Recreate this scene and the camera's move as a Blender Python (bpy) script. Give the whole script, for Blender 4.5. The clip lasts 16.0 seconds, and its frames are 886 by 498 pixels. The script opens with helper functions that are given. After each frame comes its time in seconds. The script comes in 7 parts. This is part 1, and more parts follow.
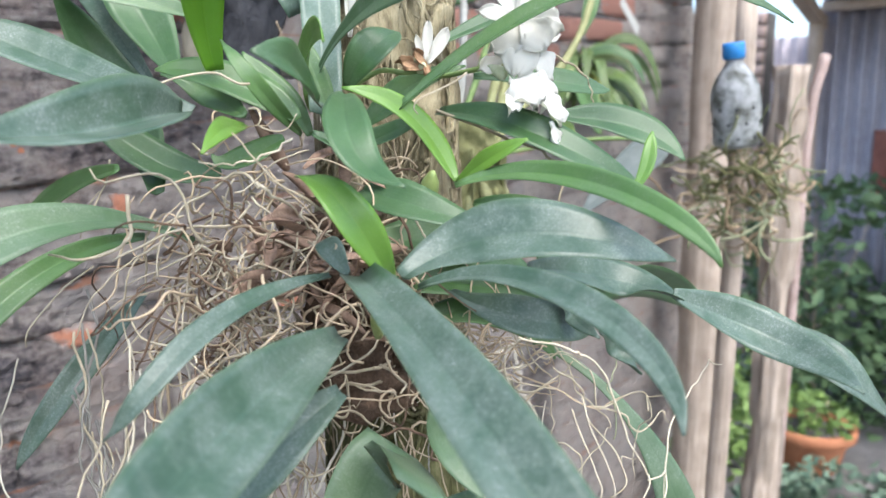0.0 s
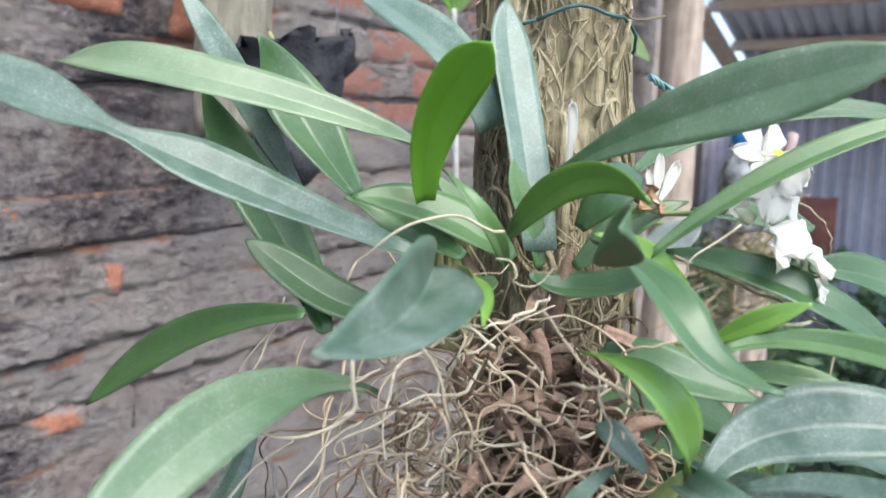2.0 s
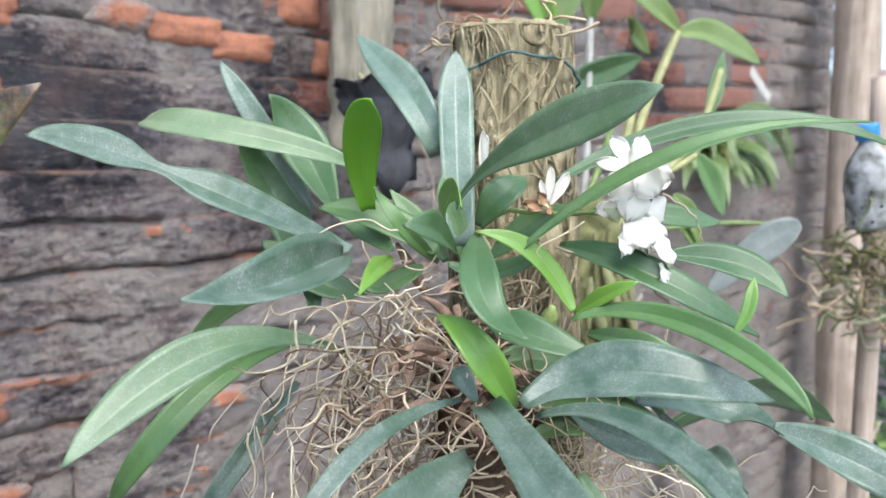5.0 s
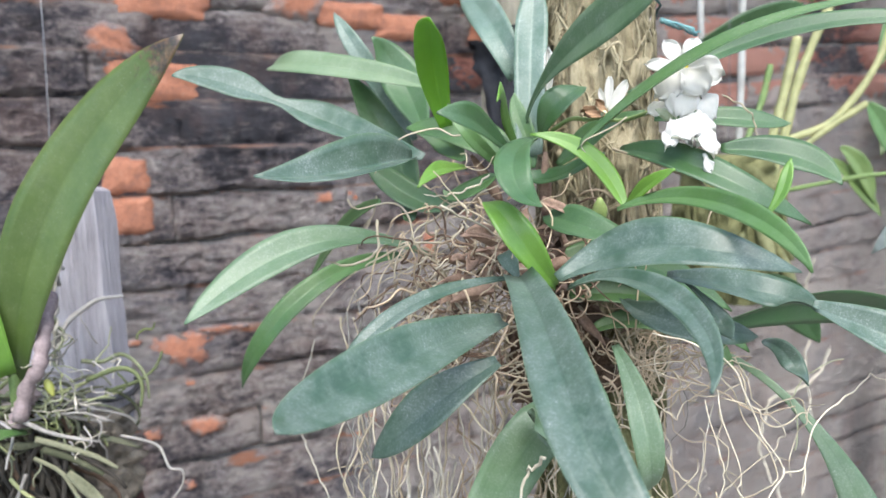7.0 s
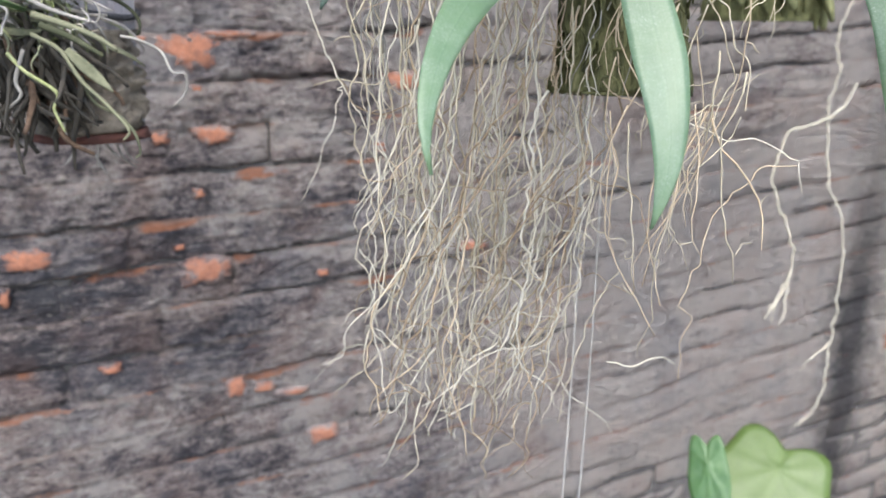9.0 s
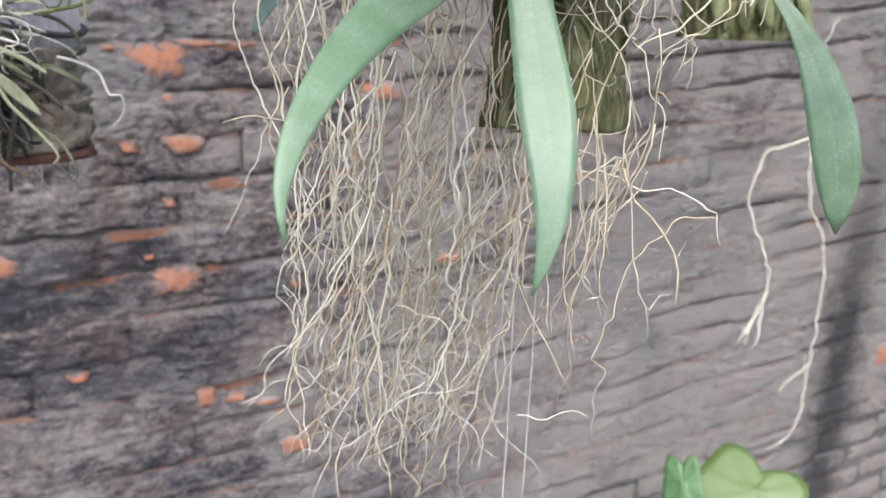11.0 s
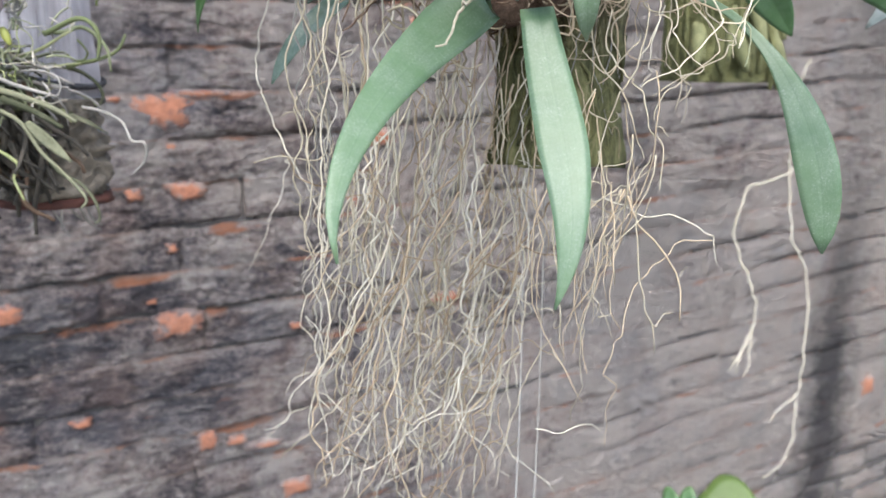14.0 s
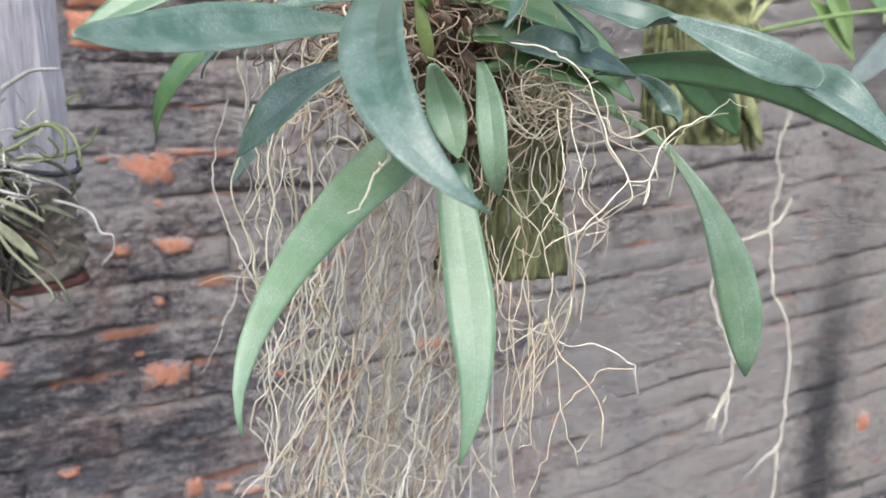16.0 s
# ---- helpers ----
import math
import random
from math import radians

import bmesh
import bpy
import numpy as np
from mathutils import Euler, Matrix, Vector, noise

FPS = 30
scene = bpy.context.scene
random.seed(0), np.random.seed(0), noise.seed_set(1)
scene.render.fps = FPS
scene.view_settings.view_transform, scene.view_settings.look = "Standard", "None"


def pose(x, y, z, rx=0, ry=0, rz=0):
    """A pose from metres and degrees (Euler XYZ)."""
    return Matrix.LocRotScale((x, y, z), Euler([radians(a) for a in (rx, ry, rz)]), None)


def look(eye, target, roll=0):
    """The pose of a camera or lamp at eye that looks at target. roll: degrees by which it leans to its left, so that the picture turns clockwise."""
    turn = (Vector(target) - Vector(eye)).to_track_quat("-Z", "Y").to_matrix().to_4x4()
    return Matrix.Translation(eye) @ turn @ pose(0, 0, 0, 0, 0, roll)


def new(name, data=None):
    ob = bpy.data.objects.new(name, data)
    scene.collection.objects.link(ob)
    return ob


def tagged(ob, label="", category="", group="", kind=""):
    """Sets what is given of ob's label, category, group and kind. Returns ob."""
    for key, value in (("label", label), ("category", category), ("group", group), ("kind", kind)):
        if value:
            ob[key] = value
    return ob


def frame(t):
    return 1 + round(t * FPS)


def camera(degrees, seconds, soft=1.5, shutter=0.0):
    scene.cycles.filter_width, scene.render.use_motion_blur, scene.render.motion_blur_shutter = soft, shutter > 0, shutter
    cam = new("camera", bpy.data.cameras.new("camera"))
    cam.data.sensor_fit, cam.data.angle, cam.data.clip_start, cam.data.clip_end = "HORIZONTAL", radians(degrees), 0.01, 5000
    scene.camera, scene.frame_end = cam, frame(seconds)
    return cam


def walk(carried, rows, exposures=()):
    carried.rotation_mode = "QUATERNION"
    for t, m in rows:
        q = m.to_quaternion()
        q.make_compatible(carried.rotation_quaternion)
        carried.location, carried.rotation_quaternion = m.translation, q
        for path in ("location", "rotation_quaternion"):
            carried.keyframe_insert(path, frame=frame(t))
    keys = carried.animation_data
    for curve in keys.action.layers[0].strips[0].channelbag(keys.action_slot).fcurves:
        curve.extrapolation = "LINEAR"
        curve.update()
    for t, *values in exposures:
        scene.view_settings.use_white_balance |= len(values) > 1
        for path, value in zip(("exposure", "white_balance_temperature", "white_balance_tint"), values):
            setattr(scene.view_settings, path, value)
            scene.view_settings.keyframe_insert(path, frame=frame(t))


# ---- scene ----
cam = camera(59.1, 16.0, soft=1.5)
cam.data.dof.use_dof = True
cam.data.dof.focus_distance = 0.37
cam.data.dof.aperture_fstop = 12.0
PATH = [
    (0, (0.142, 0.254, 1.833), (1.69, 1.478, 1.511), 0.1),
    (0.5, (0.12, 0.287, 1.847), (1.715, 1.459, 1.56), 0.8),
    (1, (0.098, 0.319, 1.865), (1.738, 1.441, 1.634), 1.9),
    (1.5, (0.092, 0.355, 1.88), (1.758, 1.441, 1.668), 2.2),
    (2, (0.109, 0.39, 1.869), (1.789, 1.455, 1.662), 2.5),
    (2.5, (0.115, 0.369, 1.872), (1.765, 1.47, 1.618), 2.7),
    (3, (0.103, 0.344, 1.881), (1.684, 1.54, 1.616), 2.2),
    (3.2, (0.104, 0.323, 1.88), (1.637, 1.588, 1.653), 2.0),
    (5.3, (0.112, 0.213, 1.876), (1.387, 1.741, 1.675), -0.5),
    (5.5, (0.12, 0.203, 1.885), (1.326, 1.786, 1.686), -1.0),
    (6, (0.138, 0.172, 1.891), (1.151, 1.887, 1.708), -1.7),
    (6.5, (0.143, 0.154, 1.861), (1.067, 1.919, 1.685), -1.9),
    (7, (0.139, 0.143, 1.827), (1.062, 1.907, 1.638), -1.9),
    (7.5, (0.128, 0.132, 1.776), (1.041, 1.896, 1.541), -1.3),
    (8, (0.131, 0.144, 1.72), (1.018, 1.897, 1.342), -0.9),
    (8.5, (0.135, 0.144, 1.671), (1.001, 1.876, 1.171), -0.3),
    (8.7, (0.132, 0.14, 1.651), (0.992, 1.861, 1.105), 0.2),
    (10.8, (0.156, 0.129, 1.669), (1.032, 1.827, 1.078), 1.2),
    (11, (0.186, 0.131, 1.673), (1.025, 1.853, 1.099), 1.3),
    (11.5, (0.191, 0.114, 1.699), (1.041, 1.84, 1.152), 0.2),
    (12, (0.192, 0.09, 1.727), (1.061, 1.824, 1.242), -0.2),
    (12.5, (0.183, 0.082, 1.749), (1.063, 1.822, 1.301), -0.4),
    (13, (0.171, 0.094, 1.727), (1.067, 1.829, 1.293), -0.4),
    (13.5, (0.157, 0.109, 1.699), (1.057, 1.842, 1.267), 0.2),
    (14, (0.155, 0.111, 1.671), (1.045, 1.842, 1.212), 0.4),
    (14.5, (0.16, 0.108, 1.68), (1.027, 1.843, 1.193), 0.4),
    (15, (0.168, 0.105, 1.713), (1.029, 1.843, 1.227), 0.6),
    (15.5, (0.171, 0.099, 1.73), (1.034, 1.842, 1.268), 0.8),
    (16, (0.193, 0.089, 1.738), (1.054, 1.84, 1.299), 0.4),
]
walk(cam, [(t, look(eye, target, roll)) for t, eye, target, roll in PATH],
     exposures=[(0, 1.75, 6150, 10), (16, 1.75, 6150, 10)])

# ---- world and sun: a bright overcast day ----
world = bpy.data.worlds.new("overcast_sky")
scene.world = world
world.use_nodes = True
wn = world.node_tree.nodes
sky = wn.new("ShaderNodeTexSky")
sky.sky_type = "NISHITA"
sky.sun_disc = False
sky.sun_elevation = radians(58)
sky.sun_rotation = radians(200)
sky.air_density, sky.dust_density, sky.ozone_density = 1.0, 3.0, 1.0
world.node_tree.links.new(sky.outputs[0], wn["Background"].inputs[0])
wn["Background"].inputs[1].default_value = 0.15
sun = new("sun", bpy.data.lights.new("sun", "SUN"))
sun.data.energy, sun.data.angle, sun.data.color = 0.9, radians(40), (1.0, 0.97, 0.93)
sun.matrix_world = look((-1.0, -2.6, 4.6), (0.4, 0.6, 0.0))

# ---- materials ----
def material(name, rough=0.6, spec=0.5):
    m = bpy.data.materials.new(name)
    m.use_nodes = True
    b = m.node_tree.nodes["Principled BSDF"]
    b.inputs["Roughness"].default_value = rough
    b.inputs["Specular IOR Level"].default_value = spec
    return m, m.node_tree, b


def node(nt, kind, **values):
    n = nt.nodes.new(kind)
    for key, value in values.items():
        n.inputs[key.replace("_", " ")].default_value = value
    return n


def noise_of(nt, vector, scale, detail=4.0, rough=0.6):
    n = node(nt, "ShaderNodeTexNoise", Scale=scale, Detail=detail, Roughness=rough)
    nt.links.new(vector, n.inputs["Vector"])
    return n.outputs["Fac"]


def ramp(nt, value, *stops):
    r = nt.nodes.new("ShaderNodeValToRGB")
    el = r.color_ramp.elements
    while len(el) < len(stops):
        el.new(0.5)
    for e, (at, col) in zip(el, stops):
        e.position = at
        e.color = (*col, 1) if len(col) == 3 else col
    nt.links.new(value, r.inputs[0])
    return r.outputs[0]


def blend(nt, fac, a, b, mode="MIX"):
    n = nt.nodes.new("ShaderNodeMix")
    n.data_type, n.blend_type = "RGBA", mode
    for val, sock in ((fac, 0), (a, 6), (b, 7)):
        if isinstance(val, (int, float)):
            n.inputs[sock].default_value = val
        elif isinstance(val, tuple):
            n.inputs[sock].default_value = (*val, 1)
        else:
            nt.links.new(val, n.inputs[sock])
    return n.outputs[2]


def calc(nt, op, a, b=0.0, clamp=False):
    n = nt.nodes.new("ShaderNodeMath")
    n.operation, n.use_clamp = op, clamp
    for val, sock in ((a, 0), (b, 1)):
        if isinstance(val, (int, float)):
            n.inputs[sock].default_value = val
        else:
            nt.links.new(val, n.inputs[sock])
    return n.outputs[0]


def bump(nt, b, height, strength=0.4, distance=0.002):
    n = node(nt, "ShaderNodeBump", Strength=strength, Distance=distance)
    nt.links.new(height, n.inputs["Height"])
    nt.links.new(n.outputs[0], b.inputs["Normal"])


def position(nt):
    return nt.nodes.new("ShaderNodeNewGeometry").outputs["Position"]


def simple(name, dark, light, scale=40.0, rough=0.7, spec=0.4, strength=0.4, distance=0.001, per_object=0.0):
    """Two tones mixed by noise at two scales, with fine relief."""
    m, nt, b = material(name, rough, spec)
    p = position(nt)
    big, fine = noise_of(nt, p, scale), noise_of(nt, p, scale * 6, 6.0)
    f = calc(nt, "ADD", calc(nt, "MULTIPLY", big, 0.65), calc(nt, "MULTIPLY", fine, 0.35))
    if per_object:
        rnd = nt.nodes.new("ShaderNodeObjectInfo").outputs["Random"]
        f = calc(nt, "ADD", f, calc(nt, "MULTIPLY", calc(nt, "SUBTRACT", rnd, 0.5), per_object))
    col = ramp(nt, f, (0.32, dark), (0.68, light))
    nt.links.new(col, b.inputs["Base Color"])
    bump(nt, b, fine, strength, distance)
    return m


def grained(name, dark, light, rough=0.85, along=7.0, across=110.0, distance=0.004):
    """Weathered wood: streaks and checks run along the grain, which stands upright."""
    m, nt, b = material(name, rough, 0.25)
    p = position(nt)
    sep = nt.nodes.new("ShaderNodeSeparateXYZ")
    nt.links.new(p, sep.inputs[0])
    grain = node(nt, "ShaderNodeCombineXYZ")
    for k, f in enumerate((across, across, along)):
        nt.links.new(calc(nt, "MULTIPLY", sep.outputs[k], f), grain.inputs[k])
    g, big = noise_of(nt, grain.outputs[0], 1.0, 6.0, 0.65), noise_of(nt, p, 16.0, 5.0)
    f = calc(nt, "ADD", calc(nt, "MULTIPLY", g, 0.6), calc(nt, "MULTIPLY", big, 0.4))
    col = ramp(nt, f, (0.36, dark), (0.66, light))
    check = ramp(nt, g, (0.30, (1, 1, 1)), (0.37, (0, 0, 0)))
    col = blend(nt, calc(nt, "MULTIPLY", check, 0.75), col, tuple(c * 0.3 for c in dark))
    nt.links.new(col, b.inputs["Base Color"])
    bump(nt, b, g, 0.9, distance)
    return m


def leaf_material(name, dark, light, dust, dust_amount, rough=0.42, under=(0.16, 0.26, 0.12), withered=0.0, sheer=0.10):
    """Waxy leaf: long pale streaks, mineral dust in specks and blotches, a duller underside map by uv."""
    m, nt, b = material(name, rough, 0.5)
    b.inputs["Coat Weight"].default_value = 0.05
    b.inputs["Coat Roughness"].default_value = 0.34
    uv = nt.nodes.new("ShaderNodeUVMap").outputs["UV"]
    sep = nt.nodes.new("ShaderNodeSeparateXYZ")
    nt.links.new(uv, sep.inputs[0])
    u, v = sep.outputs[0], sep.outputs[1]
    p = position(nt)
    rnd = nt.nodes.new("ShaderNodeObjectInfo").outputs["Random"]
    big = noise_of(nt, p, 35.0)
    stretch = node(nt, "ShaderNodeCombineXYZ")
    nt.links.new(calc(nt, "MULTIPLY", u, 30.0), stretch.inputs[0])
    nt.links.new(calc(nt, "MULTIPLY", v, 3.0), stretch.inputs[1])
    nt.links.new(calc(nt, "MULTIPLY", rnd, 50.0), stretch.inputs[2])
    streak = noise_of(nt, stretch.outputs[0], 1.0, 3.0)
    f = calc(nt, "ADD", calc(nt, "MULTIPLY", big, 0.5), calc(nt, "MULTIPLY", streak, 0.16))
    f = calc(nt, "ADD", calc(nt, "ADD", f, 0.14), calc(nt, "MULTIPLY", rnd, 0.15))
    col = ramp(nt, f, (0.3, dark), (0.75, light))
    if withered:
        # a dead brown tip with a blotched margin
        dead = calc(nt, "ADD", v, calc(nt, "MULTIPLY", calc(nt, "SUBTRACT", noise_of(nt, p, 140.0, 4.0), 0.5), 0.30))
        dead = calc(nt, "MULTIPLY", calc(nt, "SUBTRACT", dead, withered), 22.0, True)
        col = blend(nt, dead, col, ramp(nt, noise_of(nt, p, 220.0), (0.4, (0.025, 0.018, 0.014)), (0.65, (0.13, 0.075, 0.035))))
    # dust: cloudy blotches broken by fine specks
    cloud = ramp(nt, noise_of(nt, p, 60.0, 6.0, 0.75), (0.38, (0, 0, 0)), (0.72, (1, 1, 1)))
    speck = ramp(nt, noise_of(nt, p, 900.0, 2.0), (0.45, (0, 0, 0)), (0.62, (1, 1, 1)))
    d = calc(nt, "MULTIPLY", calc(nt, "ADD", calc(nt, "MULTIPLY", speck, 0.5), 0.5), cloud)
    col = blend(nt, calc(nt, "MULTIPLY", d, dust_amount), col, dust)
    # dried water spots
    spot = ramp(nt, noise_of(nt, p, 800.0, 2.0, 0.6), (0.60, (0, 0, 0)), (0.72, (1, 1, 1)))
    spot = calc(nt, "MULTIPLY", calc(nt, "MULTIPLY", spot, cloud), min(dust_amount * 0.9, 0.35))
    col = blend(nt, spot, col, (0.52, 0.56, 0.52))
    # midrib: a faint pale line, with crease shade painted on one side
    rib = calc(nt, "ABSOLUTE", calc(nt, "SUBTRACT", u, 0.5))
    groove = calc(nt, "SUBTRACT", 1.0, calc(nt, "MULTIPLY", rib, 28.0), True)
    col = blend(nt, calc(nt, "MULTIPLY", groove, 0.05), col, tuple(min(c * 2.0, 0.6) for c in light))
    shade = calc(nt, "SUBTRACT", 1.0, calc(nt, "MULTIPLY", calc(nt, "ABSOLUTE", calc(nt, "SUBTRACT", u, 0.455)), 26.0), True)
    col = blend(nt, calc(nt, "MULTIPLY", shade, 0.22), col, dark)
    # the very margin is paler
    edge = calc(nt, "MULTIPLY", calc(nt, "SUBTRACT", rib, 0.46), 20.0, True)
    col = blend(nt, calc(nt, "MULTIPLY", edge, 0.35), col, under)
    nt.links.new(col, b.inputs["Base Color"])
    nt.links.new(calc(nt, "ADD", rough - 0.06, calc(nt, "MULTIPLY", d, 0.25)), b.inputs["Roughness"])
    # thin tissue lets light through
    through_leaf = nt.nodes.new("ShaderNodeBsdfTranslucent")
    nt.links.new(blend(nt, 0.5, col, under), through_leaf.inputs["Color"])
    mixed = nt.nodes.new("ShaderNodeMixShader")
    mixed.inputs[0].default_value = sheer
    nt.links.new(b.outputs[0], mixed.inputs[1])
    nt.links.new(through_leaf.outputs[0], mixed.inputs[2])
    nt.links.new(mixed.outputs[0], nt.nodes["Material Output"].inputs["Surface"])
    bump(nt, b, calc(nt, "ADD", streak, calc(nt, "MULTIPLY", noise_of(nt, p, 400.0), 0.5)), 0.15, 0.0006)
    return m


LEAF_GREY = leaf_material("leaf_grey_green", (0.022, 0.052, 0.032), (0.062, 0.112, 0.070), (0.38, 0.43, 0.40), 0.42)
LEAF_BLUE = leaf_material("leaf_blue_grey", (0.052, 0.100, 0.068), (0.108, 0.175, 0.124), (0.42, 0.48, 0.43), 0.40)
# fresh green made brighter: one leaf's backlit glow put into its colour
LEAF_BACKLIT = leaf_material("leaf_backlit_green", (0.110, 0.280, 0.014), (0.180, 0.400, 0.030), (0.30, 0.42, 0.18), 0.06, 0.36, (0.30, 0.60, 0.06), 0.0, 0.25)
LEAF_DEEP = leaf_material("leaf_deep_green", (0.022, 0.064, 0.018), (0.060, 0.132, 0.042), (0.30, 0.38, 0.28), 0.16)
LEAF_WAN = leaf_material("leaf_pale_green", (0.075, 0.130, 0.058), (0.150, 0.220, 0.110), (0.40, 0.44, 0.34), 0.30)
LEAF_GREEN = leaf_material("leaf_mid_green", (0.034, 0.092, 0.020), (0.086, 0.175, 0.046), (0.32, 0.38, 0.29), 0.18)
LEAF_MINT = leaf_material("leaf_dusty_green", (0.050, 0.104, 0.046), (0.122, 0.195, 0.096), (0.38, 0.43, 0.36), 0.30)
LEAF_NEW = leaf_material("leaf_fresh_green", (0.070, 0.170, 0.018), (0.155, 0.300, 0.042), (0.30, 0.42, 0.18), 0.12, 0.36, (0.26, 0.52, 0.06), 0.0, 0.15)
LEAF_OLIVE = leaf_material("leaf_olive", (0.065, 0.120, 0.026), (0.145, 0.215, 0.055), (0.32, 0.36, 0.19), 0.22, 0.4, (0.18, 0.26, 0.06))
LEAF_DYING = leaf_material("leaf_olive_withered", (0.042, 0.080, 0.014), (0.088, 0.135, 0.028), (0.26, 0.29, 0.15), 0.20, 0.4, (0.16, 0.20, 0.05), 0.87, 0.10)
def petal_material():
    m = simple("petal_white", (0.68, 0.68, 0.635), (0.80, 0.80, 0.76), 150, 0.7, 0.15, 0.15, 0.0003)
    nt = m.node_tree
    sheer = nt.nodes.new("ShaderNodeBsdfTranslucent")
    sheer.inputs["Color"].default_value = (0.80, 0.80, 0.70, 1)
    mixed = nt.nodes.new("ShaderNodeMixShader")
    mixed.inputs[0].default_value = 0.45
    nt.links.new(nt.nodes["Principled BSDF"].outputs[0], mixed.inputs[1])
    nt.links.new(sheer.outputs[0], mixed.inputs[2])
    nt.links.new(mixed.outputs[0], nt.nodes["Material Output"].inputs["Surface"])
    return m


PETAL = petal_material()
PETAL_YELLOW = simple("petal_yellow", (0.75, 0.58, 0.02), (0.85, 0.75, 0.05), 200, 0.5)
PETAL_DRY = simple("petal_dry", (0.20, 0.10, 0.05), (0.42, 0.28, 0.16), 150, 0.8)
STEM = simple("stem_green", (0.10, 0.17, 0.05), (0.22, 0.30, 0.10), 90, 0.5)
BULB = simple("pseudobulb_green", (0.17, 0.24, 0.06), (0.32, 0.38, 0.14), 70, 0.45)
CANE = simple("cane_yellow_green", (0.20, 0.21, 0.085), (0.38, 0.38, 0.18), 60, 0.6)
ROOT = simple("root_silvery", (0.34, 0.290, 0.195), (0.57, 0.515, 0.385), 45, 0.85, 0.25, 0.3, 0.0006, 0.5)
ROOT_TAN = simple("root_tan", (0.24, 0.175, 0.105), (0.48, 0.385, 0.26), 50, 0.85, 0.25, 0.3, 0.0006, 0.5)
ROOT_GREEN = simple("root_greenish", (0.11, 0.13, 0.055), (0.31, 0.325, 0.20), 60, 0.8, 0.3, 0.3, 0.0006, 0.7)
FIBRE = simple("fibre_brown", (0.055, 0.036, 0.024), (0.20, 0.135, 0.09), 120, 0.95, 0.2, 0.8, 0.003)
BARK = simple("bark_pale", (0.22, 0.175, 0.095), (0.58, 0.49, 0.32), 70, 0.9, 0.2, 1.0, 0.006)
BOARD = grained("board_weathered", (0.21, 0.20, 0.21), (0.44, 0.425, 0.44), along=10.0, across=150.0)
def log_bark():
    m, nt, b = material("bark_pale_mossy_foot", 0.92, 0.2)
    p = position(nt)
    sep = nt.nodes.new("ShaderNodeSeparateXYZ")
    nt.links.new(p, sep.inputs[0])
    grain = node(nt, "ShaderNodeCombineXYZ")
    for k, f in enumerate((150.0, 150.0, 26.0)):
        nt.links.new(calc(nt, "MULTIPLY", sep.outputs[k], f), grain.inputs[k])
    g, n2 = noise_of(nt, grain.outputs[0], 1.0, 6.0, 0.7), noise_of(nt, p, 60.0, 5.0)
    f = calc(nt, "ADD", calc(nt, "MULTIPLY", g, 0.65), calc(nt, "MULTIPLY", n2, 0.35))
    dry = ramp(nt, f, (0.36, (0.075, 0.058, 0.034)), (0.50, (0.27, 0.235, 0.14)), (0.70, (0.49, 0.435, 0.285)))
    moss = ramp(nt, f, (0.34, (0.035, 0.036, 0.018)), (0.52, (0.13, 0.13, 0.055)), (0.70, (0.30, 0.28, 0.14)))
    low = calc(nt, "DIVIDE", calc(nt, "SUBTRACT", 1.80, calc(nt, "ADD", sep.outputs[2], calc(nt, "MULTIPLY", n2, 0.10))), 0.08, True)
    nt.links.new(blend(nt, low, dry, moss), b.inputs["Base Color"])
    bump(nt, b, f, 1.0, 0.006)
    return m


LOG_BARK = log_bark()
TWINE = simple("twine_green", (0.020, 0.055, 0.052), (0.065, 0.135, 0.125), 300, 0.7)
PLASTIC_BLACK = simple("plastic_black", (0.018, 0.019, 0.022), (0.060, 0.062, 0.068), 60, 0.62, 0.35, 0.8, 0.004)
TERRACOTTA = simple("terracotta", (0.36, 0.13, 0.06), (0.55, 0.24, 0.12), 25, 0.8)
POST_WOOD = grained("post_wood", (0.25, 0.20, 0.155), (0.50, 0.42, 0.34), along=4.0, across=70.0, distance=0.006)
POST_GREY = grained("post_grey", (0.15, 0.14, 0.10), (0.36, 0.33, 0.25), along=9.0, across=90.0)
EARTH = simple("earth_grey", (0.11, 0.105, 0.10), (0.24, 0.23, 0.215), 5, 0.95, 0.2, 0.8, 0.02)
METAL_DARK = simple("sheet_metal_dull", (0.30, 0.28, 0.31), (0.50, 0.47, 0.51), 3, 0.6, 0.4, 0.3, 0.004)
ROOF_METAL = simple("sheet_metal_roof", (0.54, 0.55, 0.61), (0.70, 0.71, 0.78), 4, 0.5, 0.5, 0.3, 0.004)
TIMBER = simple("timber_brown", (0.40, 0.31, 0.23), (0.60, 0.49, 0.39), 12, 0.85)
FOLIAGE = simple("foliage_far", (0.040, 0.080, 0.032), (0.15, 0.23, 0.10), 9, 0.6)
FOLIAGE_LIGHT = simple("foliage_light", (0.08, 0.15, 0.03), (0.20, 0.29, 0.08), 12, 0.6)


def course_row(nt, sep):
    """The height in courses: the joints climb a little towards +x."""
    climb = calc(nt, "MULTIPLY", calc(nt, "SUBTRACT", sep.outputs[0], 0.3), 0.010)
    climb = calc(nt, "ADD", climb, calc(nt, "MULTIPLY", calc(nt, "MAXIMUM", calc(nt, "SUBTRACT", sep.outputs[0], 0.55), 0.0), 0.055))
    return calc(nt, "DIVIDE", calc(nt, "SUBTRACT", calc(nt, "SUBTRACT", sep.outputs[2], climb), JOINT_Z), PITCH)


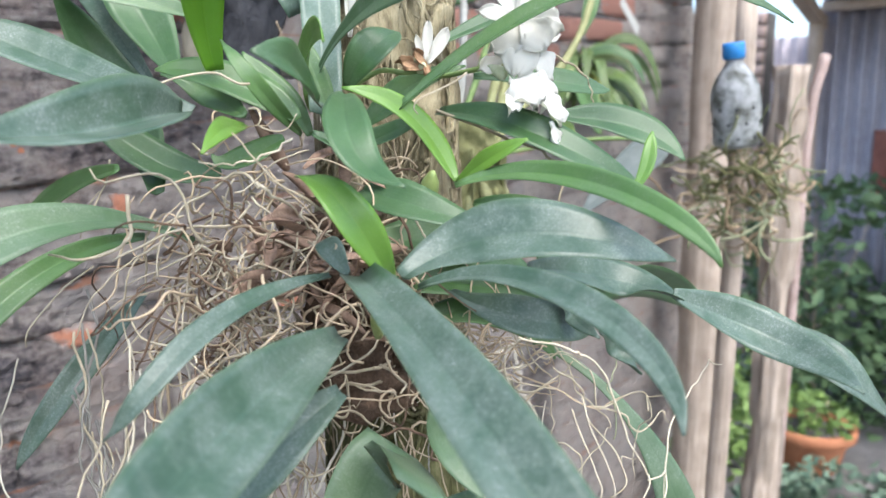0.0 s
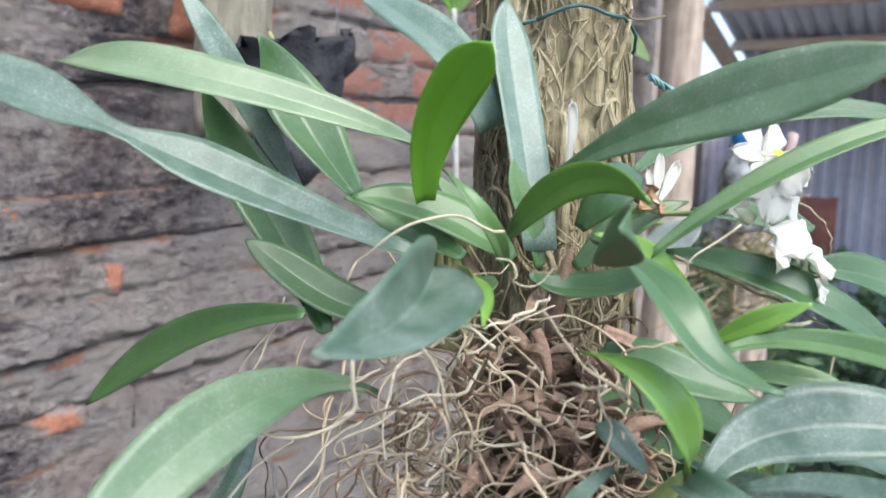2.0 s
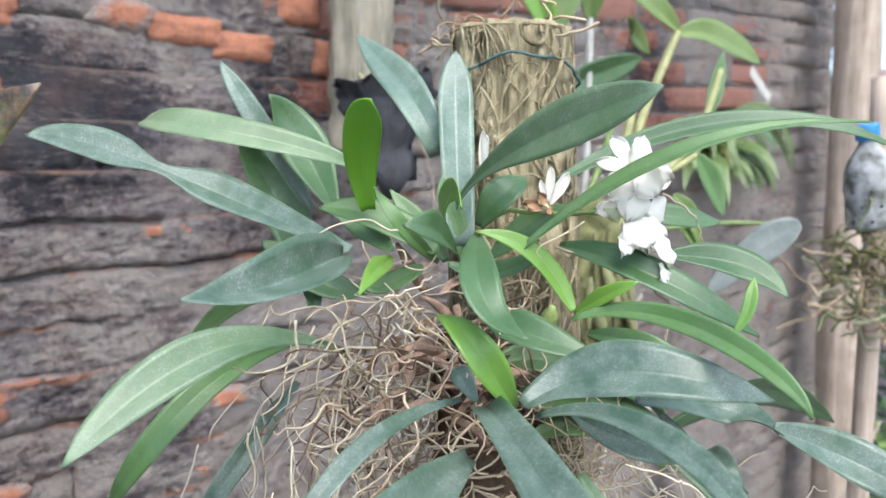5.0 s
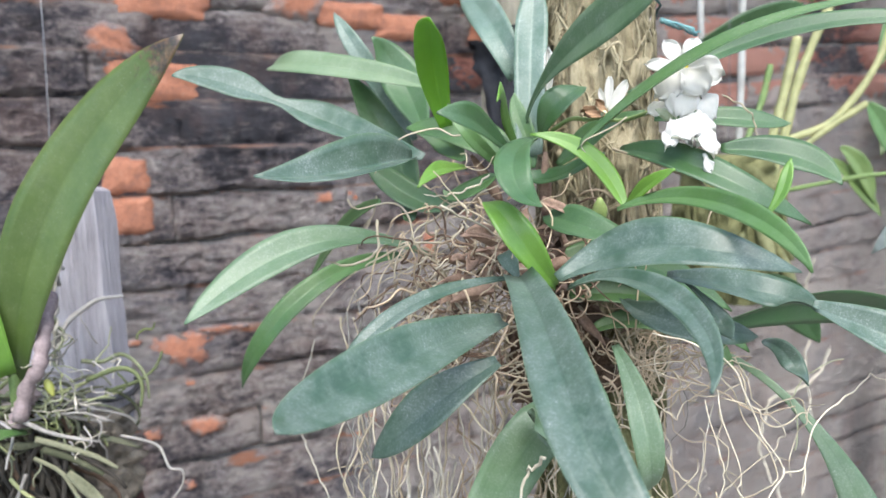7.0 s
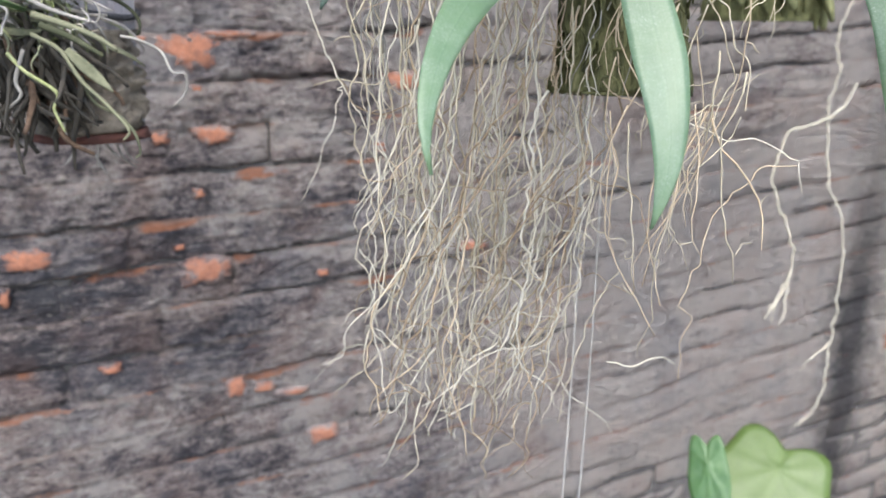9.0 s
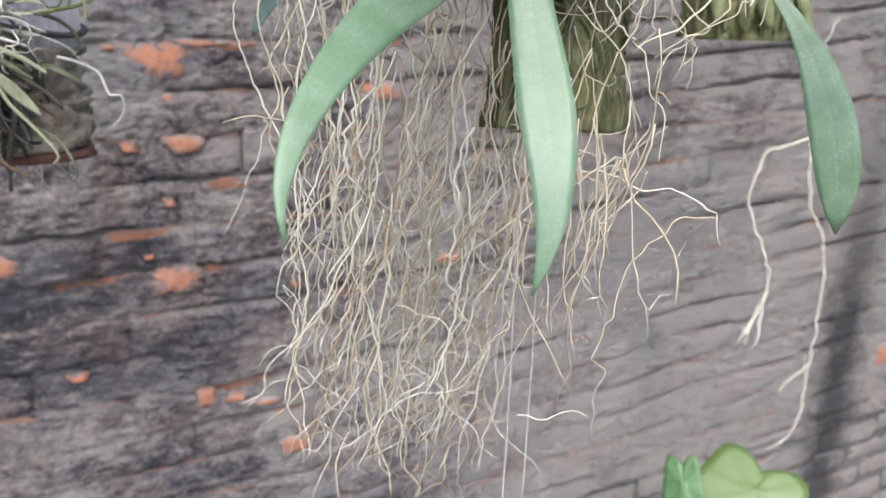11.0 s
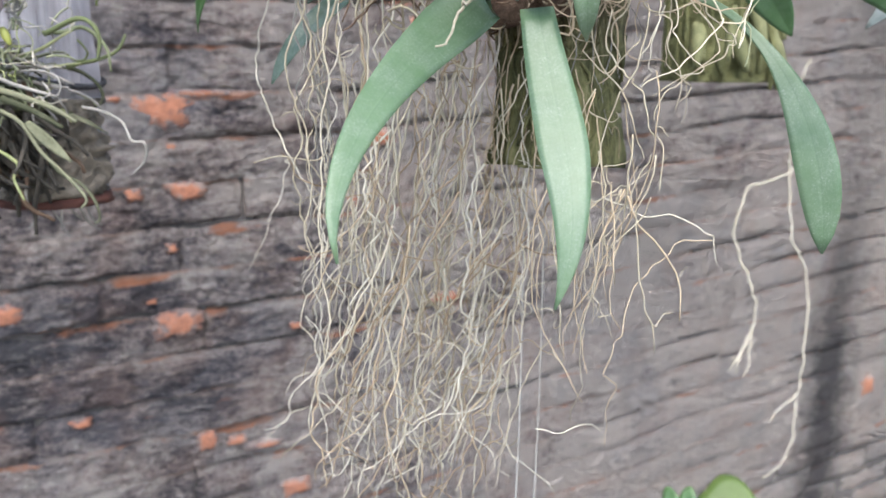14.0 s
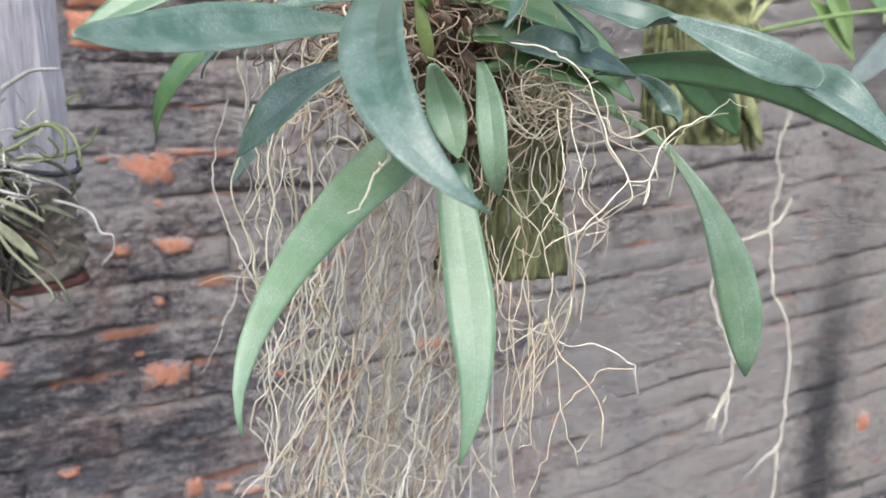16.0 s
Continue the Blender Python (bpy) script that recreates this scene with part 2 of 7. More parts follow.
def mould_shade_colour(nt, p):
    """Old brick face: soot-black mould, brown-grey grime and pale lime bloom in patches, with relief shading painted
    in; cleaner towards +x.
    """
    rnd = nt.nodes.new("ShaderNodeObjectInfo").outputs["Random"]
    sep = nt.nodes.new("ShaderNodeSeparateXYZ")
    nt.links.new(p, sep.inputs[0])
    big = noise_of(nt, p, 4.2, 7.0, 0.70)
    mid_n = noise_of(nt, p, 24.0, 6.0, 0.72)
    fine = noise_of(nt, p, 150.0, 6.0, 0.75)
    along = calc(nt, "MINIMUM", calc(nt, "MULTIPLY", calc(nt, "SUBTRACT", sep.outputs[0], 0.42), 0.20), 0.145)
    f = calc(nt, "ADD", calc(nt, "MULTIPLY", big, 1.10), calc(nt, "MULTIPLY", mid_n, 0.34))
    f = calc(nt, "ADD", calc(nt, "SUBTRACT", f, 0.430), calc(nt, "MULTIPLY", fine, 0.53))
    f = calc(nt, "ADD", f, calc(nt, "MULTIPLY", calc(nt, "SUBTRACT", rnd, 0.5), 0.05))
    f = calc(nt, "ADD", f, along)
    # tone runs in drawn-out bands along the courses
    row = course_row(nt, sep)
    band = node(nt, "ShaderNodeCombineXYZ")
    nt.links.new(calc(nt, "MULTIPLY", sep.outputs[0], 5.0), band.inputs[0])
    nt.links.new(calc(nt, "MULTIPLY", row, 1.5), band.inputs[2])
    band_n = noise_of(nt, band.outputs[0], 1.0, 5.0, 0.68)
    f = calc(nt, "ADD", f, calc(nt, "MULTIPLY", calc(nt, "SUBTRACT", band_n, 0.5), 0.40))
    # upper arris of each course lightened: sky light put into the colour
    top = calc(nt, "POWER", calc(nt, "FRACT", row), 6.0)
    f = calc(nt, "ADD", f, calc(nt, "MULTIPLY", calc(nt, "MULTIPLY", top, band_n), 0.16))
    # crumbled relief: dark hollows and pale lumps, its shading put into the colour
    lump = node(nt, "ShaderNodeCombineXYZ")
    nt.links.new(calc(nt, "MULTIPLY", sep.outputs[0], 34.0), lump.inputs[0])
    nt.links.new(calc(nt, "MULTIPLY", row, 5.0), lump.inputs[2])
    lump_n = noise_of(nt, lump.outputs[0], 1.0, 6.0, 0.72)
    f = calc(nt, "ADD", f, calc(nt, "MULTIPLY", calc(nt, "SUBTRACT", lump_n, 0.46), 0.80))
    # broad stains: lime bloom (+) and soot (-), each at its own spot with a ragged rim
    for x, z, rx, rz, amount in ((0.30, 2.05, 0.26, 0.07, 0.10), (0.40, 1.955, 0.17, 0.13, -0.42), (0.70, 1.97, 0.10, 0.09, -0.32), (0.56, 2.00, 0.06, 0.03, 0.12), (1.63, 2.08, 0.13, 0.20, -0.42), (0.30, 1.37, 0.28, 0.07, -0.10), (0.22, 1.20, 0.24, 0.07, -0.10), (0.62, 1.66, 0.20, 0.16, 0.09), (0.12, 1.62, 0.26, 0.14, 0.10),
                                 (0.22, 1.27, 0.26, 0.11, -0.06), (0.62, 1.80, 0.12, 0.10, -0.07), (1.05, 1.40, 0.45, 0.22, 0.04), (1.40, 1.05, 0.75, 0.45, 0.105), (0.80, 1.30, 0.16, 0.07, -0.09), (1.15, 1.52, 0.14, 0.10, -0.10), (1.32, 1.22, 0.20, 0.05, -0.10), (0.95, 1.02, 0.2, 0.06, -0.08)):
        dx = calc(nt, "DIVIDE", calc(nt, "SUBTRACT", sep.outputs[0], x), rx)
        dz = calc(nt, "DIVIDE", calc(nt, "SUBTRACT", sep.outputs[2], z), rz)
        d = calc(nt, "ADD", calc(nt, "MULTIPLY", dx, dx), calc(nt, "MULTIPLY", dz, dz))
        s = calc(nt, "ADD", calc(nt, "SUBTRACT", 1.0, d), calc(nt, "MULTIPLY", calc(nt, "SUBTRACT", mid_n, 0.5), 1.6), True)
        f = calc(nt, "ADD", f, calc(nt, "MULTIPLY", s, amount))
    f = calc(nt, "ADD", calc(nt, "MULTIPLY", calc(nt, "SUBTRACT", f, 0.5), 1.35), 0.556)
    col = ramp(nt, f, (0.34, (0.070, 0.067, 0.074)), (0.45, (0.126, 0.112, 0.117)), (0.54, (0.230, 0.198, 0.191)), (0.65, (0.350, 0.306, 0.284)), (0.80, (0.50, 0.455, 0.410)))
    # bluish-grey lichen film in broad patches
    film_n = ramp(nt, noise_of(nt, p, 6.5, 5.0, 0.65), (0.50, (0, 0, 0)), (0.64, (1, 1, 1)))
    col = blend(nt, calc(nt, "MULTIPLY", film_n, 0.32), col, (0.235, 0.242, 0.265))
    # lime drawn out along the courses in broken streaks, and darker streaks between
    drawn = node(nt, "ShaderNodeCombineXYZ")
    nt.links.new(calc(nt, "MULTIPLY", sep.outputs[0], 15.0), drawn.inputs[0])
    nt.links.new(calc(nt, "MULTIPLY", row, 3.6), drawn.inputs[2])
    drawn_n = noise_of(nt, drawn.outputs[0], 1.0, 7.0, 0.74)
    pale = ramp(nt, drawn_n, (0.55, (0, 0, 0)), (0.66, (1, 1, 1)))
    col = blend(nt, calc(nt, "MULTIPLY", pale, 0.50), col, (0.50, 0.455, 0.415))
    dark_streaks = ramp(nt, drawn_n, (0.34, (1, 1, 1)), (0.44, (0, 0, 0)))
    col = blend(nt, calc(nt, "MULTIPLY", dark_streaks, 0.46), col, (0.095, 0.088, 0.088))
    # brick colour shows through where the grime is thin
    thin = ramp(nt, noise_of(nt, p, 11.0, 5.0, 0.65), (0.50, (0, 0, 0)), (0.66, (1, 1, 1)))
    col = blend(nt, calc(nt, "MULTIPLY", thin, 0.22), col, (0.40, 0.25, 0.19))
    return col, sep, big, mid_n, fine, f


# an upright dark band near x = 1.77, stronger towards the ground
def dark_band(nt, col, sep, big, mid_n):
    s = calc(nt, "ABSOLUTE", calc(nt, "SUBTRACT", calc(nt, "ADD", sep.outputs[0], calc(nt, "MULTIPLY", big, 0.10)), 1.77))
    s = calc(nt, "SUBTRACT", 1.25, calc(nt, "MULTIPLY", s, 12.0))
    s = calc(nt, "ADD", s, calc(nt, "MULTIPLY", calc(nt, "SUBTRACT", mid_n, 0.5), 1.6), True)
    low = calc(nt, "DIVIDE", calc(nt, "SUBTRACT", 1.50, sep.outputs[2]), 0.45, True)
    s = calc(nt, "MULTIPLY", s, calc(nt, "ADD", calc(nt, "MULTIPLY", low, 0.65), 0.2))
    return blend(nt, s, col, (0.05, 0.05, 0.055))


def brick_material(name, warm):
    m, nt, b = material(name, 0.93, 0.18)
    p = position(nt)
    col, sep, big, mid_n, fine, f = mould_shade_colour(nt, p)
    if warm:
        bare = ramp(nt, f, (0.30, (0.11, 0.065, 0.058)), (0.40, (0.42, 0.165, 0.115)), (0.72, (0.62, 0.30, 0.22)))
        col = blend(nt, 0.85, col, bare)
    else:
        # spalled arrises: small orange scraps along the upper edge of each course
        course = course_row(nt, sep)
        row = calc(nt, "FRACT", course)
        stretch = node(nt, "ShaderNodeCombineXYZ")
        nt.links.new(calc(nt, "MULTIPLY", sep.outputs[0], 9.0), stretch.inputs[0])
        nt.links.new(calc(nt, "MULTIPLY", course, 1.8), stretch.inputs[2])
        scrap = calc(nt, "ADD", noise_of(nt, stretch.outputs[0], 1.0, 5.0, 0.65), calc(nt, "MULTIPLY", calc(nt, "POWER", row, 7.0), 0.20))
        for x0, x1, at_row in ((0.30, 0.44, 0), (0.33, 0.46, -3), (0.15, 0.37, -5), (0.29, 0.45, -8), (0.36, 0.52, -9), (0.03, 0.15, -8), (0.50, 0.60, -6), (0.22, 0.29, -4)):
            # long spalled arrises
            mid, half = (x0 + x1) / 2, (x1 - x0) / 2
            dx = calc(nt, "DIVIDE", calc(nt, "ABSOLUTE", calc(nt, "SUBTRACT", sep.outputs[0], mid)), half)
            dr = calc(nt, "DIVIDE", calc(nt, "ABSOLUTE", calc(nt, "SUBTRACT", course, at_row - 0.13)), 0.14)
            hit = calc(nt, "MULTIPLY", calc(nt, "SUBTRACT", 1.3, dx, True), calc(nt, "SUBTRACT", 1.4, dr, True))
            scrap = calc(nt, "ADD", scrap, calc(nt, "MULTIPLY", hit, 0.14))
        scrap = ramp(nt, scrap, (0.68, (0, 0, 0)), (0.76, (1, 1, 1)))
        col = blend(nt, calc(nt, "MULTIPLY", scrap, 0.85), col, (0.50, 0.21, 0.11))
        # pale rubbed patches, raised along upper edges as a painted sky highlight
        wear_highlight = calc(nt, "ADD", noise_of(nt, stretch.outputs[0], 2.3, 6.0, 0.7), calc(nt, "MULTIPLY", calc(nt, "POWER", row, 8.0), 0.24))
        wear_highlight = ramp(nt, wear_highlight, (0.60, (0, 0, 0)), (0.72, (1, 1, 1)))
        col = blend(nt, calc(nt, "MULTIPLY", wear_highlight, 0.55), col, (0.42, 0.335, 0.285))
    col = dark_band(nt, col, sep, big, mid_n)
    nt.links.new(col, b.inputs["Base Color"])
    grit = noise_of(nt, p, 480.0, 3.0, 0.7)
    bed = node(nt, "ShaderNodeCombineXYZ")
    nt.links.new(calc(nt, "MULTIPLY", sep.outputs[0], 34.0), bed.inputs[0])
    nt.links.new(calc(nt, "MULTIPLY", sep.outputs[2], 120.0), bed.inputs[2])
    layers = noise_of(nt, bed.outputs[0], 1.0, 6.0, 0.7)
    grit = calc(nt, "ADD", grit, calc(nt, "MULTIPLY", layers, 2.6))
    bump(nt, b, calc(nt, "ADD", calc(nt, "ADD", calc(nt, "MULTIPLY", mid_n, 1.3), calc(nt, "MULTIPLY", fine, 1.5)), calc(nt, "MULTIPLY", grit, 0.5)), 1.0, 0.018)
    return m


def chip_material():
    """Bare orange brick where the face has spalled, fading out under grime at its ragged rim."""
    m, nt, b = material("brick_spalled", 0.95, 0.15)
    p = position(nt)
    grime, sep, big, mid_n, fine, f = mould_shade_colour(nt, p)
    uv = nt.nodes.new("ShaderNodeUVMap").outputs["UV"]
    rim = nt.nodes.new("ShaderNodeSeparateXYZ")
    nt.links.new(uv, rim.inputs[0])
    n1, n2 = noise_of(nt, p, 55.0, 5.0, 0.7), noise_of(nt, p, 260.0, 5.0, 0.7)
    bare = ramp(nt, calc(nt, "ADD", calc(nt, "MULTIPLY", n1, 0.6), calc(nt, "MULTIPLY", n2, 0.4)), (0.36, (0.27, 0.135, 0.095)), (0.52, (0.45, 0.195, 0.115)), (0.7, (0.55, 0.30, 0.195)))
    cover = calc(nt, "ADD", calc(nt, "MULTIPLY", n1, 1.5), calc(nt, "MULTIPLY", rim.outputs[0], 0.62))
    cover = calc(nt, "ADD", cover, calc(nt, "MULTIPLY", n2, 0.35))
    cover = calc(nt, "ADD", cover, calc(nt, "MULTIPLY", rim.outputs[1], 0.17))
    mask = calc(nt, "MULTIPLY", calc(nt, "SUBTRACT", cover, 1.20), 3.6, True)
    grime = blend(nt, 1.0, grime, (0.62, 0.58, 0.57), "MULTIPLY")
    col = blend(nt, mask, bare, grime)
    nt.links.new(col, b.inputs["Base Color"])
    bump(nt, b, calc(nt, "ADD", calc(nt, "ADD", mid_n, fine), calc(nt, "MULTIPLY", mask, 0.25)), 0.9, 0.006)
    return m


WALL_Y, PITCH, JOINT_Z = 1.205, 0.0605, 1.633
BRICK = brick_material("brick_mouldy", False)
BRICK_WARM = brick_material("brick_bare", True)
BRICK_CHIP = chip_material()
MORTAR = simple("mortar_dark", (0.075, 0.070, 0.068), (0.20, 0.185, 0.17), 40, 0.98, 0.1, 1.0, 0.006)
STEEL = simple("wire_steel", (0.12, 0.12, 0.12), (0.3, 0.3, 0.3), 90, 0.4)
TWINE_PALE = simple("twine_pale", (0.07, 0.20, 0.20), (0.24, 0.42, 0.40), 300, 0.7)
SHEATH = simple("sheath_brown", (0.13, 0.080, 0.055), (0.36, 0.25, 0.175), 160, 0.9)
ROOT_GREY = simple("root_grey", (0.20, 0.19, 0.165), (0.40, 0.38, 0.34), 50, 0.85, 0.25, 0.3, 0.0006, 0.4)
ROOT_DULL = simple("root_dull_olive", (0.050, 0.055, 0.030), (0.165, 0.168, 0.105), 70, 0.85, 0.25, 0.4, 0.0006, 0.5)
ROOT_PALE = simple("root_pale", (0.38, 0.35, 0.265), (0.59, 0.55, 0.44), 50, 0.75, 0.3, 0.3, 0.0006, 0.3)
ROOT_MOSS = simple("root_mossy", (0.13, 0.155, 0.05), (0.37, 0.39, 0.20), 60, 0.8, 0.3, 0.3, 0.0006, 0.5)
BARK_DARK = simple("bark_dark", (0.06, 0.054, 0.044), (0.36, 0.31, 0.24), 28, 0.9, 0.2, 1.0, 0.006)
STALK_GREY = simple("stalk_purple_grey", (0.15, 0.115, 0.11), (0.36, 0.29, 0.28), 80, 0.8, 0.3, 0.6, 0.001)
OLD_BULB = simple("old_growth_olive", (0.07, 0.08, 0.03), (0.20, 0.20, 0.09), 50, 0.75)
DARK_ROOT = simple("root_dark", (0.016, 0.016, 0.013), (0.07, 0.06, 0.045), 70, 0.9)
RUST = simple("rust_red", (0.16, 0.055, 0.04), (0.34, 0.14, 0.10), 10, 0.85)
STAKE = simple("stake_pink_grey", (0.28, 0.20, 0.17), (0.46, 0.36, 0.32), 20, 0.85)
ROOT_BROWN = simple("root_brown", (0.10, 0.065, 0.042), (0.29, 0.205, 0.14), 60, 0.9, 0.2, 0.4, 0.0006, 0.5)
OVARY = simple("ovary_pale_green", (0.36, 0.42, 0.24), (0.56, 0.60, 0.42), 120, 0.5)
CUT_END = simple("cut_end_red", (0.045, 0.02, 0.015), (0.13, 0.05, 0.035), 60, 0.9)
MOSSY = simple("moss_yellow_green", (0.075, 0.08, 0.03), (0.22, 0.22, 0.10), 60, 0.9, 0.2, 0.8, 0.004)
CANE_WHITE = simple("cane_papery", (0.24, 0.24, 0.21), (0.44, 0.44, 0.40), 60, 0.8)
LEAF_PALE = leaf_material("leaf_pale_grey", (0.10, 0.125, 0.11), (0.19, 0.22, 0.20), (0.4, 0.42, 0.4), 0.35)
LEAF_YELLOW = leaf_material("leaf_yellowing", (0.30, 0.30, 0.03), (0.52, 0.50, 0.10), (0.5, 0.5, 0.3), 0.1)
LEAF_LIME = leaf_material("leaf_lime", (0.055, 0.098, 0.016), (0.100, 0.152, 0.034), (0.30, 0.34, 0.18), 0.15, 0.5, (0.2, 0.27, 0.09))
FOLIAGE_GREY = simple("foliage_grey_green", (0.06, 0.10, 0.06), (0.16, 0.24, 0.16), 12, 0.6)


def glass_material():
    m, nt, b = material("bottle_plastic", 0.35, 0.5)
    p = position(nt)
    inside = ramp(nt, noise_of(nt, p, 55.0, 5.0, 0.65), (0.38, (0.10, 0.105, 0.085)), (0.52, (0.34, 0.36, 0.35)), (0.66, (0.52, 0.54, 0.54)))
    nt.links.new(inside, b.inputs["Base Color"])
    b.inputs["Transmission Weight"].default_value = 0.35
    b.inputs["IOR"].default_value = 1.12
    return m


CLEAR = glass_material()
CAP_BLUE = simple("cap_blue", (0.02, 0.16, 0.42), (0.04, 0.24, 0.55), 60, 0.4)


# ---- mesh helpers ----
def mesh(name, verts, faces, mat, smooth=True, uvs=None):
    me = bpy.data.meshes.new(name)
    me.from_pydata([tuple(v) for v in verts], [], faces)
    if uvs is not None:
        lay = me.uv_layers.new(name="uv")
        for loop in me.loops:
            lay.data[loop.index].uv = uvs[loop.vertex_index]
    me.materials.append(mat)
    if smooth:
        me.polygons.foreach_set("use_smooth", [True] * len(me.polygons))
    me.update()
    return me


def part(name, me, parent, label=""):
    ob = new(name, me)
    ob.parent = parent
    return tagged(ob, label)


def thing(name, place, label, category, group="", kind=""):
    ob = new(name)
    ob.empty_display_size = 0.02
    ob.location = place
    return tagged(ob, label, category, group, kind)


def local(parent, verts):
    o = np.array(parent.location)
    if parent.parent:
        o = o + np.array(parent.parent.location)
    return np.asarray(verts, float) - o


def bezier(p, n):
    s = np.linspace(0, 1, n)[:, None]
    p = [np.array(q, float) for q in p]
    return (1 - s) ** 3 * p[0] + 3 * s * (1 - s) ** 2 * p[1] + 3 * s * s * (1 - s) * p[2] + s ** 3 * p[3]


def smooth_line(points, n):
    """A Catmull-Rom line through points, resampled."""
    p = np.array(points, float)
    p = np.vstack([2 * p[0] - p[1], p, 2 * p[-1] - p[-2]])
    out = []
    for u in np.linspace(0, len(points) - 1 - 1e-6, n):
        i = int(u)
        f = u - i
        a, b, c, d = p[i:i + 4]
        out.append(0.5 * (2 * b + (c - a) * f + (2 * a - 5 * b + 4 * c - d) * f * f + (3 * b - a - 3 * c + d) * f ** 3))
    return np.array(out)


def unit(v):
    return v / (np.linalg.norm(v) + 1e-12)


def tube(line, radius, sides=6, cap=True):
    """Vertices and faces of a tube round a line; radius: a number or one for each point."""
    line = np.asarray(line, float)
    n = len(line)
    rad = np.full(n, radius) if np.isscalar(radius) else np.asarray(radius)
    tang = np.gradient(line, axis=0)
    verts, faces = [], []
    ref = np.array([0.31, 0.45, 0.84])
    for i in range(n):
        t = unit(tang[i])
        a = unit(np.cross(t, ref))
        b = np.cross(t, a)
        for k in range(sides):
            w = 2 * math.pi * k / sides
            verts.append(line[i] + rad[i] * (math.cos(w) * a + math.sin(w) * b))
    for i in range(n - 1):
        for k in range(sides):
            k2 = (k + 1) % sides
            faces.append((i * sides + k, i * sides + k2, (i + 1) * sides + k2, (i + 1) * sides + k))
    if cap:
        faces.append(tuple(range(sides))[::-1])
        faces.append(tuple((n - 1) * sides + k for k in range(sides)))
    return verts, faces


def joined(pieces):
    verts, faces = [], []
    for v, f in pieces:
        o = len(verts)
        verts.extend(v)
        faces.extend(tuple(i + o for i in q) for q in f)
    return verts, faces


def lathe(profile, sides=32):
    verts, faces = [], []
    for r, z in profile:
        for k in range(sides):
            w = 2 * math.pi * k / sides
            verts.append((r * math.cos(w), r * math.sin(w), z))
    for i in range(len(profile) - 1):
        for k in range(sides):
            k2 = (k + 1) % sides
            faces.append((i * sides + k, i * sides + k2, (i + 1) * sides + k2, (i + 1) * sides + k))
    return verts, faces


def strap(pts, width, normal, fold=0.34, thick=0.0011, n=24, across=10, base=0.28, tip=1.0, ripple=0.0, seed=0, taper=2.2, pinch=0.0, peak=0.48, rise=1.0):
    """A strap leaf: channelled along the midrib, tapering to a short point, with real thickness."""
    rng = random.Random(seed)
    c = bezier(pts, n) if len(pts) == 4 else smooth_line(pts, n)
    tang = np.gradient(c, axis=0)
    nor = np.array(normal, float)
    verts, faces, uvs = [], [], []
    ph = rng.random() * 6
    for side in (1, -1):
        for i in range(n):
            s = i / (n - 1)
            t = unit(tang[i])
            nn = unit(nor - t * (nor @ t))
            sd = np.cross(t, nn)
            w = width * 0.5 * (base + (1 - base) * math.sin(min(s / peak, 1) * math.pi / 2) ** rise)
            if s > peak - 0.06:
                w *= max(1 - ((s - peak + 0.06) / (1.06 - peak)) ** (taper * tip), 0.0) ** 0.85
            if pinch:
                w *= 1 - 0.72 * math.exp(-((s - pinch) / 0.10) ** 2)
            w = max(w, 0.0006)
            fd = fold * (1.6 - 1.1 * s)
            for j in range(across + 1):
                x = 2 * j / across - 1
                x = math.copysign(abs(x) ** 1.5, x)
                lift = fd * w * (abs(x) ** 1.15)
                wave = ripple * w * math.sin((9 if ripple < 0.2 else 26) * s + ph + (0 if x > 0 else 1.7)) * abs(x) ** 2
                edge = thick * (0.25 + 0.75 * (1 - x * x))
                verts.append(c[i] + sd * x * w + nn * (lift + wave + side * edge * 0.5))
                uvs.append(((x + 1) / 2, s))
    row = across + 1
    half = n * row
    for i in range(n - 1):
        for j in range(across):
            a = i * row + j
            faces.append((a, a + 1, a + row + 1, a + row))
            faces.append((half + a, half + a + row, half + a + row + 1, half + a + 1))
    for i in range(n - 1):
        a = i * row
        faces.append((a, a + row, half + a + row, half + a))
        a = i * row + across
        faces.append((a, half + a, half + a + row, a + row))
    for j in range(across):
        faces.append((j, half + j, half + j + 1, j + 1))
        a = (n - 1) * row + j
        faces.append((a, a + 1, half + a + 1, half + a))
    return verts, faces, uvs


count = [0]


def blade(plant, p0, p1, p2, p3, width, normal, mat, label="", **more):
    count[0] += 1
    v, f, uv = strap((p0, p1, p2, p3), width, normal, seed=count[0], ripple=0.07, **more)
    return part("leaf", mesh("leaf", local(plant, v), f, mat, True, uv), plant, label)


def wander(rng, start, heading, length, n, curl, pull=(0, 0, 0)):
    """A root's line: it keeps its heading, wanders, and is pulled."""
    p, h = np.array(start, float), unit(np.array(heading, float))
    line, step = [p.copy()], length / n
    drift = np.zeros(3)
    for _ in range(n):
        drift = drift * 0.72 + np.array([rng.gauss(0, curl) for _ in range(3)])
        h = unit(h + drift + np.array(pull))
        p = p + h * step
        line.append(p.copy())
    return np.array(line)


def crinkled(points, amount=0.0006, seed=0):
    """A line through points with the soft irregular bends that dry roots have."""
    w = random.Random(int(points[0][2] * 1e5) + seed)
    p = np.array(points, float)
    length = float(np.sum(np.linalg.norm(np.diff(p, axis=0), axis=1)))
    m = max(int(length / 0.0045), 5)
    c = smooth_line(points, m)
    off, d = np.zeros((m, 3)), np.zeros(3)
    for i in range(1, m - 1):
        d = d * 0.5 + np.array([w.gauss(0, amount) for _ in range(3)])
        off[i] = d
    return smooth_line(list(c + off), 3 * m)


made, spare = {}, {}


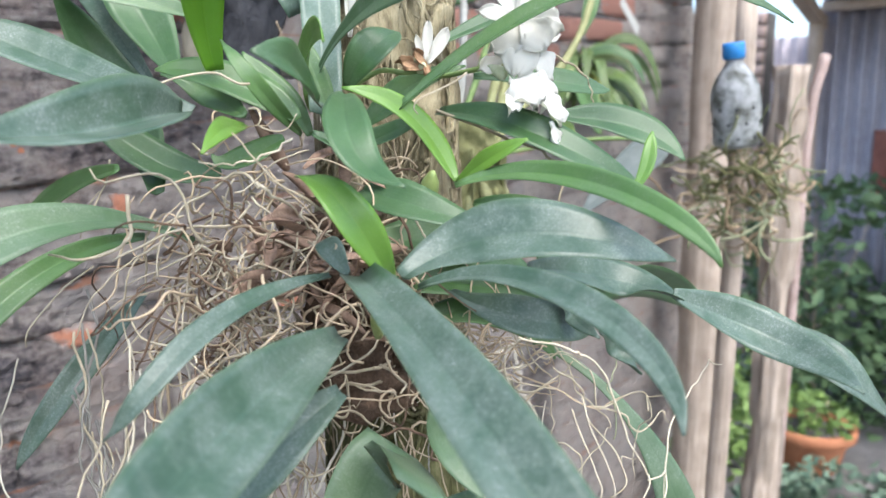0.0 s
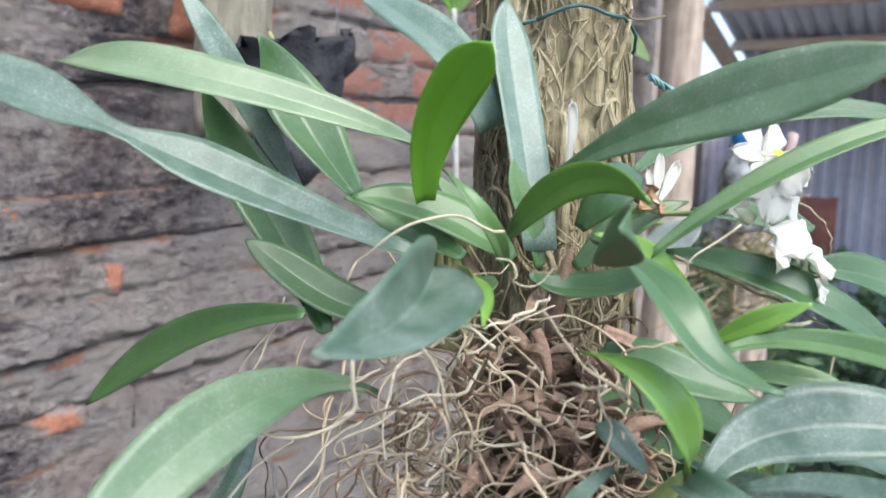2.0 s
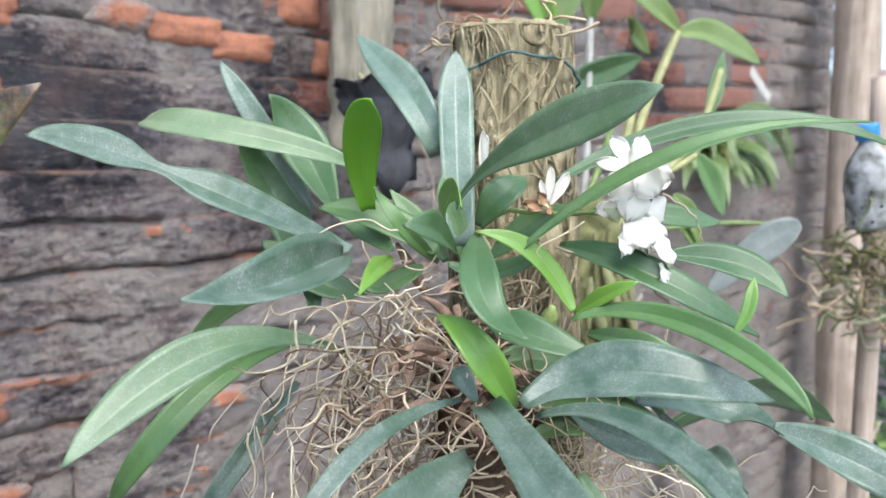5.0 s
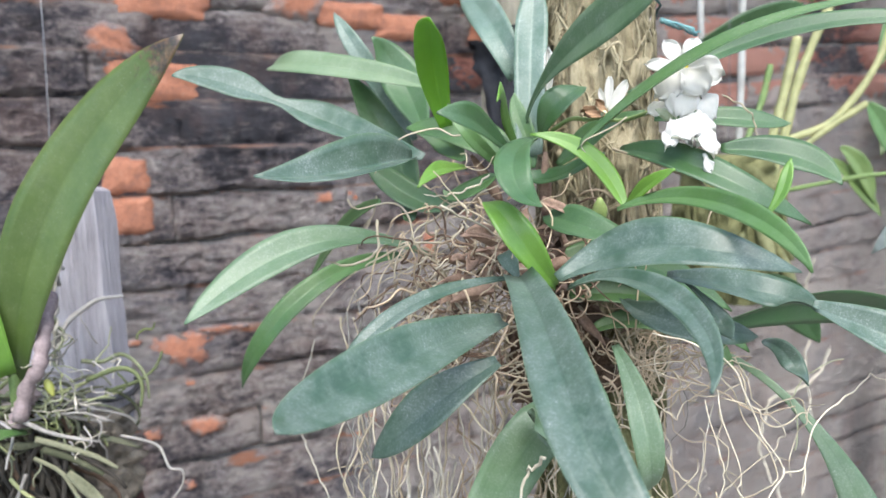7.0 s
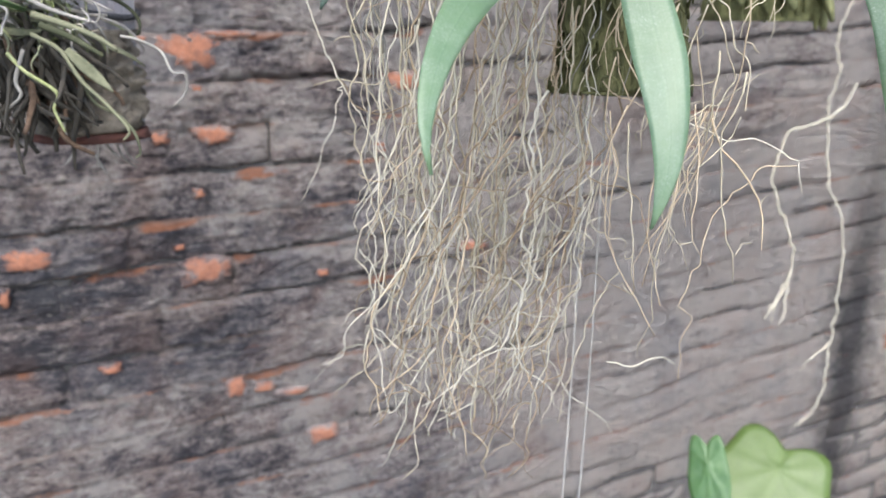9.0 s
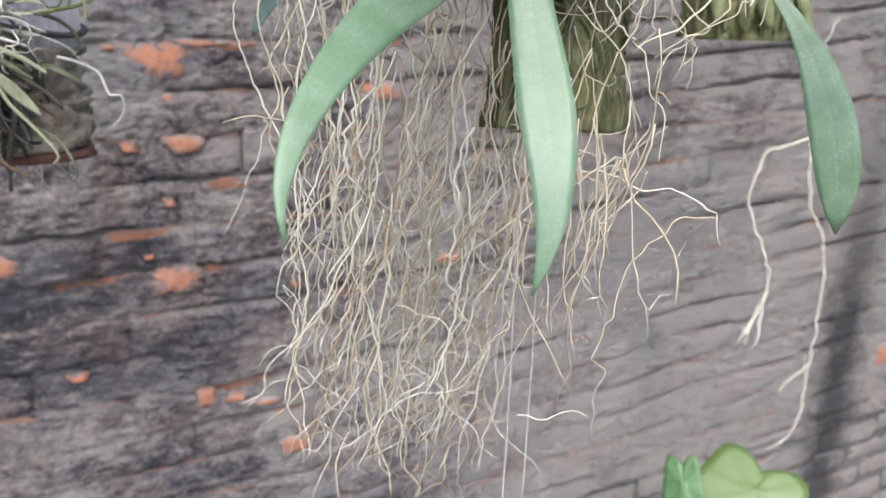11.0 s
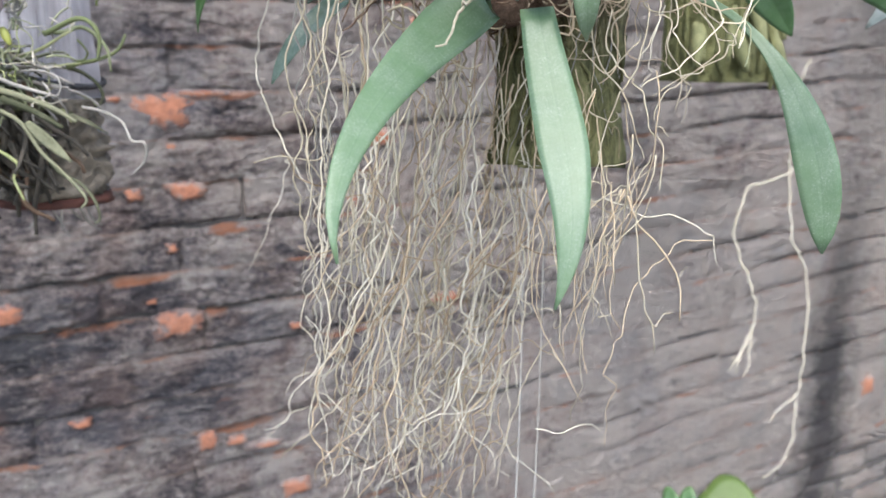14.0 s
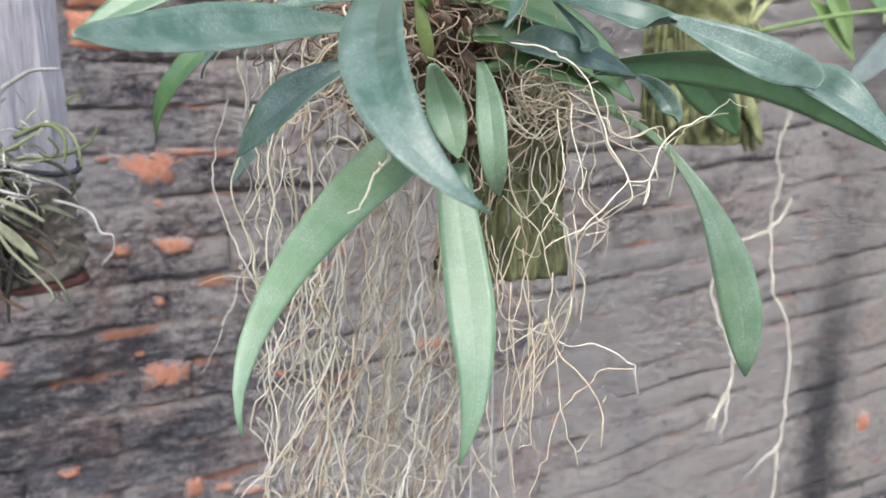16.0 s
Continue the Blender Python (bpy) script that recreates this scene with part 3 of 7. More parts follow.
def root(plant, line, radius, mat, sides=6, label=""):
    n = len(line)
    rad = radius * (1.0 - 0.45 * np.linspace(0, 1, n) ** 2)
    v, f = tube(line, rad, sides)
    made[plant.name] = made.get(plant.name, 0) + 1
    if made[plant.name] > 300:
        # past the first three hundred of one plant, roots are joined
        spare.setdefault((plant.name, mat.name), []).append((v, f))
        return None
    return part("aerial_root", mesh("aerial_root", local(plant, v), f, mat), plant, label)


# ---- the large structure ----
GROUND = 0.40


def ground_sheet():
    verts, faces = [], []
    xs = [-300, -40, -8, -3, -1, 0, 1, 2, 3, 4, 6, 10, 40, 300]
    for x in xs:
        for y in xs:
            verts.append((x, y, GROUND + (0.02 * noise.noise((x * 1.7, y * 1.3, 0)) if abs(x) < 12 else 0)))
    m = len(xs)
    for i in range(m - 1):
        for j in range(m - 1):
            a = i * m + j
            faces.append((a, a + m, a + m + 1, a + 1))
    tagged(new("ground", mesh("ground", verts, faces, EARTH)), "bare trodden grey earth of the yard", "ground", kind="structure")


ground_sheet()


def box(x0, x1, y0, y1, z0, z1):
    v = [(x, y, z) for x in (x0, x1) for y in (y0, y1) for z in (z0, z1)]
    f = [(0, 1, 3, 2), (4, 6, 7, 5), (0, 4, 5, 1), (2, 3, 7, 6), (0, 2, 6, 4), (1, 5, 7, 3)]
    return v, f


X0, X1, Z1 = -1.8, 2.62, 2.75
wall = thing("wall_back", (0, WALL_Y, 1.4), "old brick wall blackened with mould, mortar weathered back", "wall", kind="structure")
v, f = box(X0, X1, WALL_Y + 0.012, WALL_Y + 0.2, GROUND - 0.1, Z1)
part("mortar_bed", mesh("mortar_bed", local(wall, v), f, MORTAR, False), wall)


def brick_mesh(rng, length, height, depth, mat, name):
    """One worn brick: rounded, chipped corners, an uneven face towards -y."""
    nx, nz = 10, 4
    verts, faces = [], []
    for i in range(nx + 1):
        for k in range(nz + 1):
            x, z = i / nx - 0.5, k / nz - 0.5
            ex, ez = abs(x) * 2, abs(z) * 2
            inset = 0.005 * ex ** 12 + 0.0035 * ez ** 8 + rng.random() * 0.0045
            verts.append((x * (length - rng.random() * 0.006 * ex), inset - depth / 2,
                          z * (height - rng.random() * 0.007 * ez) + rng.gauss(0, 0.0012)))
    for i in range(nx):
        for k in range(nz):
            a = i * (nz + 1) + k
            faces.append((a, a + nz + 1, a + nz + 2, a + 1))
    back = len(verts)
    for x, z in ((-0.5, -0.5), (0.5, -0.5), (0.5, 0.5), (-0.5, 0.5)):
        verts.append((x * length, depth / 2, z * height))
    low = [i * (nz + 1) for i in range(nx + 1)]
    top = [i * (nz + 1) + nz for i in range(nx + 1)]
    left, right = list(range(nz + 1)), [nx * (nz + 1) + k for k in range(nz + 1)]
    faces.append(tuple(low[::-1]) + (back, back + 1))
    faces.append(tuple(top) + (back + 2, back + 3))
    faces.append(tuple(left) + (back + 3, back))
    faces.append(tuple(right[::-1]) + (back + 1, back + 2))
    return mesh(name, verts, faces, mat, True)


def chip_mesh(rng, w, h, whole):
    """An irregular flake of spalled brick face, a few millimetres thick."""
    n, rim, verts, faces = 56, [], [], []
    ph = rng.random() * 20
    # a whole bare brick keeps its corners, a small scab does not
    soft, edge = (0.40, 7) if whole else (1.0, 3)
    for k in range(n):
        a = 2 * math.pi * k / n
        c, s = math.cos(a), math.sin(a)
        jag = 0.90 + soft * 0.30 * noise.noise((c * 1.2 + ph, s * 1.2, 0)) + soft * 0.15 * noise.noise((c * 3 + ph, s * 3, 5)) + (0.05 if whole else 0.14) * noise.noise((c * 7 + ph, s * 7, 9)) + rng.uniform(-0.03, 0.03)
        r = (abs(c) ** edge + abs(s) ** edge) ** (-1 / edge) * jag
        rim.append((0.5 * w * r * c, 0.5 * h * r * s))
    for x, z in rim:
        verts.append((x, 0.012, z))
    thin = -2.2 if whole else 1.0 if w > 3.5 * h else 0.0
    uvs = [(1.0, thin)] * n
    for f in (0.96, 0.75, 0.5, 0.25):
        for x, z in rim:
            verts.append((x * f, 0.0016 * noise.noise((x * f * 60 + ph, z * f * 60, 0)) + 0.010 * f ** 3 - 0.0016, z * f))
            uvs.append((f, thin))
    verts.append((0, 0, 0))
    uvs.append((0, thin))
    for k in range(n):
        k2 = (k + 1) % n
        for r in range(4):
            faces.append((r * n + k, r * n + k2, (r + 1) * n + k2, (r + 1) * n + k))
        faces.append((4 * n + k, 4 * n + k2, 5 * n))
    return mesh("spalled_patch", verts, [q[::-1] for q in faces], BRICK_CHIP, True, uvs)


crng = random.Random(8)


# places where a whole brick end lies bare, with clean edges
WHOLE = {(0.305, 2.052), (0.295, 1.957), (0.247, 1.839), (0.246, 1.788), (0.640, 2.044), (0.727, 2.107), (0.790, 2.041), (0.560, 2.056)}


def chips(rows):
    for x, z, w, h in rows:
        whole = (x, z) in WHOLE
        grow = 1.18 if whole else 1.45
        ob = part("spalled_patch", chip_mesh(crng, w * grow, h * grow, whole), wall, "bare orange spalled brick")
        ob.location = Vector((x, WALL_Y - (0.0068 if w > 0.045 and h > 0.03 else 0.0044), z)) - wall.location


chips([(0.305, 2.052, 0.104, 0.034), (0.480, 2.066, 0.060, 0.034), (0.560, 2.056, 0.100, 0.037), (0.640, 2.044, 0.088, 0.036), (0.43, 2.098, 0.05, 0.018), (0.240, 2.005, 0.050, 0.040), (0.295, 1.957, 0.112, 0.056),
       (0.247, 1.839, 0.056, 0.046), (0.246, 1.788, 0.058, 0.047), (0.511, 1.799, 0.029, 0.016), (0.418, 1.847, 0.020, 0.021),
       (0.727, 2.107, 0.074, 0.045), (0.303, 1.612, 0.066, 0.042), (0.327, 1.501, 0.041, 0.024), (0.257, 1.501, 0.021, 0.017)])
chips([(0.308, 1.560, 0.014, 0.013), (0.301, 1.424, 0.015, 0.014), (0.085, 1.357, 0.052, 0.026),
       (0.269, 1.352, 0.015, 0.008), (0.305, 1.315, 0.057, 0.035), (0.331, 1.131, 0.028, 0.031),
       (0.372, 1.122, 0.029, 0.014), (0.417, 1.106, 0.061, 0.012), (0.166, 1.192, 0.024, 0.012), (0.469, 1.289, 0.017, 0.011)])
chips([(0.464, 1.022, 0.041, 0.024), (0.243, 1.625, 0.017, 0.008), (0.055, 1.312, 0.012, 0.022), (0.790, 2.041, 0.076, 0.050),
       (0.671, 1.723, 0.025, 0.038), (0.604, 1.564, 0.058, 0.028), (0.546, 1.801, 0.047, 0.018), (0.36, 1.631, 0.10, 0.010),
       (1.86, 0.93, 0.05, 0.05), (0.56, 1.47, 0.03, 0.02), (0.72, 1.30, 0.05, 0.015), (0.95, 1.55, 0.06, 0.02)])


# ---- overhead timbers that the mounts hang from ----
def beam(name, a, b, half, mat, label):
    a, b = np.array(a, float), np.array(b, float)
    o = thing(name, tuple((a + b) / 2), label, "beam", kind="structure")
    t = unit(b - a)
    s = unit(np.cross(t, (0, 0, 1))) * half
    u = np.array((0, 0, 1.0)) * half
    verts = [p + sx * s + sz * u for p in (a, b) for sx, sz in ((-1, -1), (1, -1), (1, 1), (-1, 1))]
    faces = [(0, 1, 2, 3), (7, 6, 5, 4), (0, 4, 5, 1), (1, 5, 6, 2), (2, 6, 7, 3), (3, 7, 4, 0)]
    part("timber", mesh("timber", local(o, verts), faces, mat, False), o)


for bx in (-0.6, 1.6):
    beam("trim", (bx, -0.2, Z1 + 0.03), (bx, 1.38, Z1 + 0.03), 0.03, TIMBER, "rough timber bearer laid over the wall top")
beam("trim", (-1.0, 0.56, Z1 - 0.025), (2.2, 0.56, Z1 - 0.025), 0.025, TIMBER, "rough timber rail under the bearers")
beam("trim", (-1.0, 0.88, Z1 - 0.025), (2.2, 0.88, Z1 - 0.025), 0.025, TIMBER, "rough timber rail under the bearers")


def hang_wire(owner, x, y, z, name="hanging_wire", r=0.0005):
    line = smooth_line([(x, y, z), (x + 0.003, y, z + 0.2), (x, y, Z1 - 0.04)], 10)
    v, f = tube(line, r, 5)
    part(name, mesh(name, local(owner, v), f, STEEL), owner)


# ---- the orchid on its hanging log ----
def log_piece(a, b, ra, rb, seed, rough=0.004, sides=40, rings=44, blocky=0.0):
    """A rough log between two points, with furrowed bark and cut ends."""
    a, b = np.array(a), np.array(b)
    t = unit(b - a)
    s = unit(np.cross(t, (0.2, 1, 0.1)))
    u = np.cross(t, s)
    verts, faces = [], []
    for i in range(rings):
        f = i / (rings - 1)
        c = a + (b - a) * f
        r0 = ra + (rb - ra) * f
        for k in range(sides):
            w = 2 * math.pi * k / sides
            q = (math.cos(w) * 3 + seed, math.sin(w) * 3, f * 9)
            r = r0 + rough * (noise.noise(q) * 1.2 + 0.8 * noise.noise((q[0] * 3, q[1] * 3, q[2] * 2)))
            if blocky:
                cell = noise.cell(Vector((q[0] * 1.6, q[1] * 1.6, q[2] * 1.1)))
                r += blocky * (cell - 0.5)
            verts.append(c + r * (math.cos(w) * s + math.sin(w) * u))
    for i in range(rings - 1):
        for k in range(sides):
            k2 = (k + 1) % sides
            faces.append((i * sides + k, i * sides + k2, (i + 1) * sides + k2, (i + 1) * sides + k))
    lo, hi = len(verts), len(verts) + 1
    verts.append(a)
    verts.append(b + t * 0.002)
    for k in range(sides):
        k2 = (k + 1) % sides
        faces.append((k2, k, lo))
        faces.append(((rings - 1) * sides + k, (rings - 1) * sides + k2, hi))
    return verts, faces


mount = thing("hanging_log", (0.466, 0.548, 1.785), "pale bark log hung on a wire and laced with roots", "log")
A, B = np.array((0.453, 0.531, 1.607)), np.array((0.480, 0.566, 1.962))
v, f = log_piece(A, B, 0.039, 0.037, 3, 0.005, sides=64, rings=90, blocky=0.005)
part("log", mesh("log", local(mount, v), f, LOG_BARK), mount)
hang_wire(mount, 0.480, 0.566, 1.955)

rng = random.Random(11)
crept = []
for i in range(270):
    # roots that creep over the bark of the log
    f0, w0 = rng.random() ** 0.8, rng.random() * 2 * math.pi
    turn, climb, n = rng.uniform(-1.1, 1.1), rng.uniform(-0.30, 0.30), 26
    curl, phase = rng.uniform(0.10, 0.32), rng.uniform(5, 9)
    rad = rng.uniform(0.0004, 0.0009) if i % 6 else rng.uniform(0.0010, 0.0016)
    line = []
    for k in range(n):
        s = k / (n - 1)
        w = w0 + turn * s + curl * math.sin(phase * s + i) + 0.5 * curl * math.sin(2.3 * phase * s + 3 * i)
        h = min(max(f0 + climb * s + 0.22 * curl * math.sin(1.25 * phase * s + i * 2), 0.01), 1.0)
        c = A + (B - A) * h
        line.append(c + (0.0400 - 0.002 * h + 0.5 * rad) * np.array((math.cos(w), math.sin(w), 0)))
    mat = rng.choice((LOG_BARK, LOG_BARK, LOG_BARK, LOG_BARK, BARK))
    v, fc = tube(line, rad, 5)
    if i < 120:
        part("creeping_root", mesh("creeping_root", local(mount, v), fc, mat), mount)
    else:
        crept.append((v, fc))
v, fc = joined(crept)
tagged(part("root_net", mesh("root_net", local(mount, v), fc, LOG_BARK), mount), kind="stuff")
for i in range(28):
    # loose roots that spill over the rim of the cut top
    w = rng.uniform(0, 2 * math.pi)
    c = B + np.array((0.022 * math.cos(w), 0.022 * math.sin(w), 0.001 + 0.003 * rng.random()))
    line = wander(rng, c, (math.cos(w) + rng.gauss(0, 0.5), math.sin(w) + rng.gauss(0, 0.5), 0.35), rng.uniform(0.03, 0.06), 16, 0.22, (0, 0, -0.17))
    v, fc = tube(line, rng.uniform(0.0005, 0.0010), 5)
    part("creeping_root", mesh("creeping_root", local(mount, v), fc, rng.choice((ROOT_TAN, BARK, BARK))), mount)

# dark green twine tied round the log, with a frayed knot
line = []
for k in range(40):
    w = -2.9 + 2 * math.pi * k / 39
    h = 0.90 - 0.05 * math.sin(w * 1.0 + 0.6)
    c = A + (B - A) * h
    line.append(c + (0.0405 + 0.0012 * math.sin(5 * w) + 0.0008 * math.sin(13 * w)) * np.array((math.cos(w), math.sin(w), 0)) + np.array((0, 0, 0.0015 * math.sin(7 * w))))
v, fc = tube(line, 0.0009, 6)
part("twine", mesh("twine", local(mount, v), fc, TWINE), mount, "dark green twine")
kn = np.array((0.492, 0.517, 1.918))
for k in range(4):
    # twisted strands of the frayed end
    line = []
    for q in range(16):
        f = q / 15
        w = 9 * f + 1.57 * k
        line.append(kn + np.array((0.024, -0.010, -0.009)) * f * (0.8 + 0.07 * k) + (0.0011 + 0.0010 * f) * np.array((0.3 * math.cos(w), math.cos(w), math.sin(w))))
    v, fc = tube(line, 0.0007, 5)
    part("twine_end", mesh("twine_end", local(mount, v), fc, TWINE_PALE), mount, "frayed blue-green twine end")
for sx, sy in ((-0.012, 0.018), (0.010, 0.026)):
    # thin dead strings that hang straight from the log's foot
    p = A + np.array((sx, sy, 0.01))
    v, fc = tube(smooth_line([p, p + np.array((0.002, 0, -0.2)), p + np.array((-0.002, 0.002, -0.42))], 14), 0.0007, 5)
    part("string", mesh("string", local(mount, v), fc, ROOT_GREY), mount, "thin grey hanging string")

orchid = thing("mounted_orchid", (0.40, 0.52, 1.80), "white-flowered orchid with dusty strap leaves growing on a hanging log", "orchid")
blade(orchid, (0.336, 0.542, 1.836), (0.324, 0.656, 1.863), (0.245, 0.652, 1.899), (0.221, 0.652, 1.893), 0.0252, (-0.22, -0.83, 0.51), LEAF_GREY, pinch=0.5)
blade(orchid, (0.350, 0.556, 1.876), (0.381, 0.595, 1.885), (0.269, 0.617, 1.906), (0.296, 0.696, 1.905), 0.0195, (-0.51, -0.67, 0.54), LEAF_WAN, taper=2.6, peak=0.72, base=0.25, rise=1.4)
blade(orchid, (0.324, 0.530, 1.836), (0.301, 0.516, 1.835), (0.273, 0.502, 1.825), (0.229, 0.497, 1.829), 0.0258, (0.17, -0.70, 0.70), LEAF_GREY, fold=0.9, taper=2.1, base=0.2, rise=1.2)
blade(orchid, (0.380, 0.640, 1.852), (0.361, 0.660, 1.895), (0.337, 0.656, 1.925), (0.338, 0.677, 1.943), 0.0145, (-0.35, -0.94, 0.07), LEAF_BLUE)
blade(orchid, (0.366, 0.598, 1.856), (0.374, 0.632, 1.879), (0.373, 0.649, 1.906), (0.350, 0.640, 1.921), 0.0291, (-0.50, -0.77, 0.40), LEAF_DEEP, taper=2.2)
blade(orchid, (0.357, 0.605, 1.797), (0.379, 0.644, 1.834), (0.370, 0.686, 1.873), (0.341, 0.664, 1.899), 0.0273, (-0.46, -0.76, 0.45), LEAF_DEEP)
blade(orchid, (0.363, 0.561, 1.856), (0.353, 0.558, 1.882), (0.344, 0.539, 1.901), (0.330, 0.515, 1.909), 0.0195, (-0.62, -0.76, 0.10), LEAF_BACKLIT, fold=0.4, taper=4.0, base=0.4, peak=0.68)
blade(orchid, (0.401, 0.530, 1.836), (0.413, 0.545, 1.894), (0.427, 0.563, 1.917), (0.433, 0.567, 1.947), 0.0205, (-0.48, -0.70, 0.53), LEAF_BLUE, taper=3.4, base=0.75, peak=0.6)
blade(orchid, (0.410, 0.548, 1.839), (0.375, 0.520, 1.855), (0.364, 0.492, 1.880), (0.338, 0.463, 1.861), 0.0141, (-0.81, 0.59, -0.02), LEAF_NEW)
blade(orchid, (0.418, 0.564, 1.887), (0.399, 0.571, 1.928), (0.425, 0.616, 1.935), (0.434, 0.666, 1.969), 0.0227, (-0.61, -0.29, 0.74), LEAF_BLUE, base=0.65, taper=2.8)
blade(orchid, (0.407, 0.544, 1.844), (0.396, 0.526, 1.879), (0.387, 0.458, 1.894), (0.391, 0.401, 1.911), 0.0250, (-0.99, 0.14, 0.08), LEAF_MINT, taper=2.8, base=0.14, peak=0.74, rise=5.0)
blade(orchid, (0.382, 0.497, 1.844), (0.322, 0.439, 1.838), (0.342, 0.459, 1.815), (0.333, 0.421, 1.812), 0.0171, (-0.40, -0.50, 0.77), LEAF_DEEP)
blade(orchid, (0.357, 0.487, 1.840), (0.334, 0.475, 1.849), (0.322, 0.457, 1.855), (0.304, 0.460, 1.855), 0.0170, (0.60, -0.75, 0.27), LEAF_DEEP)
blade(orchid, (0.415, 0.463, 1.807), (0.416, 0.472, 1.818), (0.405, 0.476, 1.845), (0.379, 0.496, 1.847), 0.0113, (-0.31, -0.91, 0.28), LEAF_NEW, taper=2.6)
blade(orchid, (0.363, 0.454, 1.771), (0.339, 0.444, 1.790), (0.328, 0.449, 1.816), (0.342, 0.484, 1.812), 0.0164, (-0.29, -0.89, 0.34), LEAF_NEW, taper=2.0)
blade(orchid, (0.358, 0.444, 1.775), (0.395, 0.437, 1.792), (0.380, 0.386, 1.799), (0.431, 0.368, 1.780), 0.0269, (-0.70, -0.27, 0.66), LEAF_GREY)
blade(orchid, (0.402, 0.453, 1.806), (0.429, 0.427, 1.822), (0.400, 0.347, 1.805), (0.401, 0.340, 1.785), 0.0115, (-0.78, -0.01, 0.63), LEAF_GREEN)
blade(orchid, (0.436, 0.390, 1.804), (0.443, 0.384, 1.815), (0.445, 0.387, 1.824), (0.448, 0.387, 1.829), 0.0060, (-0.82, -0.47, 0.34), LEAF_NEW)
blade(orchid, (0.431, 0.485, 1.837), (0.425, 0.446, 1.837), (0.435, 0.408, 1.821), (0.474, 0.396, 1.797), 0.0175, (-0.60, -0.52, 0.61), LEAF_DEEP)
blade(orchid, (0.453, 0.433, 1.835), (0.473, 0.418, 1.834), (0.489, 0.405, 1.831), (0.484, 0.387, 1.816), 0.0182, (-0.54, -0.63, 0.55), LEAF_DEEP)
blade(orchid, (0.454, 0.482, 1.854), (0.480, 0.455, 1.855), (0.500, 0.444, 1.849), (0.514, 0.440, 1.849), 0.0134, (-0.42, -0.73, 0.54), LEAF_DEEP)
blade(orchid, (0.358, 0.436, 1.772), (0.367, 0.396, 1.792), (0.355, 0.334, 1.771), (0.331, 0.324, 1.753), 0.0117, (-0.55, -0.06, 0.83), LEAF_GREY)
blade(orchid, (0.398, 0.414, 1.776), (0.447, 0.417, 1.768), (0.479, 0.402, 1.758), (0.440, 0.367, 1.763), 0.0182, (-0.40, -0.69, 0.61), LEAF_GREY)
blade(orchid, (0.448, 0.375, 1.762), (0.485, 0.367, 1.746), (0.498, 0.333, 1.737), (0.459, 0.304, 1.733), 0.0220, (-0.70, -0.37, 0.61), LEAF_GREY)
blade(orchid, (0.338, 0.447, 1.778), (0.306, 0.366, 1.762), (0.259, 0.309, 1.730), (0.307, 0.289, 1.697), 0.0235, (-0.41, -0.31, 0.86), LEAF_GREY, taper=2.1, base=0.6)
blade(orchid, (0.329, 0.449, 1.758), (0.279, 0.431, 1.757), (0.208, 0.396, 1.745), (0.201, 0.377, 1.749), 0.0260, (0.24, -0.60, 0.76), LEAF_GREY, taper=2.1)
blade(orchid, (0.320, 0.439, 1.742), (0.292, 0.442, 1.731), (0.276, 0.451, 1.713), (0.270, 0.471, 1.698), 0.0213, (-0.73, -0.53, 0.43), LEAF_GREY, taper=2.1)
blade(orchid, (0.347, 0.472, 1.774), (0.291, 0.482, 1.773), (0.254, 0.448, 1.755), (0.257, 0.479, 1.735), 0.0091, (-0.21, -0.63, 0.75), LEAF_GREY)
blade(orchid, (0.356, 0.574, 1.776), (0.290, 0.568, 1.812), (0.240, 0.576, 1.778), (0.205, 0.562, 1.754), 0.0235, (-0.19, -0.72, 0.66), LEAF_MINT, taper=2.1, base=0.2, rise=2.0, peak=0.58)
blade(orchid, (0.331, 0.592, 1.811), (0.333, 0.632, 1.805), (0.336, 0.685, 1.788), (0.326, 0.725, 1.749), 0.0180, (-0.85, -0.15, 0.45), LEAF_GREEN, taper=2.8, peak=0.66, base=0.25)
blade(orchid, (0.366, 0.633, 1.772), (0.286, 0.611, 1.778), (0.244, 0.599, 1.726), (0.254, 0.656, 1.691), 0.0155, (-0.46, -0.75, 0.48), LEAF_GREEN)
blade(orchid, (0.392, 0.681, 1.731), (0.345, 0.645, 1.718), (0.310, 0.647, 1.684), (0.302, 0.658, 1.657), 0.0149, (-0.31, -0.80, 0.52), LEAF_GREY)
blade(orchid, (0.332, 0.412, 1.708), (0.413, 0.514, 1.713), (0.235, 0.392, 1.664), (0.247, 0.374, 1.600), 0.0274, (0.06, -0.76, 0.65), LEAF_MINT, taper=0.95, base=0.9, fold=0.06)
blade(orchid, (0.360, 0.419, 1.696), (0.352, 0.389, 1.640), (0.348, 0.356, 1.615), (0.335, 0.361, 1.574), 0.0219, (-0.43, -0.73, 0.53), LEAF_MINT, taper=1.2, base=0.7, fold=0.05)
blade(orchid, (0.348, 0.418, 1.742), (0.360, 0.432, 1.726), (0.362, 0.422, 1.710), (0.356, 0.405, 1.700), 0.0182, (-0.44, -0.86, 0.26), LEAF_MINT)
blade(orchid, (0.380, 0.430, 1.743), (0.368, 0.393, 1.723), (0.361, 0.384, 1.695), (0.378, 0.405, 1.682), 0.0136, (-0.48, -0.80, 0.35), LEAF_MINT, taper=2.1)
blade(orchid, (0.503, 0.480, 1.714), (0.513, 0.429, 1.702), (0.525, 0.388, 1.650), (0.532, 0.388, 1.571), 0.0225, (-0.65, -0.68, 0.33), LEAF_MINT, taper=3.4, fold=0.07, peak=0.78, base=0.2, rise=6.0)
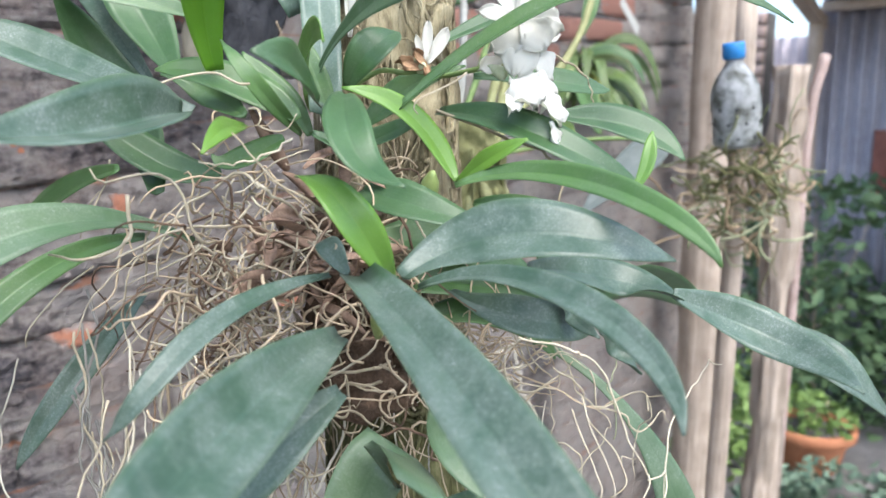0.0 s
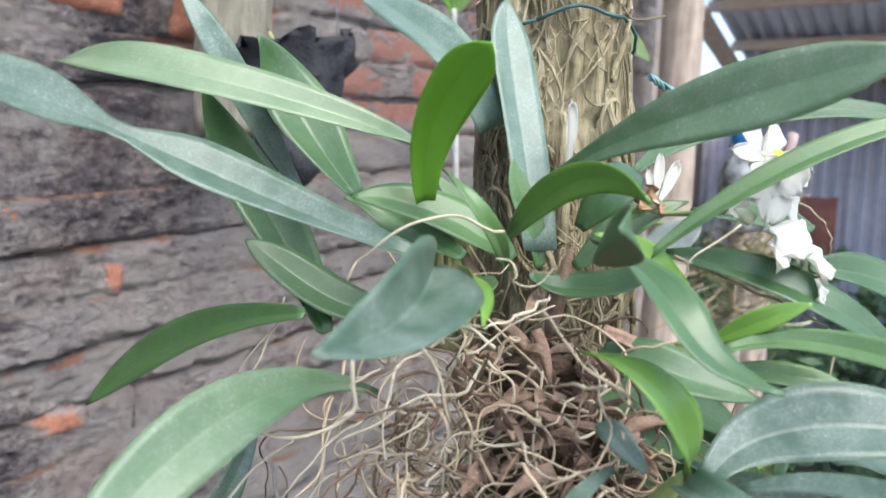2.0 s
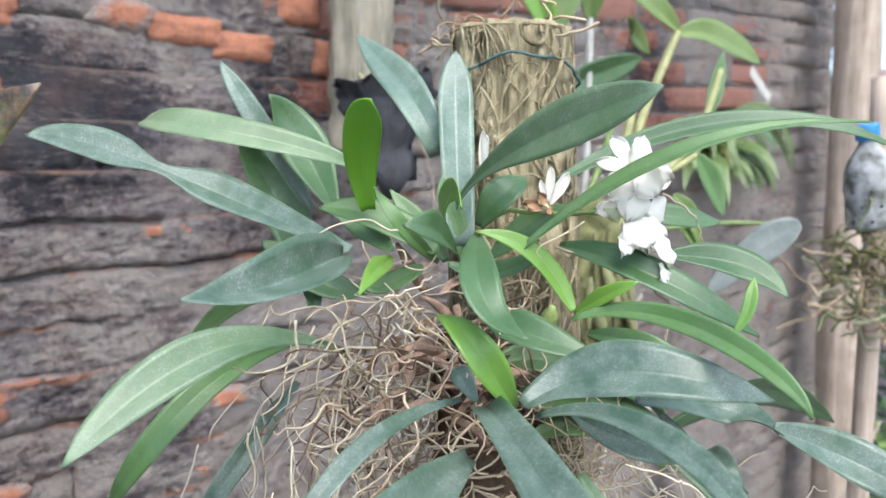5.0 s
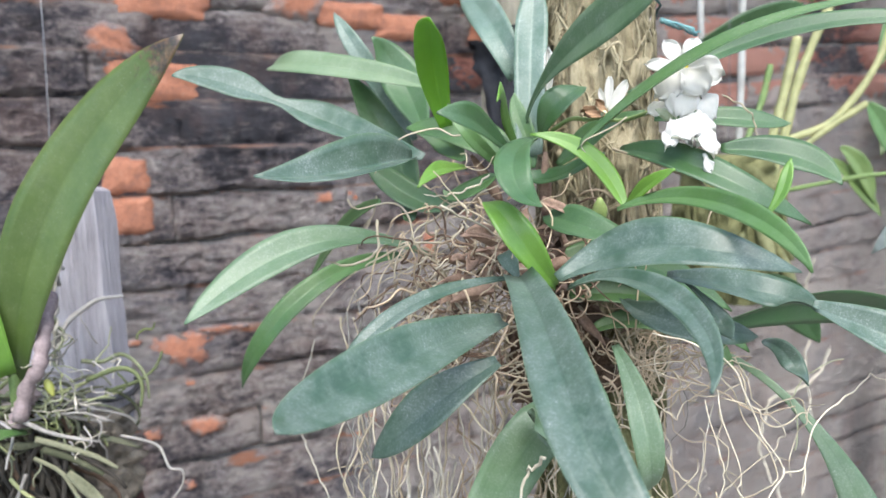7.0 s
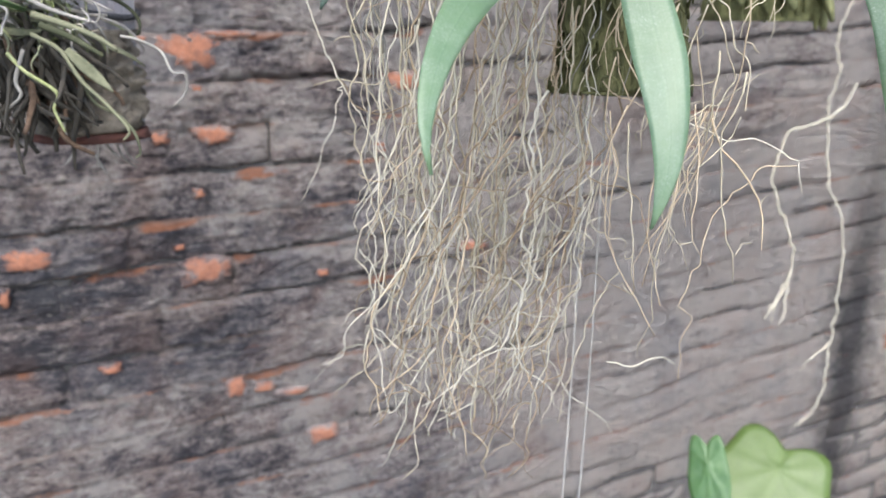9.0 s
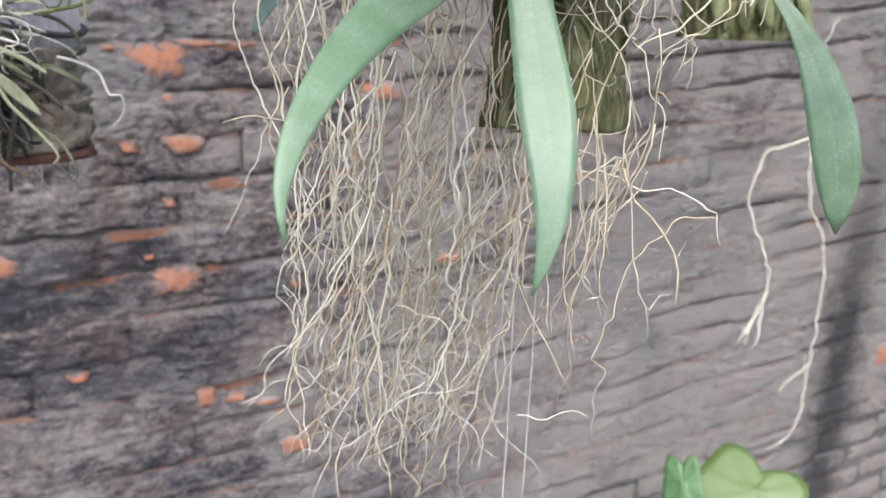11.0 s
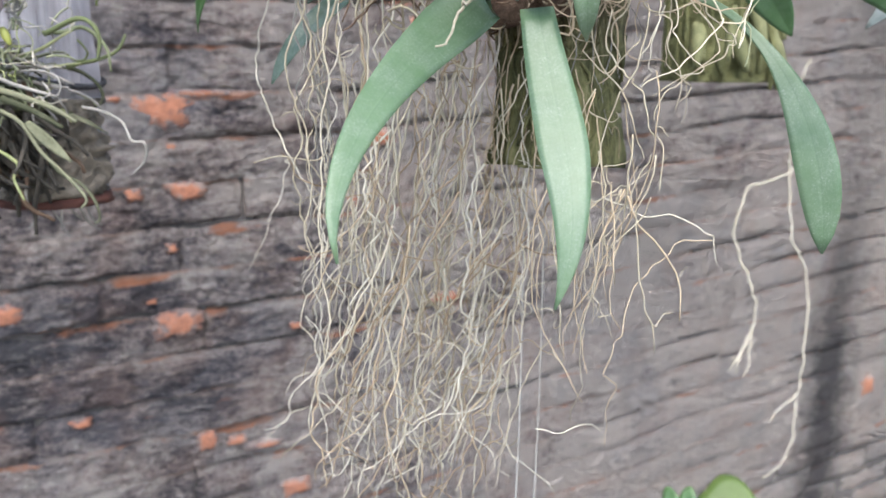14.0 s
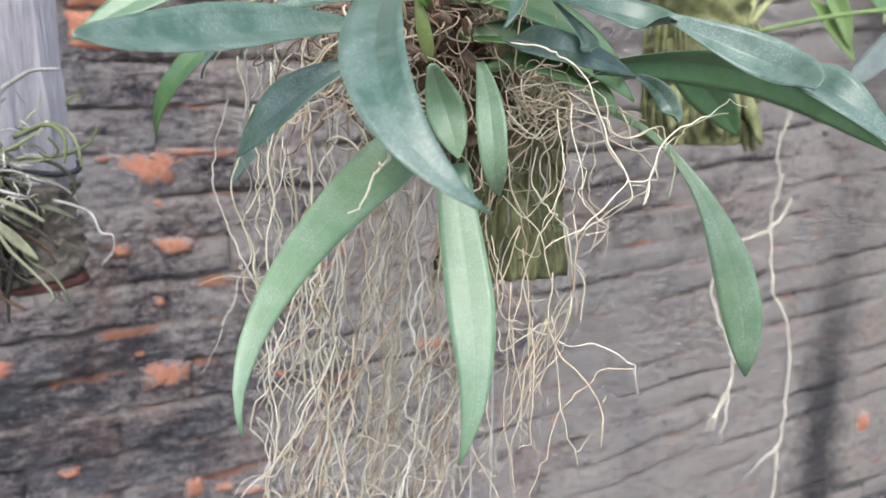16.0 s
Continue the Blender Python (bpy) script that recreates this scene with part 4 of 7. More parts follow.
blade(orchid, (0.413, 0.418, 1.772), (0.445, 0.415, 1.743), (0.427, 0.410, 1.750), (0.417, 0.392, 1.748), 0.0098, (-0.50, -0.25, 0.83), LEAF_GREY)
blade(orchid, (0.463, 0.415, 1.737), (0.492, 0.425, 1.732), (0.499, 0.423, 1.713), (0.480, 0.401, 1.715), 0.0120, (-0.50, -0.87, 0.06), LEAF_GREY)
blade(orchid, (0.366, 0.545, 1.831), (0.345, 0.528, 1.829), (0.331, 0.512, 1.834), (0.315, 0.505, 1.821), 0.0101, (0.35, -0.49, 0.80), LEAF_NEW)
blade(orchid, (0.413, 0.460, 1.807), (0.412, 0.447, 1.815), (0.411, 0.436, 1.822), (0.415, 0.426, 1.826), 0.0088, (-0.96, 0.11, 0.25), LEAF_NEW)
blade(orchid, (0.364, 0.542, 1.835), (0.370, 0.568, 1.841), (0.382, 0.588, 1.848), (0.357, 0.596, 1.855), 0.0163, (-0.70, -0.22, 0.68), LEAF_GREEN)
blade(orchid, (0.396, 0.542, 1.827), (0.366, 0.524, 1.838), (0.348, 0.526, 1.857), (0.358, 0.549, 1.868), 0.0085, (-0.22, -0.97, -0.06), LEAF_GREEN)
blade(orchid, (0.396, 0.509, 1.848), (0.392, 0.497, 1.863), (0.400, 0.490, 1.870), (0.419, 0.499, 1.873), 0.0168, (-0.72, -0.58, 0.39), LEAF_DEEP)
blade(orchid, (0.388, 0.493, 1.803), (0.386, 0.484, 1.802), (0.388, 0.460, 1.797), (0.405, 0.438, 1.790), 0.0192, (-0.62, -0.32, 0.72), LEAF_DEEP)
blade(orchid, (0.414, 0.452, 1.798), (0.415, 0.438, 1.798), (0.419, 0.425, 1.798), (0.427, 0.414, 1.796), 0.0103, (-0.71, -0.27, 0.65), LEAF_GREEN)
blade(orchid, (0.346, 0.461, 1.776), (0.347, 0.471, 1.783), (0.349, 0.476, 1.788), (0.351, 0.480, 1.786), 0.0102, (-0.53, -0.35, 0.77), LEAF_GREY)
blade(orchid, (0.419, 0.469, 1.756), (0.389, 0.418, 1.754), (0.426, 0.403, 1.749), (0.471, 0.425, 1.737), 0.0182, (-0.39, -0.78, 0.49), LEAF_GREY)
blade(orchid, (0.399, 0.482, 1.838), (0.423, 0.454, 1.869), (0.442, 0.407, 1.903), (0.491, 0.357, 1.899), 0.0105, (-0.45, -0.45, 0.78), LEAF_GREEN, fold=0.5)
blade(orchid, (0.460, 0.510, 1.871), (0.519, 0.511, 1.894), (0.552, 0.423, 1.930), (0.611, 0.379, 1.887), 0.0136, (-0.71, -0.50, 0.49), LEAF_DEEP)


blade(orchid, (0.509, 0.378, 1.744), (0.500, 0.330, 1.733), (0.477, 0.315, 1.738), (0.526, 0.301, 1.701), 0.0200, (-0.55, -0.45, 0.70), LEAF_GREY)
blade(orchid, (0.397, 0.498, 1.777), (0.417, 0.488, 1.781), (0.446, 0.473, 1.778), (0.480, 0.450, 1.746), 0.0240, (-0.50, -0.50, 0.70), LEAF_GREEN)
blade(orchid, (0.401, 0.493, 1.757), (0.427, 0.480, 1.761), (0.464, 0.460, 1.754), (0.487, 0.444, 1.723), 0.0220, (-0.50, -0.50, 0.70), LEAF_GREEN)
blade(orchid, (0.411, 0.485, 1.738), (0.435, 0.474, 1.749), (0.470, 0.455, 1.738), (0.478, 0.447, 1.714), 0.0180, (-0.50, -0.50, 0.70), LEAF_GREEN)
blade(orchid, (0.386, 0.533, 1.833), (0.381, 0.542, 1.843), (0.362, 0.567, 1.859), (0.347, 0.584, 1.856), 0.0200, (-0.35, -0.75, 0.55), LEAF_GREEN)
blade(orchid, (0.403, 0.543, 1.826), (0.399, 0.551, 1.844), (0.392, 0.561, 1.851), (0.386, 0.571, 1.866), 0.0130, (-0.45, -0.80, 0.30), LEAF_GREEN)
blade(orchid, (0.412, 0.517, 1.830), (0.424, 0.505, 1.842), (0.425, 0.505, 1.851), (0.446, 0.481, 1.859), 0.0150, (-0.50, -0.60, 0.60), LEAF_GREEN)
blade(orchid, (0.390, 0.527, 1.827), (0.412, 0.518, 1.816), (0.394, 0.489, 1.826), (0.417, 0.481, 1.836), 0.0140, (-0.50, -0.50, 0.70), LEAF_DEEP)
blade(orchid, (0.380, 0.583, 1.808), (0.363, 0.602, 1.800), (0.349, 0.625, 1.828), (0.341, 0.636, 1.835), 0.0200, (-0.40, -0.75, 0.50), LEAF_DEEP)
blade(orchid, (0.382, 0.537, 1.825), (0.379, 0.541, 1.823), (0.362, 0.558, 1.807), (0.360, 0.562, 1.818), 0.0120, (-0.40, -0.70, 0.60), LEAF_GREEN)
blade(orchid, (0.402, 0.529, 1.829), (0.404, 0.530, 1.844), (0.397, 0.541, 1.863), (0.399, 0.541, 1.874), 0.0120, (-0.50, -0.80, 0.20), LEAF_GREEN)

# a long leaf that arches away under the others, and one that hangs behind the root nest
blade(orchid, (0.455, 0.440, 1.742), (0.540, 0.450, 1.752), (0.630, 0.462, 1.742), (0.728, 0.453, 1.685), 0.026, (-0.25, -0.75, -0.45), LEAF_DEEP, taper=2.6, base=0.3)
blade(orchid, (0.570, 0.515, 1.748), (0.605, 0.530, 1.744), (0.638, 0.532, 1.722), (0.652, 0.522, 1.693), 0.030, (-0.5, -0.7, -0.1), LEAF_DEEP, taper=2.4)

# pseudobulbs and dry sheaths at the crowns
def bulb(plant, base, top, r, mat, label=""):
    c = smooth_line([base, (np.array(base) + np.array(top)) / 2, top], 9)
    prof = [0.45, 0.75, 0.95, 1.0, 0.98, 0.88, 0.7, 0.5, 0.3]
    v, fc = tube(c, r * np.array(prof), 10)
    return part("pseudobulb", mesh("pseudobulb", local(plant, v), fc, mat), plant, label)


bulb(orchid, (0.408, 0.525, 1.80), (0.402, 0.515, 1.838), 0.0036, SHEATH)
bulb(orchid, (0.404, 0.470, 1.800), (0.398, 0.462, 1.812), 0.0042, BULB, "small yellow-green pseudobulb")
bulb(orchid, (0.372, 0.47, 1.745), (0.356, 0.452, 1.775), 0.004, BULB)
bulb(orchid, (0.39, 0.545, 1.81), (0.372, 0.548, 1.838), 0.0036, SHEATH)
rng = random.Random(21)
for i in range(64):
    # dry brown sheaths and old rhizome among the roots
    p = np.array((0.388, 0.525, 1.780)) + np.array((rng.gauss(-0.004, 0.024), rng.gauss(-0.006, 0.024), rng.gauss(-0.008, 0.020)))
    d = unit(np.array((rng.gauss(-0.6, 0.6), rng.gauss(-0.3, 0.6), rng.gauss(0, 0.4))))
    v, fc, uv = strap((p, p + d * 0.007, p + d * 0.014 + (0, 0, 0.003), p + d * 0.024), rng.uniform(0.004, 0.0085), (rng.gauss(0, 1), rng.gauss(0, 1), 1), 0.7, 0.0006, 8, 4, 0.8)
    part("dry_sheath", mesh("dry_sheath", local(orchid, v), fc, SHEATH, True, uv), orchid, "papery brown dry sheath")
v, f = log_piece((0.418, 0.520, 1.695), (0.405, 0.530, 1.790), 0.032, 0.012, 9, 0.010)
part("root_mat", mesh("root_mat", local(orchid, v), f, FIBRE), orchid, "brown fibrous root mat")


# flowers
def round_petal(parent, base, tip, width, normal, mat, name, cup, ruffle, bend):
    """A broad rounded petal: cupped across, bowed along, with a softly waved rim and real thickness."""
    base, tip, nrm = np.array(base), np.array(tip), unit(np.array(normal, float))
    d = tip - base
    ln = np.linalg.norm(d)
    ax = d / ln
    nrm = unit(nrm - ax * (nrm @ ax))
    sd = np.cross(ax, nrm)
    n, m = 16, 12
    ph = width * 4000 + ln * 9000
    verts, faces = [], []
    for side in (1, -1):
        for i in range(n + 1):
            s = i / n
            w = 0.5 * width * min(1.0, 0.22 + 1.5 * s) * (math.sqrt(max(1 - ((s - 0.42) / 0.585) ** 3, 0.0)) if s > 0.42 else 1.0)
            for j in range(m + 1):
                x = 2 * j / m - 1
                rim = max(abs(x) ** 3, s ** 6)
                off = cup * width * (x * x - 0.35) * (0.4 + 0.6 * s) + bend * math.sin(math.pi * s)
                off += ruffle * width * rim * (1.3 * math.sin(7 * s + 4.2 * x + ph) + 0.9 * math.sin(15 * s + 9 * x + 2 * ph))
                notch = ln * s ** 4 * (0.06 * math.sin(6 * x + ph) + 0.05 * math.sin(13 * x + 2 * ph))
                verts.append(base + ax * (s * ln - notch * 0.6) + sd * x * w + nrm * (off + side * 0.00022))
    row, half = m + 1, (n + 1) * (m + 1)
    for i in range(n):
        for j in range(m):
            a = i * row + j
            faces.append((a, a + 1, a + row + 1, a + row))
            faces.append((half + a, half + a + row, half + a + row + 1, half + a + 1))
        for a, flip in ((i * row, 0), (i * row + m, 1)):
            q = (a, a + row, half + a + row, half + a)
            faces.append(q[::-1] if flip else q)
    for j in range(m):
        a = n * row + j
        faces.append((a, a + 1, half + a + 1, half + a))
        faces.append((j, half + j, half + j + 1, j + 1))
    o = np.array(parent.location)
    q = parent.parent
    while q is not None:
        o = o + np.array(q.location)
        q = q.parent
    return part(name, mesh(name, np.asarray(verts) - o, faces, mat), parent)


def bloom(plant, back, heart, petals, label="white orchid flower with broad ruffled petals"):
    """A flower: the short tube behind it, with each petal, sepal and lip lobe as a piece of its own."""
    back, heart = np.array(back), np.array(heart)
    v, fc = tube([back, back * 0.6 + heart * 0.4, back * 0.2 + heart * 0.8, heart], [0.0012, 0.0026, 0.0032, 0.0022], 12)
    fl = part("flower", mesh("flower", local(plant, v), fc, OVARY), plant, label)
    for name, base, tip, width, normal, mat, cup, ruffle, bend in petals:
        round_petal(fl, base, tip, width, normal, mat, name, cup, ruffle, bend)


bloom(orchid, (0.4502, 0.4582, 1.8757), (0.4459, 0.4516, 1.8780), [
    ("sepal", (0.4470, 0.4533, 1.8781), (0.4433, 0.4619, 1.8942), 0.0092, (-0.68, -0.63, 0.37), PETAL, 0.12, 0.06, 0.002),
    ("petal", (0.4470, 0.4533, 1.8781), (0.4563, 0.4518, 1.8940), 0.0121, (-0.28, -0.85, 0.44), PETAL, 0.12, 0.06, 0.003),
    ("petal", (0.4452, 0.4521, 1.8782), (0.4294, 0.4617, 1.8812), 0.0074, (-0.78, -0.60, 0.19), PETAL, 0.12, 0.06, 0.002),
    ("lip_lobe", (0.4451, 0.4497, 1.8782), (0.4597, 0.4382, 1.8723), 0.0166, (-0.20, -0.98, -0.02), PETAL, 0.18, 0.10, 0.004),
    ("lip_lobe", (0.4429, 0.4487, 1.8776), (0.4476, 0.4397, 1.8633), 0.0177, (-0.33, -0.90, -0.29), PETAL, 0.15, 0.10, 0.004),
    ("lip_lobe", (0.4423, 0.4490, 1.8776), (0.4302, 0.4546, 1.8632), 0.0163, (-0.72, -0.67, -0.18), PETAL, 0.15, 0.08, 0.004),
    ("lip_crest", (0.4387, 0.4480, 1.8809), (0.4419, 0.4446, 1.8779), 0.0038, (-0.46, -0.80, 0.37), PETAL_YELLOW, 0.20, 0.00, 0.001),
])
bloom(orchid, (0.4352, 0.4604, 1.8573), (0.4392, 0.4529, 1.8534), [
    ("petal", (0.4466, 0.4526, 1.8693), (0.4374, 0.4469, 1.8529), 0.0177, (-0.58, -0.79, 0.19), PETAL, -0.12, 0.04, 0.006),
    ("petal", (0.4478, 0.4503, 1.8656), (0.4560, 0.4404, 1.8511), 0.0163, (-0.10, -0.98, 0.16), PETAL, -0.10, 0.05, 0.005),
    ("sepal", (0.4422, 0.4567, 1.8612), (0.4298, 0.4611, 1.8558), 0.0083, (-0.84, -0.54, 0.10), PETAL, 0.15, 0.06, 0.000),
    ("lip_lobe", (0.4356, 0.4477, 1.8506), (0.4332, 0.4318, 1.8404), 0.0222, (-0.34, -0.78, 0.52), PETAL, -0.10, 0.10, 0.005),
    ("lip_lobe", (0.4387, 0.4459, 1.8503), (0.4482, 0.4327, 1.8447), 0.0141, (-0.20, -0.88, 0.43), PETAL, -0.20, 0.08, 0.004),
    ("lip_lobe", (0.4337, 0.4441, 1.8493), (0.4211, 0.4385, 1.8369), 0.0095, (-0.65, -0.73, 0.19), PETAL, 0.10, 0.12, 0.002),
    ("lip_lobe", (0.4396, 0.4393, 1.8478), (0.4396, 0.4248, 1.8323), 0.0115, (-0.32, -0.93, 0.18), PETAL, 0.12, 0.12, 0.003),
    ("petal", (0.4356, 0.4272, 1.8333), (0.4373, 0.4252, 1.8233), 0.0053, (-0.33, -0.94, 0.08), PETAL, 0.15, 0.15, 0.000),
])
bloom(orchid, (0.4232, 0.4925, 1.8558), (0.4256, 0.4878, 1.8586), [
    ("petal", (0.4262, 0.4889, 1.8608), (0.4285, 0.4894, 1.8779), 0.0050, (-0.65, -0.73, 0.19), PETAL, 0.20, 0.03, 0.000),
    ("petal", (0.4261, 0.4877, 1.8593), (0.4357, 0.4837, 1.8753), 0.0065, (-0.41, -0.89, 0.19), PETAL, 0.20, 0.03, 0.000),
    ("petal", (0.4262, 0.4900, 1.8600), (0.4237, 0.4927, 1.8718), 0.0037, (-0.72, -0.67, 0.19), PETAL, 0.20, 0.03, 0.000),
    ("withered_petal", (0.4252, 0.4879, 1.8563), (0.4128, 0.4944, 1.8601), 0.0062, (-0.46, -0.80, 0.37), PETAL_DRY, 0.30, 0.20, 0.000),
    ("withered_petal", (0.4245, 0.4871, 1.8563), (0.4194, 0.4899, 1.8655), 0.0047, (-0.46, -0.80, 0.37), PETAL_DRY, 0.30, 0.20, 0.000),
    ("withered_petal", (0.4246, 0.4860, 1.8579), (0.4212, 0.4853, 1.8542), 0.0041, (-0.46, -0.80, 0.37), PETAL_DRY, 0.30, 0.20, 0.000),
], "faded white orchid flower with withered brown petals")
line = smooth_line([(0.406, 0.514, 1.850), (0.412, 0.504, 1.856), (0.418, 0.496, 1.855), (0.423, 0.492, 1.856)], 14)
v, fc = tube(line, 0.0013, 7)
part("flower_stem", mesh("flower_stem", local(orchid, v), fc, STEM), orchid, "thin green flower stem")
line = smooth_line([(0.423, 0.492, 1.856), (0.435, 0.487, 1.854), (0.432, 0.465, 1.856), (0.435, 0.460, 1.857)], 14)
v, fc = tube(line, 0.0012, 7)
part("flower_stem", mesh("flower_stem", local(orchid, v), fc, STEM), orchid, "thin green flower stem")

round_petal(orchid, (0.410, 0.522, 1.872), (0.411, 0.522, 1.898), 0.0048, (-0.7, -0.7, 0), PETAL, "bud", 0.9, 0.0, 0.0005)
round_petal(orchid, (0.4105, 0.5225, 1.872), (0.411, 0.522, 1.896), 0.0044, (0.6, -0.8, 0), PETAL, "bud", 0.9, 0.0, 0.0005)


# ---- roots of the orchid ----
def traced(p0, p1, p2, p3, radius, mat):
    c = bezier((p0, p1, p2, p3), 22)
    w = random.Random(int(p0[0] * 1e4 + p3[2] * 1e3))
    off = np.cumsum(np.array([[w.gauss(0, 0.0008) for _ in range(3)] for _ in range(22)]), axis=0)
    root(orchid, c + off - off[0], radius * 0.62, mat, 6)


traced((0.420, 0.478, 1.838), (0.449, 0.448, 1.819), (0.435, 0.409, 1.827), (0.430, 0.413, 1.797), 0.0012, ROOT)
traced((0.475, 0.452, 1.865), (0.466, 0.439, 1.862), (0.479, 0.425, 1.855), (0.479, 0.427, 1.836), 0.0009, ROOT)
for pts, r in (
        # pale roots that reach out below the leaves and fork
        ([(0.385, 0.410, 1.752), (0.392, 0.393, 1.749), (0.399, 0.391, 1.746), (0.412, 0.386, 1.737), (0.417, 0.381, 1.718), (0.420, 0.377, 1.706), (0.427, 0.374, 1.694), (0.426, 0.373, 1.690), (0.408, 0.372, 1.674), (0.394, 0.373, 1.667), (0.383, 0.373, 1.662)], 0.00060),
        ([(0.426, 0.373, 1.690), (0.436, 0.371, 1.690), (0.438, 0.371, 1.688), (0.434, 0.369, 1.679)], 0.00050),
        ([(0.434, 0.369, 1.679), (0.440, 0.371, 1.694), (0.446, 0.373, 1.707), (0.458, 0.373, 1.714), (0.472, 0.371, 1.719), (0.483, 0.371, 1.725), (0.488, 0.370, 1.726), (0.493, 0.368, 1.723)], 0.00055),
        ([(0.410, 0.392, 1.722), (0.420, 0.381, 1.718), (0.422, 0.378, 1.711), (0.433, 0.377, 1.711), (0.442, 0.376, 1.715), (0.446, 0.375, 1.713), (0.446, 0.373, 1.708)], 0.00050),
        ([(0.410, 0.395, 1.725), (0.405, 0.380, 1.704), (0.405, 0.376, 1.689), (0.403, 0.375, 1.684), (0.409, 0.372, 1.676), (0.413, 0.370, 1.669), (0.403, 0.371, 1.667)], 0.00040),
        ([(0.402, 0.395, 1.722), (0.397, 0.380, 1.700), (0.395, 0.378, 1.692), (0.389, 0.376, 1.680), (0.383, 0.375, 1.670)], 0.00040),
):
    root(orchid, crinkled(pts), r * 0.72, ROOT, 7)
traced((0.325, 0.411, 1.705), (0.328, 0.433, 1.696), (0.319, 0.428, 1.683), (0.307, 0.410, 1.678), 0.0013, ROOT)
traced((0.356, 0.502, 1.826), (0.349, 0.511, 1.819), (0.336, 0.512, 1.819), (0.329, 0.525, 1.815), 0.0009, ROOT)
traced((0.393, 0.537, 1.750), (0.369, 0.542, 1.750), (0.344, 0.545, 1.750), (0.324, 0.554, 1.729), 0.0009, ROOT)
traced((0.305, 0.461, 1.813), (0.358, 0.499, 1.792), (0.407, 0.525, 1.793), (0.404, 0.541, 1.750), 0.0009, ROOT)

rng = random.Random(5)


def hung(top, length, mat, r, curl=0.30, fall=0.16):
    """A root that hangs: small kinks sideways, never far from the plumb line."""
    n = max(int(length / 0.009), 8)
    p, line = np.array(top, float), [np.array(top, float)]
    out = np.array(top[:2]) - np.array((0.385, 0.525))
    if np.linalg.norm(out) > 0.04 and top[2] > 1.6 and top[0] < 0.385:
        # it leaves the root ball, arches over and then falls
        a = np.array((0.385 + 0.45 * out[0], 0.525 + 0.45 * out[1], max(top[2] + 0.012, 1.735)))
        arch = crinkled([a, (a + p) / 2 + np.array((out[0] * 0.1, out[1] * 0.1, 0.008)), p + np.array((out[0] * 0.08, out[1] * 0.08, 0.006)), p], 14, 0.0004)
        line = [q for q in arch]
    side = np.zeros(2)
    for _ in range(n):
        side = side * 0.66 + np.array((rng.gauss(0, curl), rng.gauss(0, curl))) * 0.85
        drift = (np.array(top[:2]) - p[:2]) * 4.2
        p = p + np.array((0.0035 * side[0] * 1.2 + 0.009 * drift[0] * 0.3, 0.0035 * side[1] * 1.2 + 0.009 * drift[1] * 0.3, -0.009 + rng.gauss(0, 0.0012)))
        line.append(p.copy())
    root(orchid, np.array(line), r, mat, 5)
    return line


def curtain(s0, s1, d, z0, z1, mat, r, seed):
    """A root of the hanging curtain: it drifts from s0 to s1 along the curtain as it falls, in small kinks and slow bends."""
    n = max(int((z0 - z1) / 0.006), 8)
    own = random.Random(seed)
    amp, q = own.uniform(0.5, 1.6), own.uniform(0.55, 1.25)
    line = []
    for i in range(n + 1):
        f = i / n
        z = z0 + (z1 - z0) * f
        at_s = s0 + (s1 - s0) * f
        loose = 1.35 * amp * min(1.0, 0.45 + 2 * f)
        kx = 0.0170 * noise.noise((z * 13 * q, seed * 3.1, 1)) + 0.0066 * noise.noise((z * 42 * q, seed * 3.1, 2)) + 0.0024 * noise.noise((z * 130 * q, seed * 3.1, 3))
        ky = 0.0150 * noise.noise((z * 13 * q, seed * 3.1, 7)) + 0.0048 * noise.noise((z * 50 * q, seed * 3.1, 8)) + 0.0022 * noise.noise((z * 130 * q, seed * 3.1, 9))
        line.append(np.array((0.298 + 0.100 * at_s + 0.022 * d + kx * loose, 0.552 - 0.047 * at_s + 0.055 * d + ky * loose, z)))
    root(orchid, np.array(line), r, mat, 5)
    return line


for i in range(84):
    s0, d = 1.32 * rng.random(), rng.random()
    s1 = min(max(0.02 + 0.76 * s0 + rng.gauss(0, 0.14), -0.05), 1.15)
    z0 = rng.choice((rng.uniform(1.64, 1.75), rng.uniform(1.64, 1.75), rng.uniform(1.50, 1.62)))
    z1 = rng.choice((rng.uniform(1.37, 1.41), rng.uniform(1.38, 1.46), rng.uniform(1.42, 1.56)))
    mat = rng.choice((ROOT, ROOT, ROOT_TAN, ROOT_PALE, ROOT_PALE, ROOT_PALE))
    line = curtain(s0, s1, d, z0, z1, mat, rng.choice((rng.uniform(0.00035, 0.0005), rng.uniform(0.0006, 0.0009))), i)
    for _ in range(rng.choice((0, 1, 1, 2))):
        # a side branch
        k = rng.randrange(len(line) // 3, len(line))
        br = wander(rng, line[k], (rng.gauss(0, 0.7), rng.gauss(0, 0.6), -0.6), rng.uniform(0.02, 0.07), 14, 0.34, (0, 0, -0.08))
        root(orchid, br, 0.00042, mat, 4)
for i in range(44):
    # roots that cross the curtain slantwise
    s0 = rng.uniform(0.2, 1.25)
    z0 = rng.uniform(1.45, 1.66)
    curtain(s0, max(s0 - rng.gauss(0.35, 0.28), -0.05), rng.random(), z0, z0 - rng.uniform(0.05, 0.13), rng.choice((ROOT, ROOT_PALE, ROOT_TAN)), rng.uniform(0.0005, 0.0007), 200 + i)
